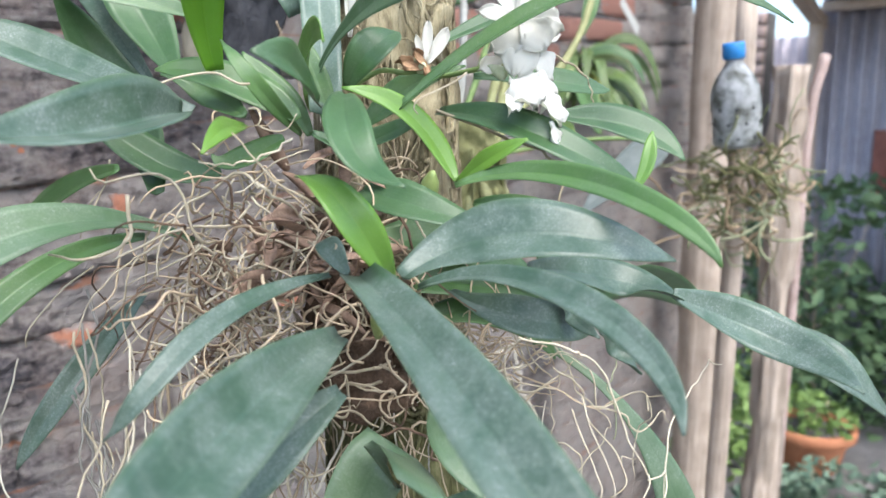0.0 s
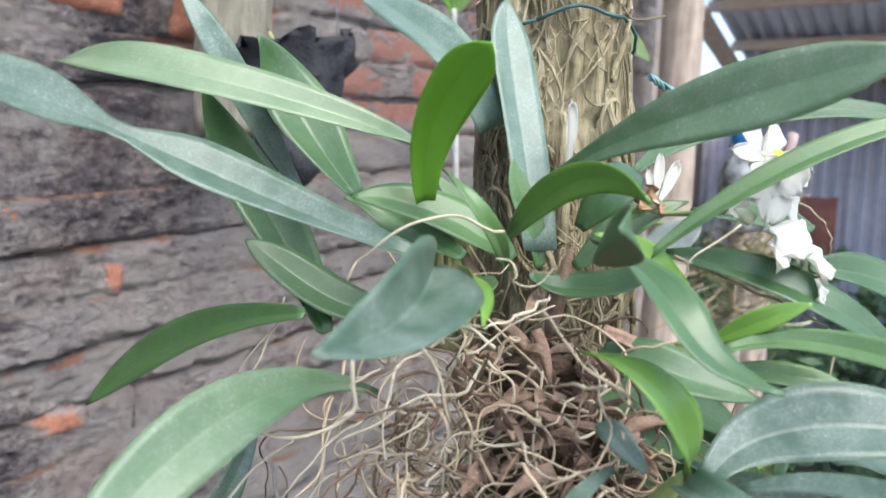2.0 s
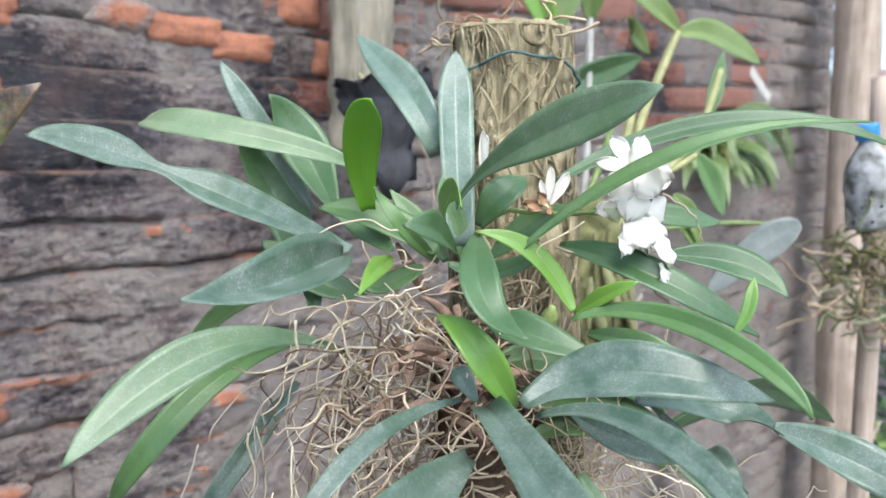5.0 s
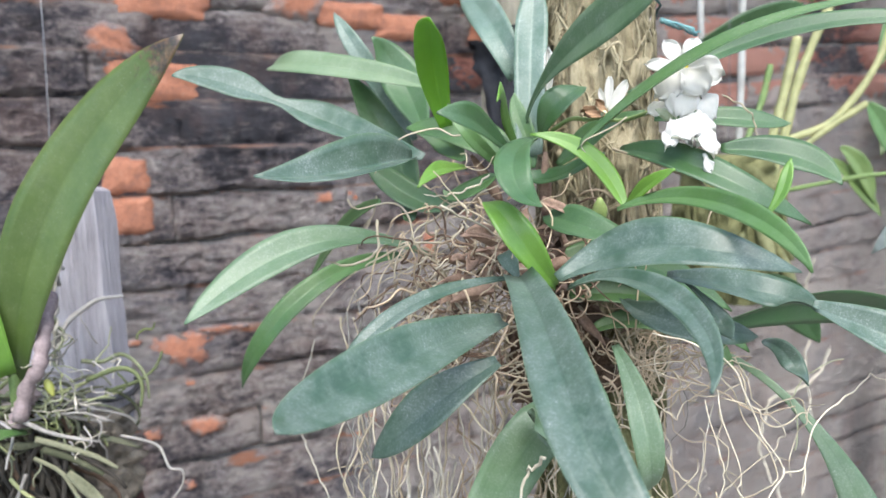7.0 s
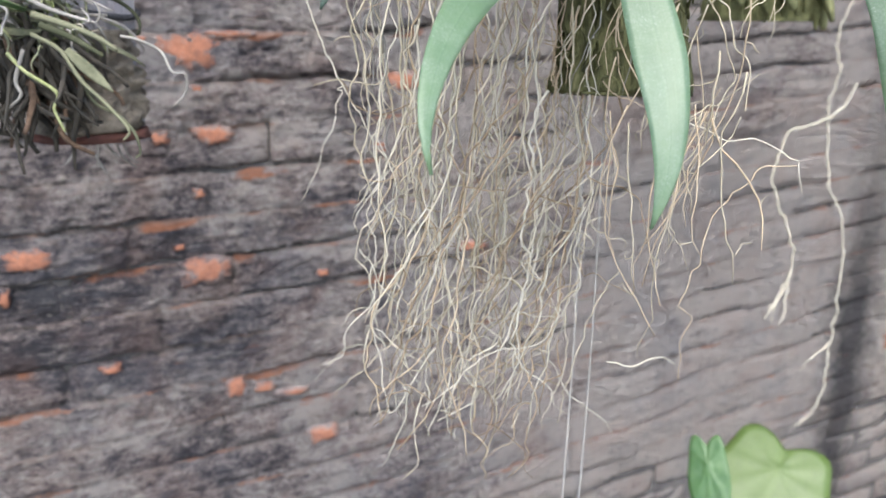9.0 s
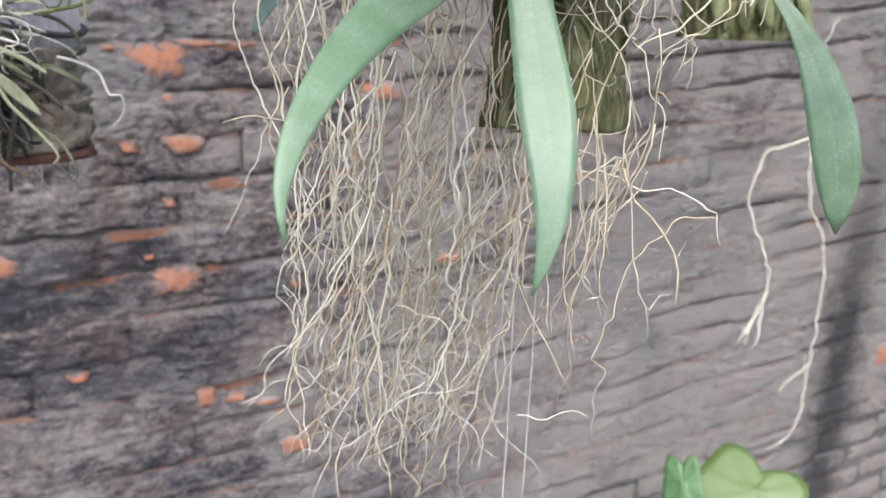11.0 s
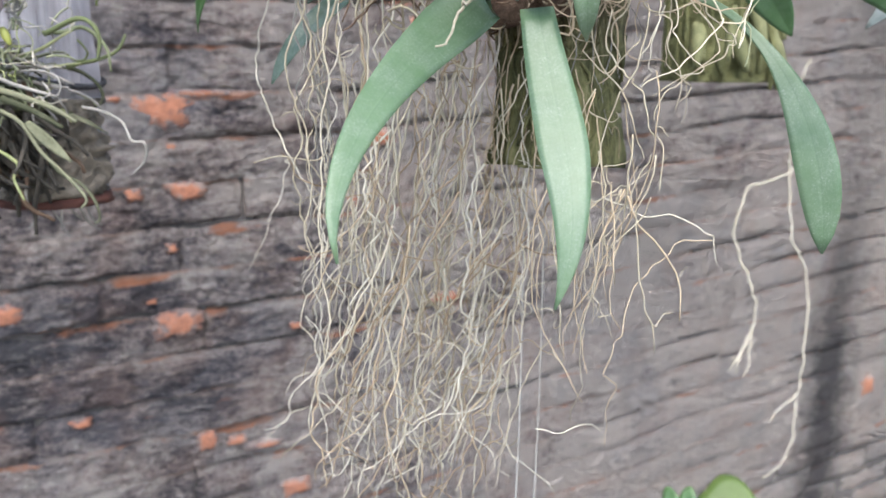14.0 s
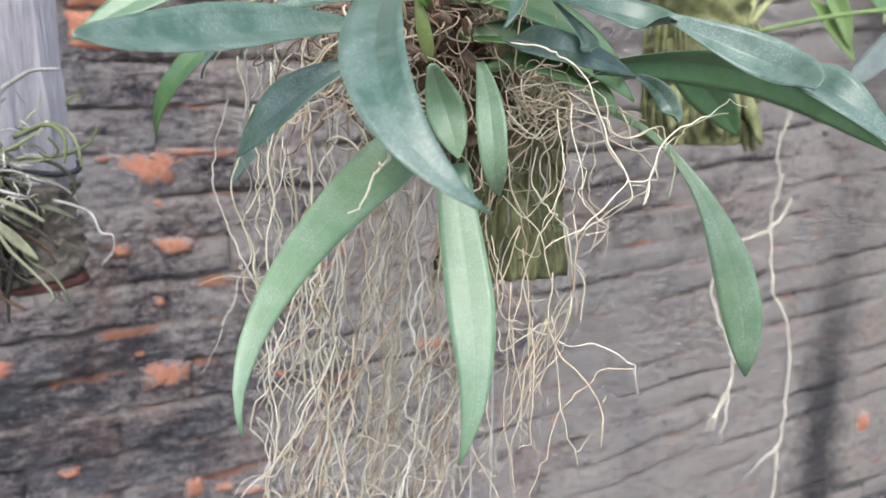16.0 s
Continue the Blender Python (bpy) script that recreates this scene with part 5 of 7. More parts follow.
for i in range(90):
    # fine wisps that branch off sideways and tangle the strands together
    at_s, d = rng.uniform(0.0, 1.2), rng.random()
    c = np.array((0.298 + 0.100 * at_s + 0.022 * d, 0.552 - 0.047 * at_s + 0.055 * d, rng.uniform(1.40, 1.70)))
    side = rng.choice((-1, 1))
    line = wander(rng, c, (0.7 * side + rng.gauss(0, 0.3), -0.35 * side + rng.gauss(0, 0.3), rng.gauss(-0.35, 0.35)), rng.uniform(0.025, 0.075), 16, 0.30, (0, 0, -0.07))
    root(orchid, smooth_line(list(line), 34), rng.uniform(0.0003, 0.0005), rng.choice((ROOT, ROOT_TAN, ROOT_TAN, ROOT_PALE)), 4)
for i in range(10):
    # sparser roots outside the curtain, at its near and far edge
    curtain(rng.uniform(-0.12, 0.05), rng.uniform(-0.1, 0.1), rng.random(), rng.uniform(1.68, 1.76), rng.uniform(1.5, 1.62), rng.choice((ROOT, ROOT_GREY)), rng.uniform(0.0005, 0.0008), 300 + i)
for pts, r, mat in (
        ([(0.300, 0.640, 1.720), (0.287, 0.642, 1.679), (0.291, 0.628, 1.643), (0.297, 0.616, 1.618), (0.307, 0.602, 1.593), (0.313, 0.588, 1.560), (0.305, 0.583, 1.536), (0.305, 0.575, 1.514), (0.299, 0.569, 1.488), (0.299, 0.557, 1.454), (0.300, 0.544, 1.414)], 0.0008, ROOT_PALE),
        ([(0.296, 0.615, 1.638), (0.312, 0.605, 1.643), (0.322, 0.591, 1.625), (0.316, 0.585, 1.606)], 0.0006, ROOT),
        ([(0.298, 0.607, 1.611), (0.293, 0.604, 1.602), (0.282, 0.599, 1.575), (0.265, 0.596, 1.543)], 0.0006, ROOT_PALE),
        ([(0.301, 0.565, 1.496), (0.297, 0.561, 1.485), (0.281, 0.562, 1.470), (0.274, 0.559, 1.455), (0.262, 0.561, 1.448)], 0.0006, ROOT_PALE),
        ([(0.330, 0.545, 1.479), (0.312, 0.551, 1.465), (0.290, 0.556, 1.444), (0.271, 0.561, 1.424)], 0.0006, ROOT),
        ([(0.404, 0.459, 1.519), (0.392, 0.466, 1.492), (0.383, 0.470, 1.459), (0.377, 0.472, 1.425)], 0.0006, ROOT),
        ([(0.311, 0.519, 1.429), (0.325, 0.510, 1.442), (0.344, 0.501, 1.462), (0.369, 0.486, 1.472), (0.382, 0.479, 1.489), (0.389, 0.476, 1.508)], 0.0006, ROOT_PALE),
        ([(0.481, 0.449, 1.720), (0.480, 0.440, 1.705), (0.482, 0.432, 1.694), (0.487, 0.422, 1.686), (0.480, 0.418, 1.677), (0.456, 0.422, 1.664), (0.441, 0.423, 1.654), (0.433, 0.419, 1.644)], 0.0007, ROOT),
        ([(0.426, 0.448, 1.699), (0.424, 0.442, 1.678), (0.429, 0.435, 1.667), (0.434, 0.429, 1.661), (0.433, 0.423, 1.645), (0.437, 0.416, 1.632), (0.432, 0.410, 1.610)], 0.0008, ROOT),
        ([(0.451, 0.436, 1.702), (0.442, 0.434, 1.683), (0.439, 0.430, 1.668), (0.433, 0.429, 1.663)], 0.0005, ROOT_PALE),
        ([(0.452, 0.438, 1.710), (0.453, 0.432, 1.694), (0.449, 0.427, 1.675), (0.454, 0.421, 1.664), (0.449, 0.416, 1.642)], 0.0005, ROOT),
        ([(0.497, 0.422, 1.671), (0.503, 0.425, 1.688), (0.503, 0.429, 1.700), (0.514, 0.428, 1.709), (0.535, 0.420, 1.717)], 0.0007, ROOT_GREEN),
        ([(0.403, 0.436, 1.603), (0.413, 0.431, 1.604), (0.423, 0.424, 1.601), (0.435, 0.417, 1.595), (0.448, 0.410, 1.596), (0.458, 0.403, 1.587), (0.462, 0.400, 1.584), (0.462, 0.396, 1.570)], 0.00065, ROOT_PALE),
        ([(0.461, 0.400, 1.583), (0.446, 0.409, 1.580), (0.435, 0.413, 1.570), (0.427, 0.416, 1.558), (0.420, 0.415, 1.540), (0.413, 0.417, 1.525), (0.410, 0.416, 1.513), (0.413, 0.413, 1.502), (0.410, 0.413, 1.490), (0.407, 0.411, 1.473)], 0.0005, ROOT_TAN),
        ([(0.430, 0.416, 1.627), (0.422, 0.419, 1.610), (0.408, 0.422, 1.584), (0.397, 0.426, 1.566), (0.395, 0.427, 1.556)], 0.00055, ROOT),
        ([(0.431, 0.426, 1.620), (0.419, 0.428, 1.596), (0.421, 0.428, 1.587), (0.411, 0.430, 1.566), (0.407, 0.431, 1.550)], 0.0004, ROOT_TAN),
        ([(0.426, 0.423, 1.603), (0.414, 0.431, 1.593), (0.410, 0.434, 1.581), (0.400, 0.440, 1.569)], 0.0004, ROOT),
        ([(0.405, 0.435, 1.604), (0.421, 0.426, 1.591), (0.417, 0.426, 1.572), (0.406, 0.433, 1.566), (0.415, 0.430, 1.562)], 0.0004, ROOT_TAN),
        ([(0.375, 0.430, 1.482), (0.384, 0.425, 1.479), (0.391, 0.421, 1.480), (0.400, 0.418, 1.485), (0.408, 0.415, 1.480)], 0.0006, ROOT_PALE),
):
    root(orchid, crinkled(pts, 0.0009), r * 0.6, mat, 6)
tangle = []


def mat_root(k, line, r, mat):
    """The first hundred of a tangle are roots of their own, the finer rest is joined."""
    if k < 100:
        root(orchid, line, r, mat, 5)
    else:
        tangle.append((tube(line, r * (1.0 - 0.4 * np.linspace(0, 1, len(line))), 4), mat))


for i in range(250):
    # matted roots round the foot of the plant
    w = rng.uniform(0, 2 * math.pi)
    rr = rng.uniform(0.018, 0.058)
    c = np.array((0.385, 0.522, 1.758)) + np.array((rr * math.cos(w), rr * math.sin(w), rng.uniform(-0.06, 0.062 - 0.35 * rr)))
    heading = (-math.sin(w) * rng.choice((-1, 1)) + rng.gauss(0, 0.5), math.cos(w) * rng.choice((-1, 1)) + rng.gauss(0, 0.5), rng.gauss(-0.15, 0.45))
    line = wander(rng, c, heading, rng.uniform(0.03, 0.09), 18, 0.30, (-0.04 * math.cos(w), -0.04 * math.sin(w), -0.07))
    mat_root(i, line, rng.uniform(0.0004, 0.0009), rng.choice((ROOT, ROOT, ROOT_TAN, ROOT_TAN, ROOT_BROWN)))
for i in range(60):
    # a nest of tan roots in front of the log
    c = np.array((0.44, 0.465, 1.722)) + np.array((rng.gauss(0, 0.016), rng.gauss(0, 0.016), rng.gauss(0, 0.010)))
    line = wander(rng, c, (rng.gauss(0, 1), rng.gauss(0, 1), rng.gauss(0, 0.5)), rng.uniform(0.03, 0.08), 18, 0.34, (0.0, -0.02, -0.03))
    root(orchid, line, rng.uniform(0.0003, 0.0006), rng.choice((ROOT, ROOT_TAN, ROOT_TAN)), 5)
for i in range(60):
    # roots running out to the near side of the crown
    c = np.array((0.345, 0.545, 1.765)) + np.array((rng.gauss(0, 0.014), rng.gauss(0, 0.018), rng.gauss(0, 0.016)))
    line = wander(rng, c, (-0.6 + rng.gauss(0, 0.4), rng.gauss(0.15, 0.45), rng.gauss(-0.25, 0.3)), rng.uniform(0.04, 0.09), 18, 0.24, (0, 0, -0.12))
    mat_root(i, line, rng.uniform(0.0004, 0.0008), rng.choice((ROOT, ROOT_TAN, ROOT_BROWN)))
for mat in (ROOT, ROOT_TAN, ROOT_BROWN):
    v, fc = joined([q for q, m in tangle if m is mat])
    tagged(part("root_tangle", mesh("root_tangle", local(orchid, v), fc, mat), orchid), kind="stuff")
for i in range(20):
    # a loose fringe of kinked roots between the curtain and the log's foot
    s = rng.random()
    top = (0.385 + 0.04 * s, 0.47 - 0.05 * s + rng.gauss(0, 0.010), rng.uniform(1.60, 1.67))
    line = hung(top, rng.uniform(0.05, 0.14), rng.choice((ROOT, ROOT_TAN, ROOT_TAN)), rng.uniform(0.00035, 0.00055), 0.55)
    k = rng.randrange(len(line))
    root(orchid, wander(rng, line[k], (rng.gauss(0.1, 0.5), rng.gauss(-0.1, 0.5), rng.gauss(-0.6, 0.3)), rng.uniform(0.012, 0.028), 12, 0.3), 0.00035, ROOT, 4)
for pts, r in (
        ([(0.398, 0.437, 1.729), (0.402, 0.426, 1.732), (0.414, 0.420, 1.733), (0.434, 0.420, 1.733), (0.440, 0.409, 1.726)], 0.00034),
        ([(0.402, 0.424, 1.725), (0.406, 0.426, 1.738), (0.425, 0.427, 1.742), (0.425, 0.421, 1.746), (0.427, 0.413, 1.738), (0.440, 0.417, 1.739), (0.442, 0.415, 1.740)], 0.00034),
        ([(0.398, 0.435, 1.720), (0.401, 0.420, 1.709), (0.406, 0.417, 1.707), (0.416, 0.424, 1.712), (0.420, 0.416, 1.712)], 0.00034),
        ([(0.421, 0.415, 1.730), (0.433, 0.407, 1.719), (0.442, 0.410, 1.705), (0.447, 0.394, 1.684), (0.440, 0.390, 1.675), (0.433, 0.402, 1.665), (0.419, 0.405, 1.657)], 0.00042),
        ([(0.447, 0.394, 1.684), (0.456, 0.397, 1.684), (0.454, 0.389, 1.686)], 0.00034),
        ([(0.437, 0.406, 1.727), (0.438, 0.403, 1.712), (0.451, 0.406, 1.707), (0.462, 0.394, 1.713), (0.461, 0.387, 1.704), (0.462, 0.394, 1.694), (0.455, 0.391, 1.675)], 0.00042),
        ([(0.464, 0.390, 1.704), (0.473, 0.394, 1.707), (0.472, 0.386, 1.710)], 0.00042),
        ([(0.426, 0.415, 1.695), (0.426, 0.404, 1.692), (0.423, 0.402, 1.681), (0.434, 0.403, 1.665), (0.426, 0.397, 1.651)], 0.00034),
        ([(0.429, 0.398, 1.666), (0.438, 0.400, 1.661), (0.426, 0.394, 1.655)], 0.00034),
        ([(0.385, 0.433, 1.703), (0.390, 0.420, 1.697), (0.396, 0.421, 1.675), (0.407, 0.414, 1.659), (0.404, 0.401, 1.647), (0.410, 0.398, 1.628)], 0.00042),
        ([(0.407, 0.414, 1.659), (0.412, 0.411, 1.669), (0.416, 0.407, 1.695), (0.419, 0.415, 1.700)], 0.00042),
        ([(0.411, 0.393, 1.610), (0.409, 0.398, 1.597), (0.390, 0.395, 1.588)], 0.00034),
        ([(0.386, 0.426, 1.658), (0.383, 0.413, 1.645), (0.382, 0.408, 1.624), (0.392, 0.412, 1.616), (0.396, 0.403, 1.617)], 0.00034),
        ([(0.396, 0.432, 1.730), (0.401, 0.433, 1.715), (0.406, 0.418, 1.708)], 0.00034),
        ([(0.420, 0.429, 1.742), (0.419, 0.424, 1.731), (0.416, 0.414, 1.725), (0.408, 0.425, 1.717)], 0.00034),
        ([(0.402, 0.435, 1.728), (0.409, 0.421, 1.725), (0.420, 0.414, 1.721), (0.433, 0.419, 1.724), (0.435, 0.410, 1.723)], 0.00034),
        ([(0.392, 0.426, 1.678), (0.400, 0.417, 1.669), (0.407, 0.407, 1.681), (0.416, 0.413, 1.686)], 0.00034),
        ([(0.384, 0.415, 1.613), (0.381, 0.403, 1.604), (0.392, 0.400, 1.613), (0.407, 0.404, 1.616), (0.421, 0.394, 1.629)], 0.00034),
):
    root(orchid, crinkled(pts), r, ROOT, 5)
for pts, r in (
        ([(0.347, 0.516, 1.848), (0.344, 0.520, 1.849), (0.341, 0.532, 1.852), (0.330, 0.540, 1.850), (0.320, 0.546, 1.844), (0.317, 0.556, 1.836), (0.314, 0.558, 1.829)], 0.00055),
        ([(0.312, 0.553, 1.803), (0.311, 0.551, 1.787), (0.308, 0.554, 1.781), (0.297, 0.566, 1.776), (0.289, 0.576, 1.779)], 0.00085),
        ([(0.335, 0.607, 1.815), (0.333, 0.609, 1.805), (0.330, 0.612, 1.798), (0.327, 0.613, 1.789), (0.323, 0.617, 1.778)], 0.00050),
        ([(0.331, 0.611, 1.800), (0.327, 0.616, 1.793), (0.326, 0.622, 1.783)], 0.00035),
        ([(0.349, 0.520, 1.838), (0.348, 0.512, 1.836), (0.348, 0.512, 1.831), (0.357, 0.508, 1.828), (0.359, 0.502, 1.836)], 0.00045),
        ([(0.407, 0.451, 1.853), (0.399, 0.458, 1.847), (0.389, 0.462, 1.841), (0.391, 0.464, 1.836)], 0.00045),
        ([(0.331, 0.534, 1.824), (0.336, 0.532, 1.820), (0.336, 0.525, 1.821)], 0.00045),
        ([(0.365, 0.507, 1.797), (0.362, 0.507, 1.784), (0.356, 0.504, 1.771), (0.360, 0.504, 1.760)], 0.00050),
        ([(0.306, 0.573, 1.772), (0.294, 0.584, 1.759), (0.283, 0.589, 1.746), (0.284, 0.592, 1.738)], 0.00045),
        ([(0.328, 0.549, 1.784), (0.314, 0.562, 1.772), (0.302, 0.568, 1.759), (0.296, 0.578, 1.738)], 0.00045),
        ([(0.347, 0.529, 1.803), (0.353, 0.522, 1.809), (0.359, 0.509, 1.817), (0.368, 0.505, 1.821)], 0.00045),
        ([(0.341, 0.536, 1.796), (0.336, 0.537, 1.782), (0.324, 0.544, 1.773), (0.314, 0.561, 1.764)], 0.00050),
        ([(0.352, 0.524, 1.801), (0.354, 0.513, 1.793), (0.349, 0.517, 1.779), (0.343, 0.530, 1.773), (0.334, 0.534, 1.762)], 0.00050),
):
    root(orchid, crinkled(pts), r, ROOT, 6)

for i in range(22):
    # fine roots down the face of the log to its foot
    w = rng.uniform(2.2, 5.4)
    p = A + (B - A) * rng.uniform(0.1, 0.35) + 0.045 * np.array((math.cos(w), math.sin(w), 0))
    hung(p, rng.uniform(0.04, 0.11), rng.choice((ROOT_TAN, ROOT_TAN, ROOT_GREY)), rng.uniform(0.0003, 0.0005), 0.6)

# ---- the broad-leaved orchid on a weathered board ----
board = thing("board_mount", (0.164, 0.86, 1.70), "weathered grey split-wood board hung as a mount", "board")
verts, faces = [], []
prof = [(-0.040, 0.012), (-0.034, -0.014), (-0.012, -0.020), (0.018, -0.018), (0.034, -0.010), (0.040, 0.010), (0.030, 0.022), (-0.028, 0.024)]
nz = 22
for i in range(nz):
    s = i / (nz - 1)
    for x, y in prof:
        g = 0.0025 * noise.noise((x * 60, y * 60, s * 7))
        top = 0.012 * (x + 0.04) / 0.08 if i == nz - 1 else 0
        verts.append((x * (1.0 - 0.22 * s ** 3) + g, y + g, -0.14 + 0.276 * s - top))
for i in range(nz - 1):
    for k in range(8):
        k2 = (k + 1) % 8
        faces.append((i * 8 + k, i * 8 + k2, (i + 1) * 8 + k2, (i + 1) * 8 + k))
faces.append(tuple(range(8))[::-1])
faces.append(tuple((nz - 1) * 8 + k for k in range(8)))
turn = Matrix.Rotation(radians(-28), 3, "Z")
part("board", mesh("board", [turn @ Vector(q) for q in verts], faces, BOARD, False), board)
v, fc = tube([np.array((0.165, 0.86, 1.655)) + np.array((0.044 * math.cos(w), 0.033 * math.sin(w), 0.004 * math.sin(2 * w))) for w in np.linspace(0, 2 * math.pi, 30)], 0.0026, 6, False)
part("band", mesh("band", local(board, v), fc, PLASTIC_BLACK), board, "black rubber band")
v, fc = log_piece((0.163, 0.845, 1.556), (0.163, 0.845, 1.562), 0.046, 0.044, 5, 0.003, 30, 3)
part("end_disc", mesh("end_disc", local(board, v), fc, CUT_END), board, "dark reddish cut lower end")
v, fc = log_piece((0.163, 0.845, 1.5625), (0.160, 0.845, 1.640), 0.0455, 0.043, 6, 0.007, 30, 20, 0.005)
part("bark_stub", mesh("bark_stub", local(board, v), fc, BARK_DARK), board, "dark brown split bark at the lower end")
hang_wire(board, 0.155, 0.87, 1.82)

cattleya = thing("board_orchid", (0.13, 0.77, 1.66), "broad-leaved orchid with greenish roots tied to a grey board", "orchid")
blade(cattleya, (0.122, 0.762, 1.695), (0.124, 0.712, 1.788), (0.175, 0.735, 1.868), (0.231, 0.660, 1.920), 0.046, (-0.35, -0.85, 0.3), LEAF_DYING, "broad olive leaf with a withered brown tip", fold=0.22, base=0.3, thick=0.0018, taper=3.2)
blade(cattleya, (0.115, 0.75, 1.70), (0.085, 0.74, 1.78), (0.06, 0.76, 1.84), (0.02, 0.74, 1.90), 0.050, (-0.2, -0.9, 0.2), LEAF_NEW, fold=0.3, base=0.3, thick=0.0018)
blade(cattleya, (0.125, 0.755, 1.655), (0.09, 0.72, 1.668), (0.06, 0.70, 1.66), (0.03, 0.69, 1.645), 0.022, (-0.2, -0.5, 0.9), LEAF_GREEN)
bulb(cattleya, (0.120, 0.772, 1.665), (0.122, 0.760, 1.722), 0.0055, STEM, "green stalk sheath")
for line, r in (([(0.121, 0.748, 1.668), (0.127, 0.744, 1.691), (0.135, 0.738, 1.704), (0.138, 0.740, 1.717), (0.142, 0.745, 1.735), (0.147, 0.758, 1.752)], 0.0050), ([(0.118, 0.758, 1.662), (0.124, 0.756, 1.676), (0.131, 0.756, 1.686)], 0.0060)):
    pts = smooth_line(line, 26)
    v, fc = tube(pts, np.array([r * (1.0 + 0.16 * math.sin(1.7 * k)) for k in range(len(pts))]), 10)
    part("old_stalk", mesh("old_stalk", local(cattleya, v), fc, STALK_GREY), cattleya, "old purple-grey stalk")
bulb(cattleya, (0.139, 0.747, 1.694), (0.143, 0.744, 1.682), 0.003, LEAF_YELLOW, "yellow new shoot")
rng = random.Random(31)
for i in range(70):
    # the upper bundle: greenish roots lying over to the wall side
    c = np.array((0.120, 0.80, 1.668)) + np.array((rng.gauss(0, 0.022), rng.gauss(0, 0.012), rng.gauss(0, 0.011)))
    h = (rng.gauss(1.0, 0.3), rng.gauss(-0.2, 0.3), rng.gauss(0.0, 0.22))
    root(cattleya, wander(rng, c, h, rng.uniform(0.03, 0.065), 12, 0.10, (0, 0, -0.06)), rng.uniform(0.0009, 0.0019), rng.choice((ROOT_GREEN, ROOT_DULL, ROOT_MOSS, ROOT_DULL, ROOT_GREY)), 6)
for i in range(34):
    # the lower bundle: broad roots pressed along the board, running down and out
    c = np.array((0.112, 0.80, 1.640)) + np.array((rng.gauss(0, 0.02), rng.gauss(0, 0.010), rng.gauss(0, 0.010)))
    h = (rng.gauss(1.0, 0.2), rng.gauss(-0.1, 0.2), rng.gauss(-0.35, 0.15))
    line = wander(rng, c, h, rng.uniform(0.04, 0.07), 12, 0.10, (0, 0, -0.08))
    v, fc, uv = strap(list(line[::2]), rng.uniform(0.003, 0.0065), (rng.gauss(0, 0.4), -0.8, 0.6), 0.3, 0.0013, 14, 4, 0.6, taper=2.4)
    part("aerial_root", mesh("aerial_root", local(cattleya, v), fc, rng.choice((ROOT_DULL, ROOT_MOSS, ROOT_DULL, DARK_ROOT)), True, uv), cattleya)
for i in range(90):
    # very dark roots over the lower end
    c = np.array((0.115, 0.785, 1.632)) + np.array((rng.gauss(0, 0.022), rng.gauss(0, 0.008), rng.gauss(0, 0.016)))
    root(cattleya, wander(rng, c, (rng.gauss(0.2, 0.4), rng.gauss(-0.1, 0.3), -0.8), rng.uniform(0.04, 0.075), 12, 0.1, (0, 0, -0.05)), rng.uniform(0.0015, 0.003), rng.choice((DARK_ROOT, DARK_ROOT, DARK_ROOT, FIBRE)), 6)
for i in range(6):
    # silvery roots twisted together down the edge of the board
    spread = rng.gauss(0, 0.004)
    pts = [(0.152 + spread, 0.812, 1.80 - 0.012 * i), (0.150 - spread, 0.806, 1.762), (0.145 + spread, 0.802, 1.737), (0.150 - spread, 0.798, 1.714), (0.146 + spread, 0.792, 1.694)]
    root(cattleya, crinkled(pts, 0.0012), rng.uniform(0.0012, 0.0020), rng.choice((ROOT_PALE, ROOT_GREY, ROOT_GREEN)), 6)
for pts, r, mat in (
        # stout silvery roots over the front of the bundle
        ([(0.119, 0.752, 1.669), (0.127, 0.746, 1.664), (0.139, 0.742, 1.657), (0.153, 0.738, 1.652), (0.169, 0.735, 1.647)], 0.0018, ROOT_GREY),
        ([(0.130, 0.746, 1.653), (0.150, 0.735, 1.646), (0.166, 0.728, 1.639), (0.179, 0.722, 1.630)], 0.0024, ROOT_DULL),
        ([(0.134, 0.742, 1.646), (0.152, 0.734, 1.638), (0.170, 0.726, 1.626)], 0.0026, ROOT_DULL),
        ([(0.128, 0.745, 1.640), (0.144, 0.734, 1.630), (0.154, 0.726, 1.611), (0.165, 0.719, 1.598), (0.174, 0.713, 1.587), (0.180, 0.708, 1.577), (0.176, 0.709, 1.571)], 0.0015, ROOT_DULL),
        ([(0.112, 0.748, 1.628), (0.121, 0.744, 1.616), (0.139, 0.733, 1.602), (0.136, 0.733, 1.591), (0.141, 0.728, 1.576)], 0.0014, ROOT_MOSS),
        ([(0.122, 0.745, 1.630), (0.115, 0.746, 1.610), (0.117, 0.744, 1.600), (0.109, 0.747, 1.592)], 0.0015, ROOT_GREY),
        ([(0.165, 0.745, 1.690), (0.185, 0.724, 1.700), (0.195, 0.717, 1.696), (0.198, 0.714, 1.686), (0.196, 0.714, 1.673)], 0.0018, ROOT_GREEN),
):
    root(cattleya, smooth_line(pts, 24), r, mat, 7)
v, fc, uv = strap([(0.148, 0.732, 1.630), (0.154, 0.728, 1.623), (0.163, 0.722, 1.614), (0.173, 0.715, 1.603)], 0.008, (-0.3, -0.8, 0.4), 0.2, 0.0016, 16, 6, 0.5, taper=2.4)
part("aerial_root", mesh("aerial_root", local(cattleya, v), fc, ROOT_DULL, True, uv), cattleya, "broad flattened silvery root")
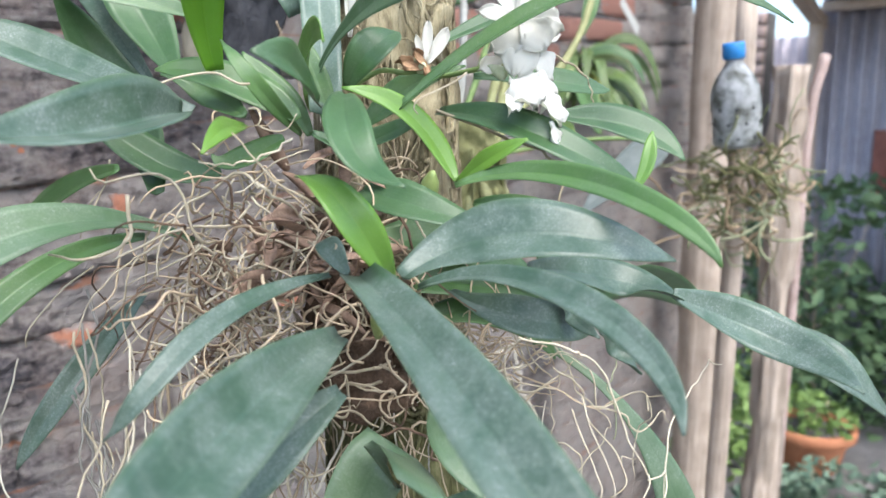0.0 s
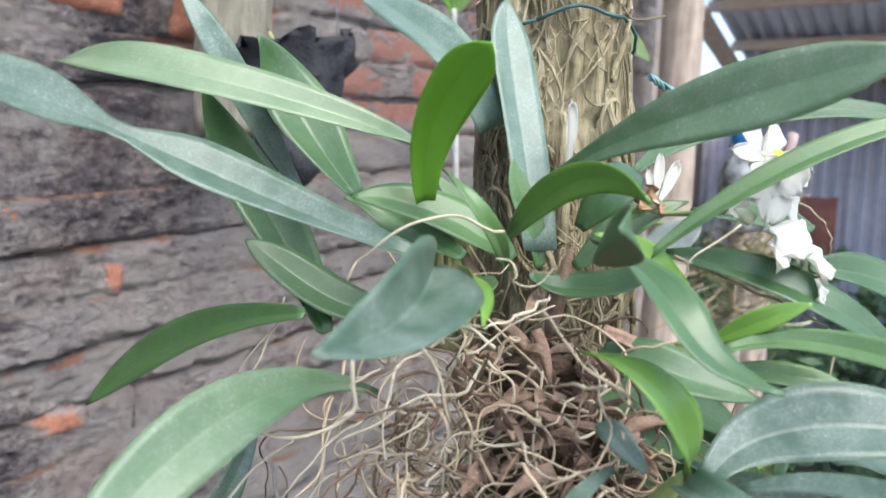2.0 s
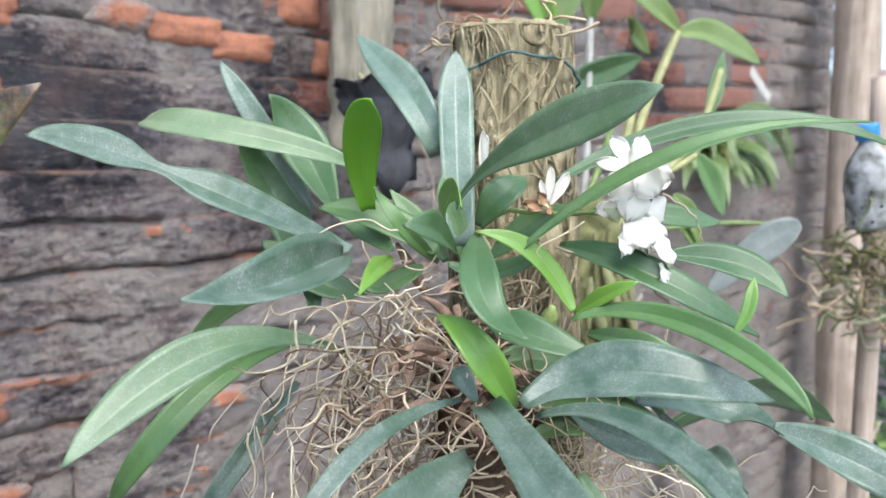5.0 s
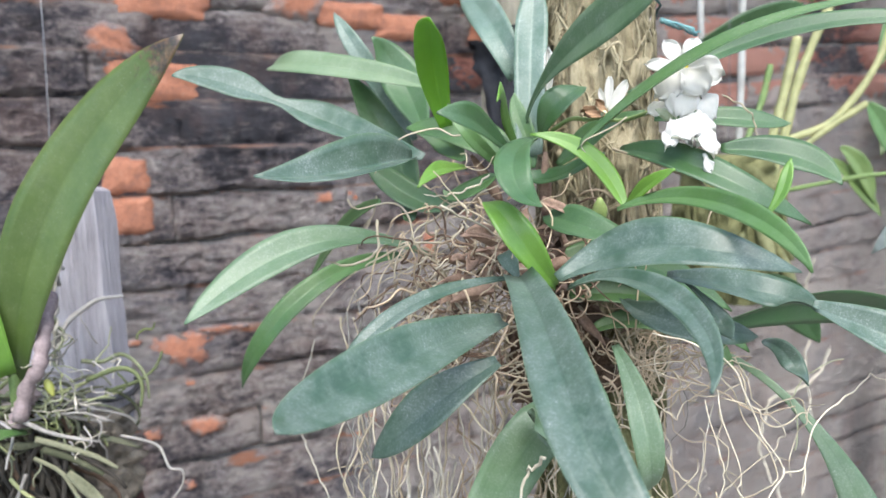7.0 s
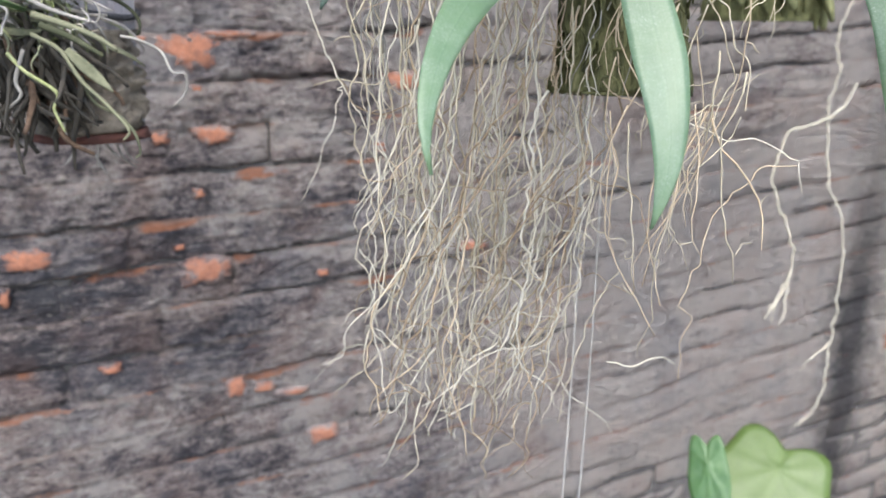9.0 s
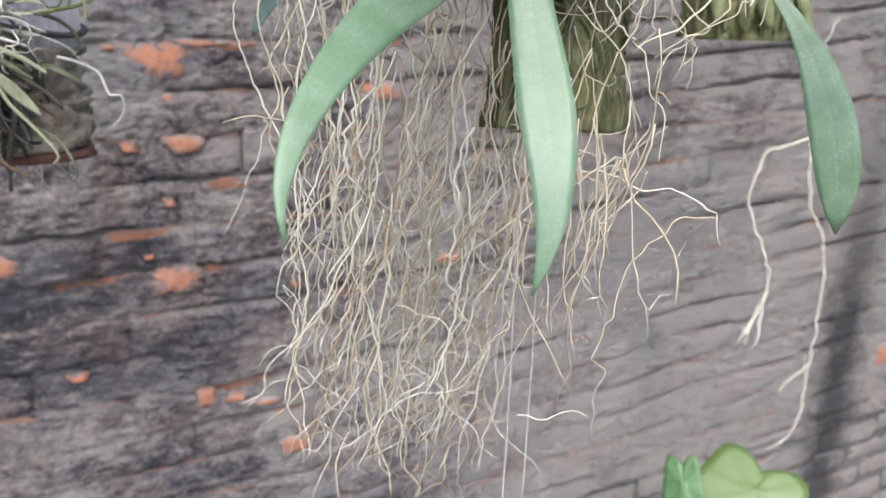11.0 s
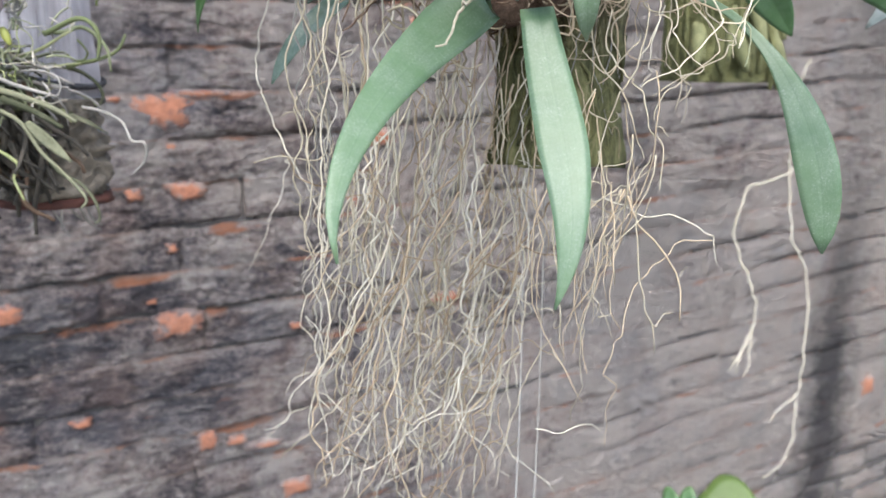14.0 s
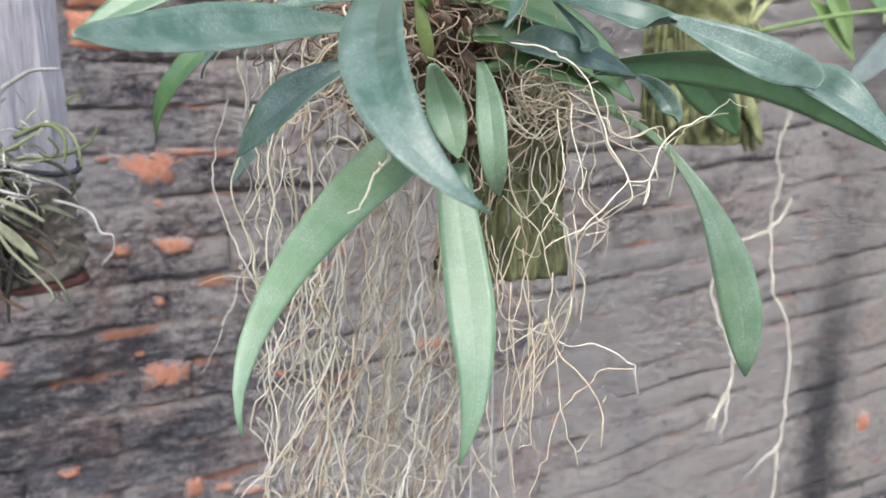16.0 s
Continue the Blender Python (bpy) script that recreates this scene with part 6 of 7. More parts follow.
for i in range(40):
    # fine curled rootlets that stand off the bundle
    c = np.array((0.150, 0.758, 1.680)) + np.array((rng.gauss(0, 0.022), rng.gauss(0, 0.008), rng.gauss(0, 0.022)))
    root(cattleya, wander(rng, c, (rng.gauss(0.5, 0.7), rng.gauss(-0.3, 0.4), rng.gauss(0, 0.6)), rng.uniform(0.02, 0.045), 14, 0.26, (0, 0, -0.05)), rng.uniform(0.0005, 0.0010), rng.choice((ROOT_GREEN, ROOT_GREY, ROOT_PALE, ROOT_MOSS)), 5)
for pts, r, mat in (
        ([(0.150, 0.806, 1.712), (0.158, 0.808, 1.724), (0.168, 0.810, 1.731), (0.180, 0.810, 1.738), (0.199, 0.812, 1.739)], 0.0022, ROOT_GREY),
        ([(0.165, 0.800, 1.693), (0.178, 0.787, 1.693), (0.191, 0.788, 1.697), (0.201, 0.783, 1.691), (0.207, 0.770, 1.680), (0.208, 0.768, 1.664)], 0.0017, ROOT_GREEN),
        ([(0.186, 0.771, 1.638), (0.198, 0.764, 1.635), (0.212, 0.762, 1.627), (0.217, 0.751, 1.613), (0.225, 0.743, 1.612), (0.225, 0.747, 1.599), (0.216, 0.748, 1.588)], 0.0012, ROOT_GREY),
        ([(0.143, 0.789, 1.624), (0.154, 0.780, 1.610), (0.164, 0.777, 1.590), (0.178, 0.763, 1.582), (0.187, 0.752, 1.570), (0.190, 0.754, 1.555), (0.186, 0.753, 1.551)], 0.0015, ROOT_DULL),
        ([(0.139, 0.788, 1.589), (0.142, 0.783, 1.580), (0.141, 0.775, 1.570), (0.145, 0.775, 1.559)], 0.0016, ROOT_GREY),
        ([(0.141, 0.787, 1.605), (0.143, 0.789, 1.597), (0.146, 0.780, 1.594)], 0.0016, ROOT_GREY),
):
    root(cattleya, smooth_line(pts, 24), r, mat, 6)

for i in range(6):
    line = wander(rng, (0.15 + 0.007 * i, 0.84, 1.558), (0, 0, -1), rng.uniform(0.02, 0.04), 8, 0.08)
    root(cattleya, line, 0.0011, ROOT_GREY, 5)
# ---- black plastic pot hung before the wall ----
pot = thing("black_hanging_pot", (0.625, 0.878, 1.921), "crumpled black plastic pot hung before the brick wall", "plant pot")
verts, faces = lathe([(0.0, -0.060), (0.022, -0.060), (0.032, -0.052), (0.036, -0.040), (0.033, -0.03), (0.031, -0.015), (0.036, 0.0), (0.040, 0.012), (0.041, 0.026), (0.046, 0.036), (0.050, 0.041), (0.051, 0.046), (0.046, 0.043), (0.040, 0.028)], 48)
verts = [(x * (1 + 0.42 * noise.noise((x * 55, y * 55, z * 50)) + 0.15 * noise.noise((x * 140, y * 140, z * 120))), y * (1 + 0.42 * noise.noise((y * 55, x * 55, z * 50 + 5)) + 0.15 * noise.noise((y * 140, x * 140, z * 120))), z + 0.024 * noise.noise((x * 34, y * 34, 3)) + 0.006 * noise.noise((x * 90, y * 90, z * 60))) for x, y, z in verts]
part("shell", mesh("shell", verts, faces, PLASTIC_BLACK), pot)
v, fc = lathe([(0.0, 0.022), (0.02, 0.024), (0.040, 0.020)], 24)
part("potting_bark", mesh("potting_bark", v, fc, FIBRE), pot)
hang_wire(pot, 0.625, 0.923, 1.951)
hang_wire(pot, 0.625, 0.833, 1.951)
pot_plant = thing("potted_orchid", (0.625, 0.878, 1.941), "small orchid with tan stalks in a black hanging pot", "orchid")
for k in range(3):
    a = rng.uniform(0, 6.3)
    b0 = (0.625 + 0.012 * math.cos(a), 0.878 + 0.012 * math.sin(a), 1.941)
    bulb(pot_plant, b0, (b0[0] + 0.02 * math.cos(a), b0[1] + 0.02 * math.sin(a), 1.965 + 0.02 * rng.random()), 0.005, CANE if k % 2 else PETAL_DRY)
line = smooth_line([(0.64, 0.848, 1.926), (0.648, 0.833, 1.876), (0.652, 0.83, 1.826), (0.645, 0.828, 1.796)], 16)
root(pot_plant, crinkled(list(line[::5])), 0.0006, ROOT_TAN, 5)

# ---- grey hanging log close to the wall ----
stick = thing("grey_hanging_log", (0.775, 1.12, 2.1), "bare grey log hung on a wire close to the brick wall", "log")
v, fc = log_piece((0.775, 1.12, 1.90), (0.775, 1.12, 2.40), 0.044, 0.041, 12, 0.006, 30, 44)
part("log", mesh("log", local(stick, v), fc, POST_GREY), stick)
v, fc = tube(smooth_line([(0.775, 1.12, 2.38), (0.775, 1.05, 2.55), (0.775, 0.90, 2.71)], 8), 0.001, 5)
part("hanging_wire", mesh("hanging_wire", local(stick, v), fc, STEEL), stick)

# ---- the cane orchid on its mossy stump ----
cane_mount = thing("mossy_stump", (0.95, 0.88, 1.74), "yellow-green mossy stump hung as an orchid mount", "stump")
v, fc = log_piece((0.95, 0.88, 1.652), (0.95, 0.88, 1.84), 0.066, 0.058, 17, 0.010)
part("stump", mesh("stump", local(cane_mount, v), fc, MOSSY), cane_mount)
hang_wire(cane_mount, 0.95, 0.88, 1.84)
rng = random.Random(41)
for i in range(46):
    w = rng.uniform(0, 2 * math.pi)
    line = []
    for k in range(10):
        s = k / 9
        line.append(np.array((0.95, 0.88, 1.80 - 0.15 * s * rng.uniform(0.9, 1.0))) + (0.066 + 0.004 * math.sin(5 * s + i)) * np.array((math.cos(w + 0.15 * s), math.sin(w + 0.15 * s), 0)))
    v, fc = tube(line, rng.uniform(0.001, 0.003), 6)
    part("moss_strand", mesh("moss_strand", local(cane_mount, v), fc, MOSSY), cane_mount)
for i in range(16):
    # flattened old growths that hang over the foot of the stump
    w = rng.uniform(3.0, 5.6)
    p = np.array((0.95 + 0.064 * math.cos(w), 0.88 + 0.064 * math.sin(w), rng.uniform(1.70, 1.76)))
    q = p + np.array((0.012 * math.cos(w) + rng.gauss(0, 0.008), 0.012 * math.sin(w) + rng.gauss(0, 0.008), -rng.uniform(0.045, 0.07)))
    bulb(cane_mount, tuple(p), tuple(q), rng.uniform(0.006, 0.011), rng.choice((MOSSY, OLD_BULB, OLD_BULB)))
cane = thing("cane_orchid", (0.98, 0.86, 1.84), "orchid with jointed yellow-green canes and olive leaves", "orchid")


def stalk(points, r, mat, label=""):
    c = smooth_line(points, 30)
    rad = 0.82 * r * (1 + 0.22 * np.abs(np.sin(np.linspace(0, 4 * math.pi, 30))))
    v, fc = tube(c, rad, 10)
    part("cane", mesh("cane", local(cane, v), fc, mat), cane, label)


stalk([(0.985, 0.85, 1.78), (1.012, 0.842, 1.867), (1.036, 0.836, 1.947), (1.091, 0.818, 2.07)], 0.0062, CANE)
stalk([(0.975, 0.86, 1.78), (1.005, 0.85, 1.88), (1.022, 0.846, 1.94), (1.035, 0.843, 1.99)], 0.0066, CANE)
stalk([(0.96, 0.87, 1.80), (1.0, 0.845, 1.85), (1.065, 0.813, 1.88), (1.115, 0.79, 1.945), (1.145, 0.781, 2.02)], 0.0052, CANE)
stalk([(1.0, 0.85, 1.80), (1.04, 0.825, 1.855), (1.104, 0.792, 1.901)], 0.005, CANE)
stalk([(0.935, 0.895, 1.80), (0.928, 0.90, 1.92), (0.932, 0.911, 2.061)], 0.0044, CANE_WHITE, "pale papery old cane")
stalk([(0.965, 0.88, 1.80), (0.969, 0.876, 1.92), (0.981, 0.884, 2.082)], 0.0052, CANE_WHITE, "pale papery old cane")
stalk([(0.95, 0.87, 1.82), (0.985, 0.86, 1.90), (1.0, 0.855, 1.955)], 0.0045, STEM)
NC = (-0.6, -0.75, 0.35)
blade(cane, (1.091, 0.818, 2.07), (1.06, 0.83, 2.10), (1.03, 0.85, 2.125), (1.0, 0.865, 2.13), 0.035, NC, LEAF_OLIVE)
blade(cane, (1.091, 0.818, 2.065), (1.13, 0.80, 2.08), (1.17, 0.78, 2.06), (1.21, 0.755, 2.03), 0.042, NC, LEAF_OLIVE)
blade(cane, (0.932, 0.911, 2.055), (0.915, 0.915, 2.09), (0.90, 0.92, 2.12), (0.89, 0.925, 2.16), 0.040, NC, LEAF_NEW)
blade(cane, (0.932, 0.911, 2.055), (0.94, 0.90, 2.09), (0.955, 0.89, 2.12), (0.965, 0.88, 2.15), 0.036, NC, LEAF_OLIVE)
blade(cane, (0.981, 0.884, 2.08), (0.975, 0.88, 2.11), (0.965, 0.875, 2.14), (0.955, 0.87, 2.17), 0.040, NC, LEAF_OLIVE)
blade(cane, (0.925, 0.905, 1.985), (0.97, 0.885, 2.00), (1.01, 0.86, 2.02), (1.045, 0.842, 2.033), 0.042, (-0.3, -0.85, -0.2), LEAF_DEEP)
blade(cane, (1.040, 0.860, 2.085), (1.062, 0.888, 2.080), (1.082, 0.876, 2.068), (1.097, 0.866, 2.044), 0.032, NC, LEAF_OLIVE)
blade(cane, (1.121, 0.788, 1.95), (1.135, 0.785, 1.98), (1.142, 0.782, 2.01), (1.147, 0.78, 2.045), 0.022, NC, LEAF_GREEN)
blade(cane, (1.104, 0.792, 1.90), (1.118, 0.785, 1.885), (1.13, 0.775, 1.85), (1.138, 0.765, 1.815), 0.032, NC, LEAF_GREEN)
blade(cane, (1.07, 0.805, 1.845), (1.085, 0.795, 1.835), (1.098, 0.785, 1.81), (1.104, 0.78, 1.772), 0.024, NC, LEAF_OLIVE)
blade(cane, (1.06, 0.81, 1.83), (1.08, 0.80, 1.815), (1.10, 0.79, 1.785), (1.112, 0.775, 1.755), 0.020, NC, LEAF_OLIVE)
for pts, r in (
        ([(1.187, 0.928, 1.681), (1.159, 0.921, 1.622), (1.160, 0.909, 1.584), (1.149, 0.911, 1.540), (1.140, 0.903, 1.502), (1.133, 0.882, 1.433), (1.150, 0.863, 1.366), (1.142, 0.846, 1.279), (1.117, 0.830, 1.195), (1.098, 0.821, 1.112), (1.065, 0.833, 1.072)], 0.0017),
        ([(1.121, 0.833, 1.199), (1.098, 0.839, 1.177), (1.079, 0.844, 1.158)], 0.0011),
        ([(1.077, 0.821, 1.576), (1.052, 0.821, 1.540), (1.031, 0.827, 1.529), (1.001, 0.839, 1.520), (0.983, 0.843, 1.507), (0.966, 0.839, 1.469), (0.963, 0.828, 1.431), (0.976, 0.804, 1.376), (0.966, 0.795, 1.335), (0.948, 0.793, 1.303), (0.930, 0.795, 1.282)], 0.0018),
        ([(0.969, 0.796, 1.342), (0.958, 0.789, 1.307), (0.946, 0.784, 1.274)], 0.0012),
        ([(0.956, 0.794, 1.317), (0.943, 0.795, 1.303), (0.936, 0.797, 1.300)], 0.0012),
        ([(0.966, 0.795, 1.335), (0.952, 0.794, 1.314), (0.938, 0.789, 1.278)], 0.0012),
):
    root(cane, crinkled(pts, amount=0.0012), r, ROOT_PALE, 7)

stalk([(0.99, 0.84, 1.79), (1.05, 0.74, 1.81), (1.095, 0.645, 1.812)], 0.003, STEM)
blade(cane, (1.095, 0.640, 1.812), (1.09, 0.655, 1.805), (1.06, 0.69, 1.775), (1.03, 0.733, 1.715), 0.045, (-0.7, -0.5, 0.5), LEAF_PALE, "broad pale grey-green leaf")

# ---- bottle on the mossy slim post ----
slim = thing("slim_post", (1.40, 0.66, GROUND), "slim crooked wooden post wrapped with moss", "post")
v, fc = tube(smooth_line([(1.40, 0.66, GROUND - 0.05), (1.405, 0.665, 1.0), (1.395, 0.655, 1.6), (1.41, 0.66, 2.02)], 26), 0.016, 12)
part("pole", mesh("pole", local(slim, v), fc, POST_WOOD), slim)
rng = random.Random(51)
for i in range(150):
    w = rng.uniform(0, 6.28)
    c = (1.35 + 0.05 * math.cos(w), 0.64 + 0.05 * math.sin(w), rng.uniform(1.66, 1.795))
    line = wander(rng, c, (rng.gauss(0, 1), rng.gauss(0, 1), rng.gauss(-0.2, 0.6)), rng.uniform(0.05, 0.12), 10, 0.3, (0.0, 0, -0.05))
    v, fc = tube(line, rng.uniform(0.001, 0.0024), 5)
    part("moss_strand", mesh("moss_strand", local(slim, v), fc, rng.choice((MOSSY, ROOT_TAN, ROOT_GREEN))), slim)
bottle = thing("plastic_bottle", (1.327, 0.635, 1.797), "cloudy plastic bottle with punched holes and a blue cap on moss", "bottle")
bottle.scale = (0.88, 0.88, 0.88)
bottle.rotation_euler = (radians(-3), radians(-9), 0)
prof = [(0.0, 0.0), (0.030, 0.001), (0.038, 0.006), (0.040, 0.014), (0.0385, 0.022), (0.040, 0.03), (0.0385, 0.038), (0.040, 0.046), (0.0385, 0.054), (0.040, 0.062),
        (0.040, 0.085), (0.037, 0.10), (0.030, 0.116), (0.020, 0.130), (0.0145, 0.138), (0.0135, 0.148)]
v, fc = lathe(prof, 32)
part("body", mesh("body", v, fc, CLEAR), bottle, "cloudy ribbed plastic body")
v, fc = lathe([(0.0, 0.171), (0.0165, 0.171), (0.018, 0.168), (0.018, 0.146), (0.0165, 0.145)], 24)
hole = joined([tube([(0, 0, 0), (0, -0.0012, 0)], 0.0026, 10)])
hole_me = mesh("hole", hole[0], hole[1], PLASTIC_BLACK)
for k in range(3):
    for a in range(9):
        w = 2 * math.pi * (a + 0.5 * (k % 2)) / 9
        ob = part("hole", hole_me, bottle)
        ob.location = (0.0398 * math.cos(w), 0.0398 * math.sin(w), 0.018 + 0.024 * k)
        ob.rotation_euler = (0, 0, w + math.pi / 2)
part("cap", mesh("cap", v, fc, CAP_BLUE), bottle, "blue screw cap")

# ---- a rotten post behind the bottle ----
rotten = thing("weathered_post", (1.99, 0.745, GROUND), "rotten grey-brown wooden post with a broken top", "post")
v, fc = log_piece((1.99, 0.745, GROUND - 0.05), (1.985, 0.742, 1.955), 0.040, 0.036, 31, 0.012, 26, 60, 0.012)
part("trunk", mesh("trunk", local(rotten, v), fc, POST_WOOD), rotten)
v, fc = tube(smooth_line([(2.04, 0.735, GROUND - 0.03), (2.035, 0.72, 1.2), (2.03, 0.71, 1.80), (2.05, 0.69, 1.98)], 20), 0.012, 10)
stake = thing("garden_stake", (2.04, 0.735, GROUND), "thin pinkish wooden stake beside a rotten post", "stake")
part("pole", mesh("pole", local(stake, v), fc, STAKE), stake)

# ---- thick post at the wall's end ----
big = thing("wooden_post", (2.40, 1.06, GROUND), "thick pale wooden post at the end of the brick wall", "post")
v, fc = log_piece((2.40, 1.06, GROUND - 0.05), (2.42, 1.07, 2.9), 0.062, 0.058, 23, 0.006, 28, 40)
part("trunk", mesh("trunk", local(big, v), fc, POST_WOOD), big)

# ---- plants along the wall's far end ----
brom = thing("wall_bromeliad", (1.86, 1.10, 1.94), "clump of yellow-green strap leaves fixed to the wall", "plant")
rng = random.Random(61)
for i in range(30):
    a, l = rng.uniform(-2.9, -0.2), rng.uniform(0.12, 0.24)
    d = np.array((math.cos(a), 0.8 * math.sin(a), 0.0))
    b0 = np.array((1.86 + rng.uniform(-0.05, 0.05), 1.197, 1.92 + rng.uniform(-0.06, 0.06)))
    rise = rng.uniform(0.1, 1.0)
    blade(brom, tuple(b0), tuple(b0 + d * l * 0.35 + (0, 0, l * 0.5 * rise)), tuple(b0 + d * l * 0.8 + (0, 0, l * 0.5 * rise)), tuple(b0 + d * l + (0, 0, -l * 0.3)), 0.030, (-0.5, -0.6, 0.5), LEAF_YELLOW if i == 7 else rng.choice((LEAF_OLIVE, LEAF_GREEN, LEAF_OLIVE, LEAF_LIME)))

tag = thing("plant_label", (1.99, 1.13, 2.09), "small white plastic plant label among wall plants", "plant label")
v, fc = box(-0.012, 0.012, -0.001, 0.001, -0.06, 0.06)
v = [Matrix.Rotation(radians(-58), 3, "Y") @ Vector(q) for q in v]
part("strip", mesh("strip", v, fc, PETAL, False), tag)


def heart_leaf(plant, base, tip, width, normal, mat, label=""):
    """A heart-shaped leaf with sunken main veins."""
    b0, t0 = np.array(base), np.array(tip)
    ax = t0 - b0
    ln = np.linalg.norm(ax)
    ax = ax / ln
    nn = np.array(normal, float)
    nn = unit(nn - ax * (nn @ ax))
    sd = np.cross(ax, nn)
    verts, faces, uvs, rings, sides = [b0 + nn * 0.004], [], [(0.5, 0.3)], 6, 44
    for r in range(1, rings + 1):
        f = r / rings
        for k in range(sides):
            a = 2 * math.pi * k / sides
            # outline in polar form: lobes behind the stalk, a point in front
            rr = (0.62 + 0.38 * math.cos(a)) ** 0.8 + 0.28 * math.exp(-((abs(a - math.pi) - 0.75) / 0.5) ** 2)
            vein = -0.004 * abs(math.sin(a * 4.5)) * f * (1 - 0.5 * f)
            p = b0 + ax * math.cos(a) * rr * f * ln + sd * math.sin(a) * rr * f * width * 0.85 + nn * (vein - 0.03 * f * f * ln)
            verts.append(p)
            uvs.append((0.5 + 0.45 * math.sin(a) * f, 0.3 + 0.6 * f * math.cos(a)))
    for k in range(sides):
        faces.append((0, 1 + k, 1 + (k + 1) % sides))
    for r in range(rings - 1):
        for k in range(sides):
            k2 = (k + 1) % sides
            faces.append((1 + r * sides + k, 1 + (r + 1) * sides + k, 1 + (r + 1) * sides + k2, 1 + r * sides + k2))
    ob = part("leaf", mesh("leaf", local(plant, verts), faces, mat, True, uvs), plant, label)
    sol = ob.modifiers.new("thickness", "SOLIDIFY")
    sol.thickness = 0.001
    return ob


arum = thing("heart_leaf_plant", (1.04, 0.86, GROUND), "plant with yellow-green heart-shaped leaves on long stalks", "plant")
heart_leaf(arum, (1.068, 0.85, 0.990), (0.985, 0.818, 0.922), 0.135, (-0.55, -0.55, 0.75), LEAF_LIME, "lime heart-shaped leaf with pale veins")
heart_leaf(arum, (0.975, 0.90, 0.995), (0.955, 0.86, 0.92), 0.05, (-0.7, -0.4, 0.5), LEAF_GREEN)
for bx, by, bz in ((1.068, 0.85, 0.990), (0.975, 0.90, 0.995)):
    v, fc = tube(smooth_line([(1.04, 0.88, GROUND - 0.02), (1.04, 0.90, 0.75), (bx, by, bz)], 18), 0.005, 7)
    part("leaf_stalk", mesh("leaf_stalk", local(arum, v), fc, STEM), arum)


# ---- the yard beyond ----
def shrub(name, place, size, n, mat, leaf_len, label, seed):
    """A crown of many small folded leaves on thin limbs."""
    w = random.Random(seed)
    o = thing(name, place, label, "shrub")
    pieces = []
    for _ in range(9):
        end = (w.gauss(0, size[0] * 0.4), w.gauss(0, size[1] * 0.4), size[2] * w.uniform(0.5, 1.0))
        pieces.append(tube(smooth_line([(0, 0, -0.03), (end[0] * 0.3, end[1] * 0.3, end[2] * 0.5), end], 8), [0.010 * (1 - 0.1 * k) for k in range(8)], 6))
    v, fc = joined(pieces)
    part("limbs", mesh("limbs", v, fc, TIMBER), o)
    verts, faces = [], []
    for _ in range(n):
        while True:
            q = np.array((w.uniform(-1, 1), w.uniform(-1, 1), w.uniform(0.0, 1)))
            if noise.noise(Vector(q * 2.1 + seed)) > -0.12 and q[0] ** 2 + q[1] ** 2 + (q[2] - 0.4) ** 2 < 1.1:
                break
        c = q * np.array(size)
        d = unit(np.array((w.gauss(0, 1), w.gauss(0, 1), w.gauss(0.1, 0.6))))
        sd = unit(np.cross(d, (w.gauss(0, 1), w.gauss(0, 1), 1))) * leaf_len * 0.28
        nn = np.cross(d, sd) * 0.5
        l = leaf_len * w.uniform(0.6, 1.3)
        k = len(verts)
        verts += [c, c + d * l * 0.5 + sd + nn, c + d * l * 0.5, c + d * l * 0.5 - sd + nn, c + d * l]
        faces += [(k, k + 2, k + 1), (k, k + 3, k + 2), (k + 1, k + 2, k + 4), (k + 2, k + 3, k + 4)]
    tagged(part("crown", mesh("crown", verts, faces, mat), o), kind="stuff")
    return o


shrub("shrub", (4.3, 1.15, GROUND), (0.55, 0.45, 1.15), 1500, FOLIAGE, 0.09, "dark green leafy shrub against a metal fence", 3)
shrub("shrub", (4.4, 0.2, GROUND), (0.5, 0.6, 1.0), 1500, FOLIAGE, 0.10, "leafy green shrub against a metal fence", 4)
shrub("shrub", (3.3, 1.35, GROUND), (0.30, 0.25, 0.5), 700, FOLIAGE_LIGHT, 0.06, "low bright green bush with small leaves", 5)
shrub("shrub", (2.9, 0.75, GROUND), (0.45, 0.35, 0.16), 900, FOLIAGE_GREY, 0.06, "low grey-green ground plant", 6)
shrub("shrub", (4.6, -0.8, GROUND), (0.5, 0.6, 1.1), 1200, FOLIAGE, 0.10, "leafy green shrub against a metal fence", 7)

rust = thing("rusty_panel", (5.268, 1.02, 1.58), "rust-red sheet metal patch fixed to the fence", "sheet metal")
v, fc = [], []
for i in range(13):
    for k in (0, 1):
        for d in (0, 0.004):
            v.append((-d + 0.004 * math.sin(i * 1.1), -0.11 + 0.22 * i / 12, -0.21 + 0.42 * k + 0.012 * noise.noise((i * 0.4, k, 0))))
for i in range(12):
    a = i * 4
    fc += [(a, a + 4, a + 6, a + 2), (a + 1, a + 3, a + 7, a + 5), (a, a + 1, a + 5, a + 4), (a + 2, a + 6, a + 7, a + 3)]
part("panel", mesh("panel", v, fc, RUST), rust)
clay = thing("terracotta_pot", (3.55, 0.98, GROUND), "orange terracotta pot on the ground with a small plant", "plant pot")
v, fc = lathe([(0.0, 0.0), (0.115, 0.0), (0.12, 0.005), (0.150, 0.13), (0.152, 0.135), (0.175, 0.14), (0.18, 0.145), (0.182, 0.18), (0.178, 0.186), (0.160, 0.186), (0.155, 0.15)], 40)
part("shell", mesh("shell", v, fc, TERRACOTTA), clay)
v, fc = lathe([(0.0, 0.155), (0.1, 0.158), (0.157, 0.152)], 30)
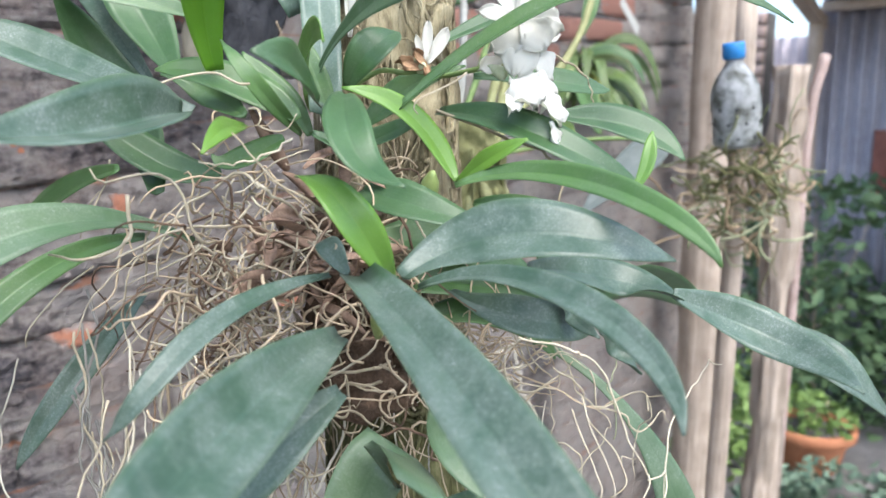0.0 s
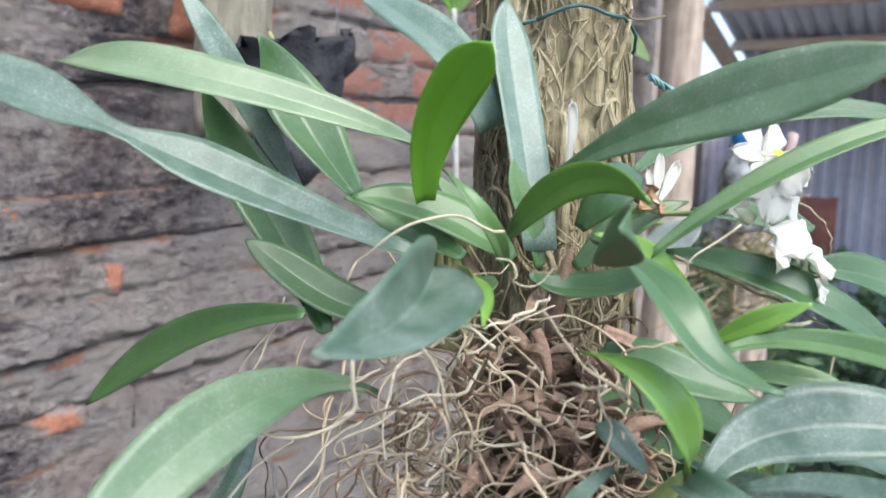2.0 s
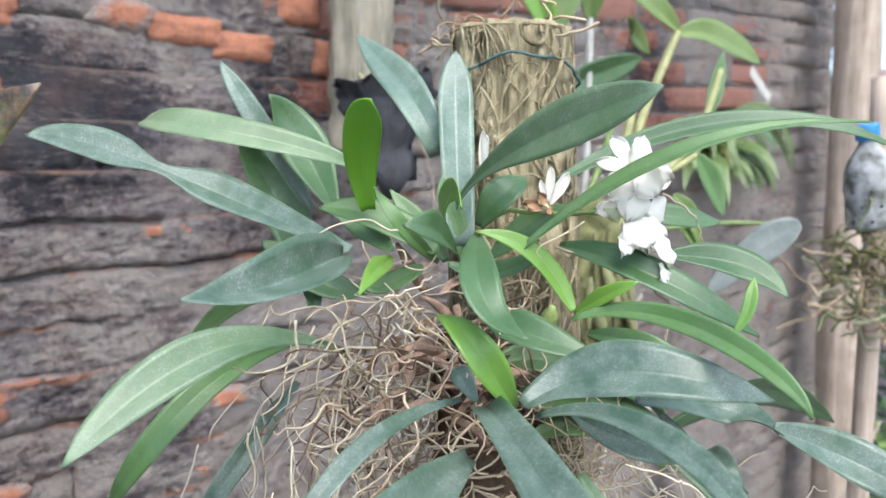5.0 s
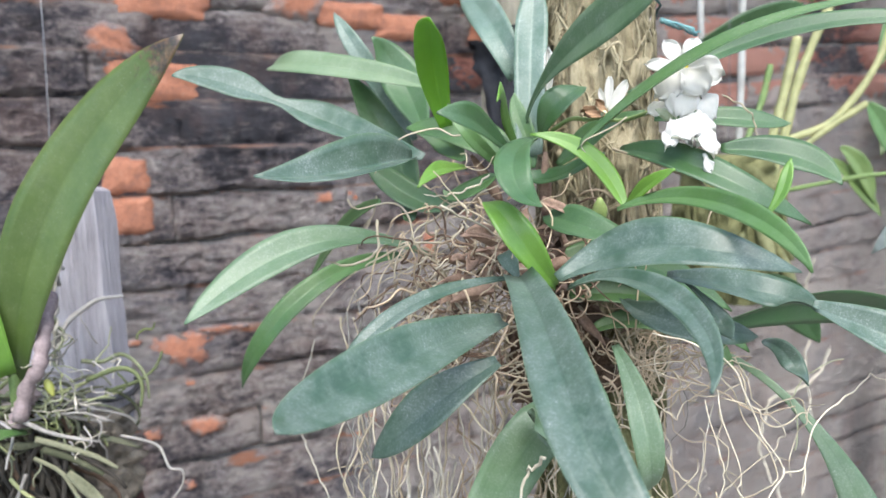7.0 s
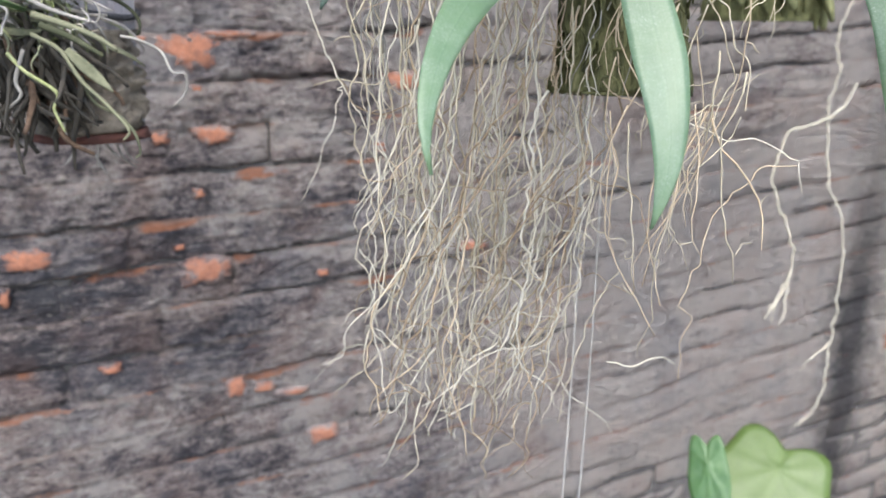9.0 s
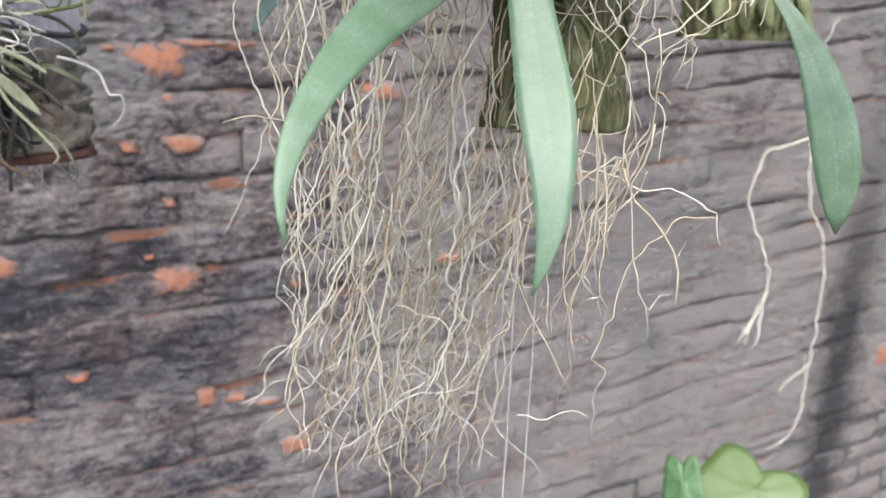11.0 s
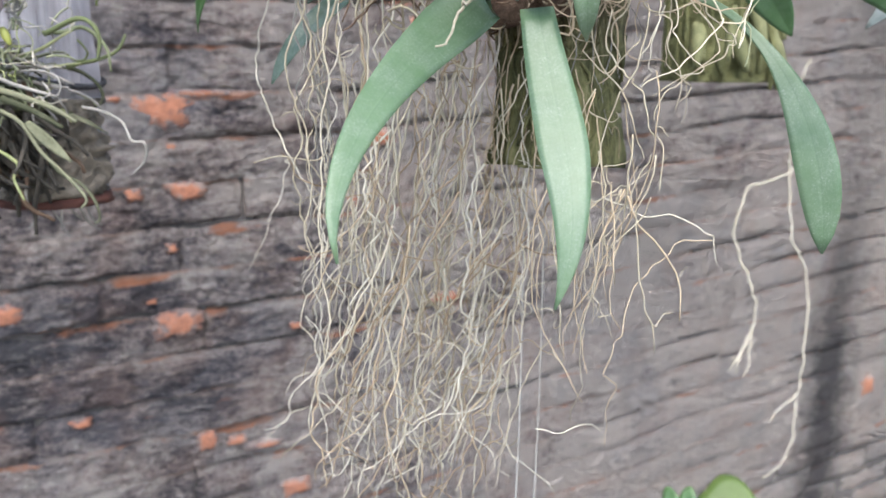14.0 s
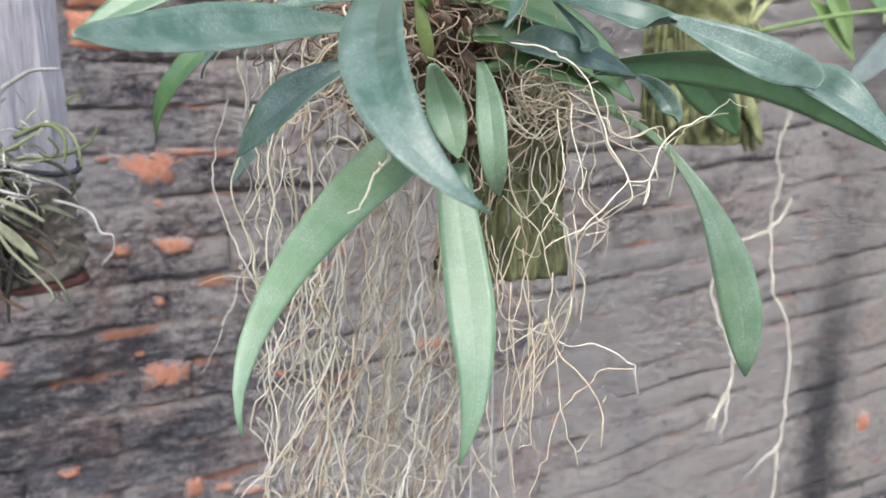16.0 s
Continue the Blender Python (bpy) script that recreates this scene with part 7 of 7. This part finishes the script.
part("soil", mesh("soil", v, fc, EARTH), clay)
potted = shrub("potted_plant", (3.55, 0.98, GROUND + 0.155), (0.16, 0.16, 0.16), 160, FOLIAGE_LIGHT, 0.06, "small green plant growing in a clay pot", 9)


def corrugated(name, label, origin, along, up, n_along, mat, amp=0.018, period=0.075, kind="structure"):
    o, a, u = np.array(origin, float), np.array(along, float), np.array(up, float)
    nn = unit(np.cross(a, u))
    ln = np.linalg.norm(a)
    verts, faces = [], []
    for i in range(n_along + 1):
        s = i / n_along
        off = nn * amp * math.sin(2 * math.pi * s * ln / period)
        for k in (0, 1):
            verts.append(o + a * s + u * k + off)
    for i in range(n_along):
        faces.append((2 * i, 2 * i + 2, 2 * i + 3, 2 * i + 1))
    ob = tagged(new(name, mesh(name, verts, faces, mat)), label, "sheet metal", kind=kind)
    sol = ob.modifiers.new("thickness", "SOLIDIFY")
    sol.thickness = 0.002


corrugated("wall_fence", "dull grey corrugated metal fence behind the yard", (5.3, 1.47, GROUND - 0.05), (0.0, -4.12, 0), (0, 0, 2.20), 430, METAL_DARK)
corrugated("wall_fence", "low end of the dull grey metal fence", (5.34, 2.6, GROUND - 0.05), (0.0, -1.12, 0), (0, 0, 2.0), 120, METAL_DARK)
pier = thing("brick_pier", (5.12, 1.93, GROUND), "pale pinkish brick pier standing by the metal fence", "pier", kind="structure")
v, fc = box(5.04, 5.20, 1.70, 2.16, GROUND - 0.05, 2.47)
part("core", mesh("core", local(pier, v), fc, MORTAR, False), pier)
pier_brick = brick_mesh(random.Random(77), 0.222, 0.064, 0.05, STAKE, "brick")
for k in range(28):
    for i in range(2):
        ob = part("brick", pier_brick, pier)
        ob.rotation_euler = (0, 0, -math.pi / 2)
        ob.location = (-0.09, -0.114 + 0.228 * i, 0.035 + 0.074 * k)
corrugated("roof", "bluish corrugated metal lean-to roof", (5.35, 1.45, 2.52), (0.0, -4.1, 0), (-2.1, 0, 0.42), 430, ROOF_METAL)
for k in range(4):
    s = 0.06 + 0.26 * k
    beam("trim", (5.35 - 2.1 * s, 1.45, 2.47 + 0.42 * s), (5.35 - 2.1 * s, -2.65, 2.47 + 0.42 * s), 0.025, TIMBER, "pale timber purlin under the metal roof")
beam("trim", (5.35, 1.47, 2.40), (3.25, 1.47, 2.82), 0.035, TIMBER, "brown timber rafter at the roof's edge")
for px in (3.5, 5.2):
    v, fc = log_piece((px, 1.47, GROUND - 0.05), (px, 1.47, 2.44 if px > 5 else 2.74), 0.045, 0.042, px, 0.004, 16, 20)
    p_ob = thing("roof_post", (px, 1.47, GROUND), "brown wooden post holding up the metal roof", "post", "roof posts")
    part("pole", mesh("pole", local(p_ob, v), fc, TIMBER), p_ob)

for (owner, mat_name), pieces in spare.items():
    v, fc = joined(pieces)
    o = bpy.data.objects[owner]
    tagged(part("root_tangle", mesh("root_tangle", local(o, v), fc, bpy.data.materials[mat_name]), o), kind="stuff")

# ---- mortar face and wall bricks ----
def climb(x):
    """How far the joints have risen at x."""
    return 0.010 * (x - 0.3) + 0.055 * max(x - 0.55, 0.0)


rng = random.Random(2)
k0, k1 = int((GROUND - JOINT_Z) / PITCH) - 1, int((Z1 - JOINT_Z) / PITCH)
offs = {k: (0.419 if k % 2 else 0.313) + rng.uniform(-0.03, 0.03) for k in range(k0 - 1, k1 + 2)}
proud = {}


def face_y(x, z):
    """The worn face: noses of brick, gaping bed joints under a lit arris, crumbling mortar between."""
    row = (z - climb(x) - JOINT_Z + 0.009 * noise.noise((x * 5, z * 3, 8)) + 0.005 * noise.noise((x * 22, z * 9, 9))) / PITCH
    k = math.floor(row)
    fr = row - k
    u = (x - offs.get(k, 0.313) + 0.004 * noise.noise((x * 9, z * 20, 3))) / 0.212
    cell = (k, math.floor(u))
    if cell not in proud:
        w = random.Random(cell[0] * 131 + cell[1] * 17)
        proud[cell] = (w.gauss(0, 0.0022), w.gauss(0, 0.005), w.gauss(0, 0.03), w.random())
    out, lean, tip, gap = proud[cell]
    wide = 0.6 + 0.5 * noise.noise((x * 7, k * 2.3, 5))
    fu = u - math.floor(u)
    patch = noise.noise((x * 5, z * 7, 1))
    rough = 0.5 + 0.5 * noise.noise((x * 8, z * 11, 12))
    h = 0.6 * noise.noise((x * 18, z * 40, 2)) + (0.35 + rough) * (0.95 * noise.noise((x * 48, z * 80, 3)) + 1.15 * noise.noise((x * 115, z * 150, 4)) - 0.8 * abs(noise.noise((x * 32, z * 60, 7))))
    # bed joints: open over part of their length, hidden by smeared mortar elsewhere
    low = min(max(0.30 + 2.8 * noise.noise((x * 4.0, k * 3.7, 6)), 0.0), 1.0)
    high = min(max(0.30 + 2.8 * noise.noise((x * 4.0, (k + 1) * 3.7, 6)), 0.0), 1.0)
    y = 0.011 * high * math.exp(-((1 - fr) / (0.085 * wide)) ** 2) + 0.011 * low * math.exp(-(fr / (0.085 * wide)) ** 2)
    # the upper arris is worn round and catches the sky
    y += 0.0075 * high * max(0.0, (fr - 0.74) / 0.26) ** 1.6 + 0.003 * max(0.0, (0.22 - fr) / 0.22) ** 2
    # upright joints
    side = min(fu, 1 - fu) * 0.212
    y += 0.009 * (gap > 0.80) * math.exp(-(side / 0.0045) ** 2)
    y += out + lean * (fu - 0.5) + tip * PITCH * (fr - 0.5) * 0.5
    if z > 1.93 and x > 0.7:
        y += 0.0075 * min((z - 1.93) / 0.05, 1.0) * min((x - 0.7) / 0.1, 1.0)
    # a smear of sooty plaster hides the joints
    smear = 1.0 - 0.85 * math.exp(-((x - 0.40) / 0.13) ** 4 - ((z - 1.965) / 0.075) ** 4)
    return WALL_Y - 0.0014 - 0.006 * patch - 0.0050 * h * smear + y * smear - 0.003 * (1 - smear)


def face_sheet(name, x0, x1, nx, z0, z1, nz, label=""):
    verts, faces = [], []
    for i in range(nx + 1):
        x = x0 + (x1 - x0) * i / nx
        for k in range(nz + 1):
            z = z0 + (z1 - z0) * k / nz
            verts.append((x, face_y(x, z), z))
    for i in range(nx):
        for k in range(nz):
            a = i * (nz + 1) + k
            faces.append((a, a + nz + 1, a + nz + 2, a + 1))
    part(name, mesh(name, local(wall, verts), faces, BRICK), wall, label)


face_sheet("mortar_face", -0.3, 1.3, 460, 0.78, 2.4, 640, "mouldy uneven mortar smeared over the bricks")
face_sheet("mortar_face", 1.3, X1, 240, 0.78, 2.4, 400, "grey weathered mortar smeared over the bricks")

shapes = [brick_mesh(rng, 0.206, PITCH - 0.006, 0.05, BRICK, "brick") for _ in range(14)]
warm = [brick_mesh(rng, 0.206, PITCH - 0.006, 0.05, BRICK_WARM, "brick") for _ in range(6)]
rest = []
for k in range(k0, k1):
    for i in range(int((X0 - offs[k]) / 0.212), int((X1 - offs[k]) / 0.212)):
        x = offs[k] + (i + 0.5) * 0.212
        z = JOINT_Z + (k + 0.5) * PITCH + climb(x)
        bare = z > 1.93 and x > 0.7 and rng.random() < 0.88
        me = rng.choice(warm if bare else shapes)
        place = Vector((x, WALL_Y + 0.0272 + rng.gauss(0, 0.0028), z + rng.gauss(0, 0.0015)))
        if -0.15 < x < 2.2 and 0.85 < z < 2.3:
            ob = part("brick", me, wall)
            ob.location = place - wall.location
            ob.rotation_euler = (rng.gauss(0.05, 0.04), rng.gauss(-0.010 if x < 0.55 else -0.06, 0.008), rng.gauss(0, 0.02))
        else:
            rest.append((me, place))
verts, faces = [], []
for me, place in rest:
    o = len(verts)
    verts.extend(tuple(q.co + place) for q in me.vertices)
    faces.extend(tuple(i + o for i in p.vertices) for p in me.polygons)
tagged(part("far_bricks", mesh("far_bricks", local(wall, verts), faces, BRICK), wall), kind="stuff")
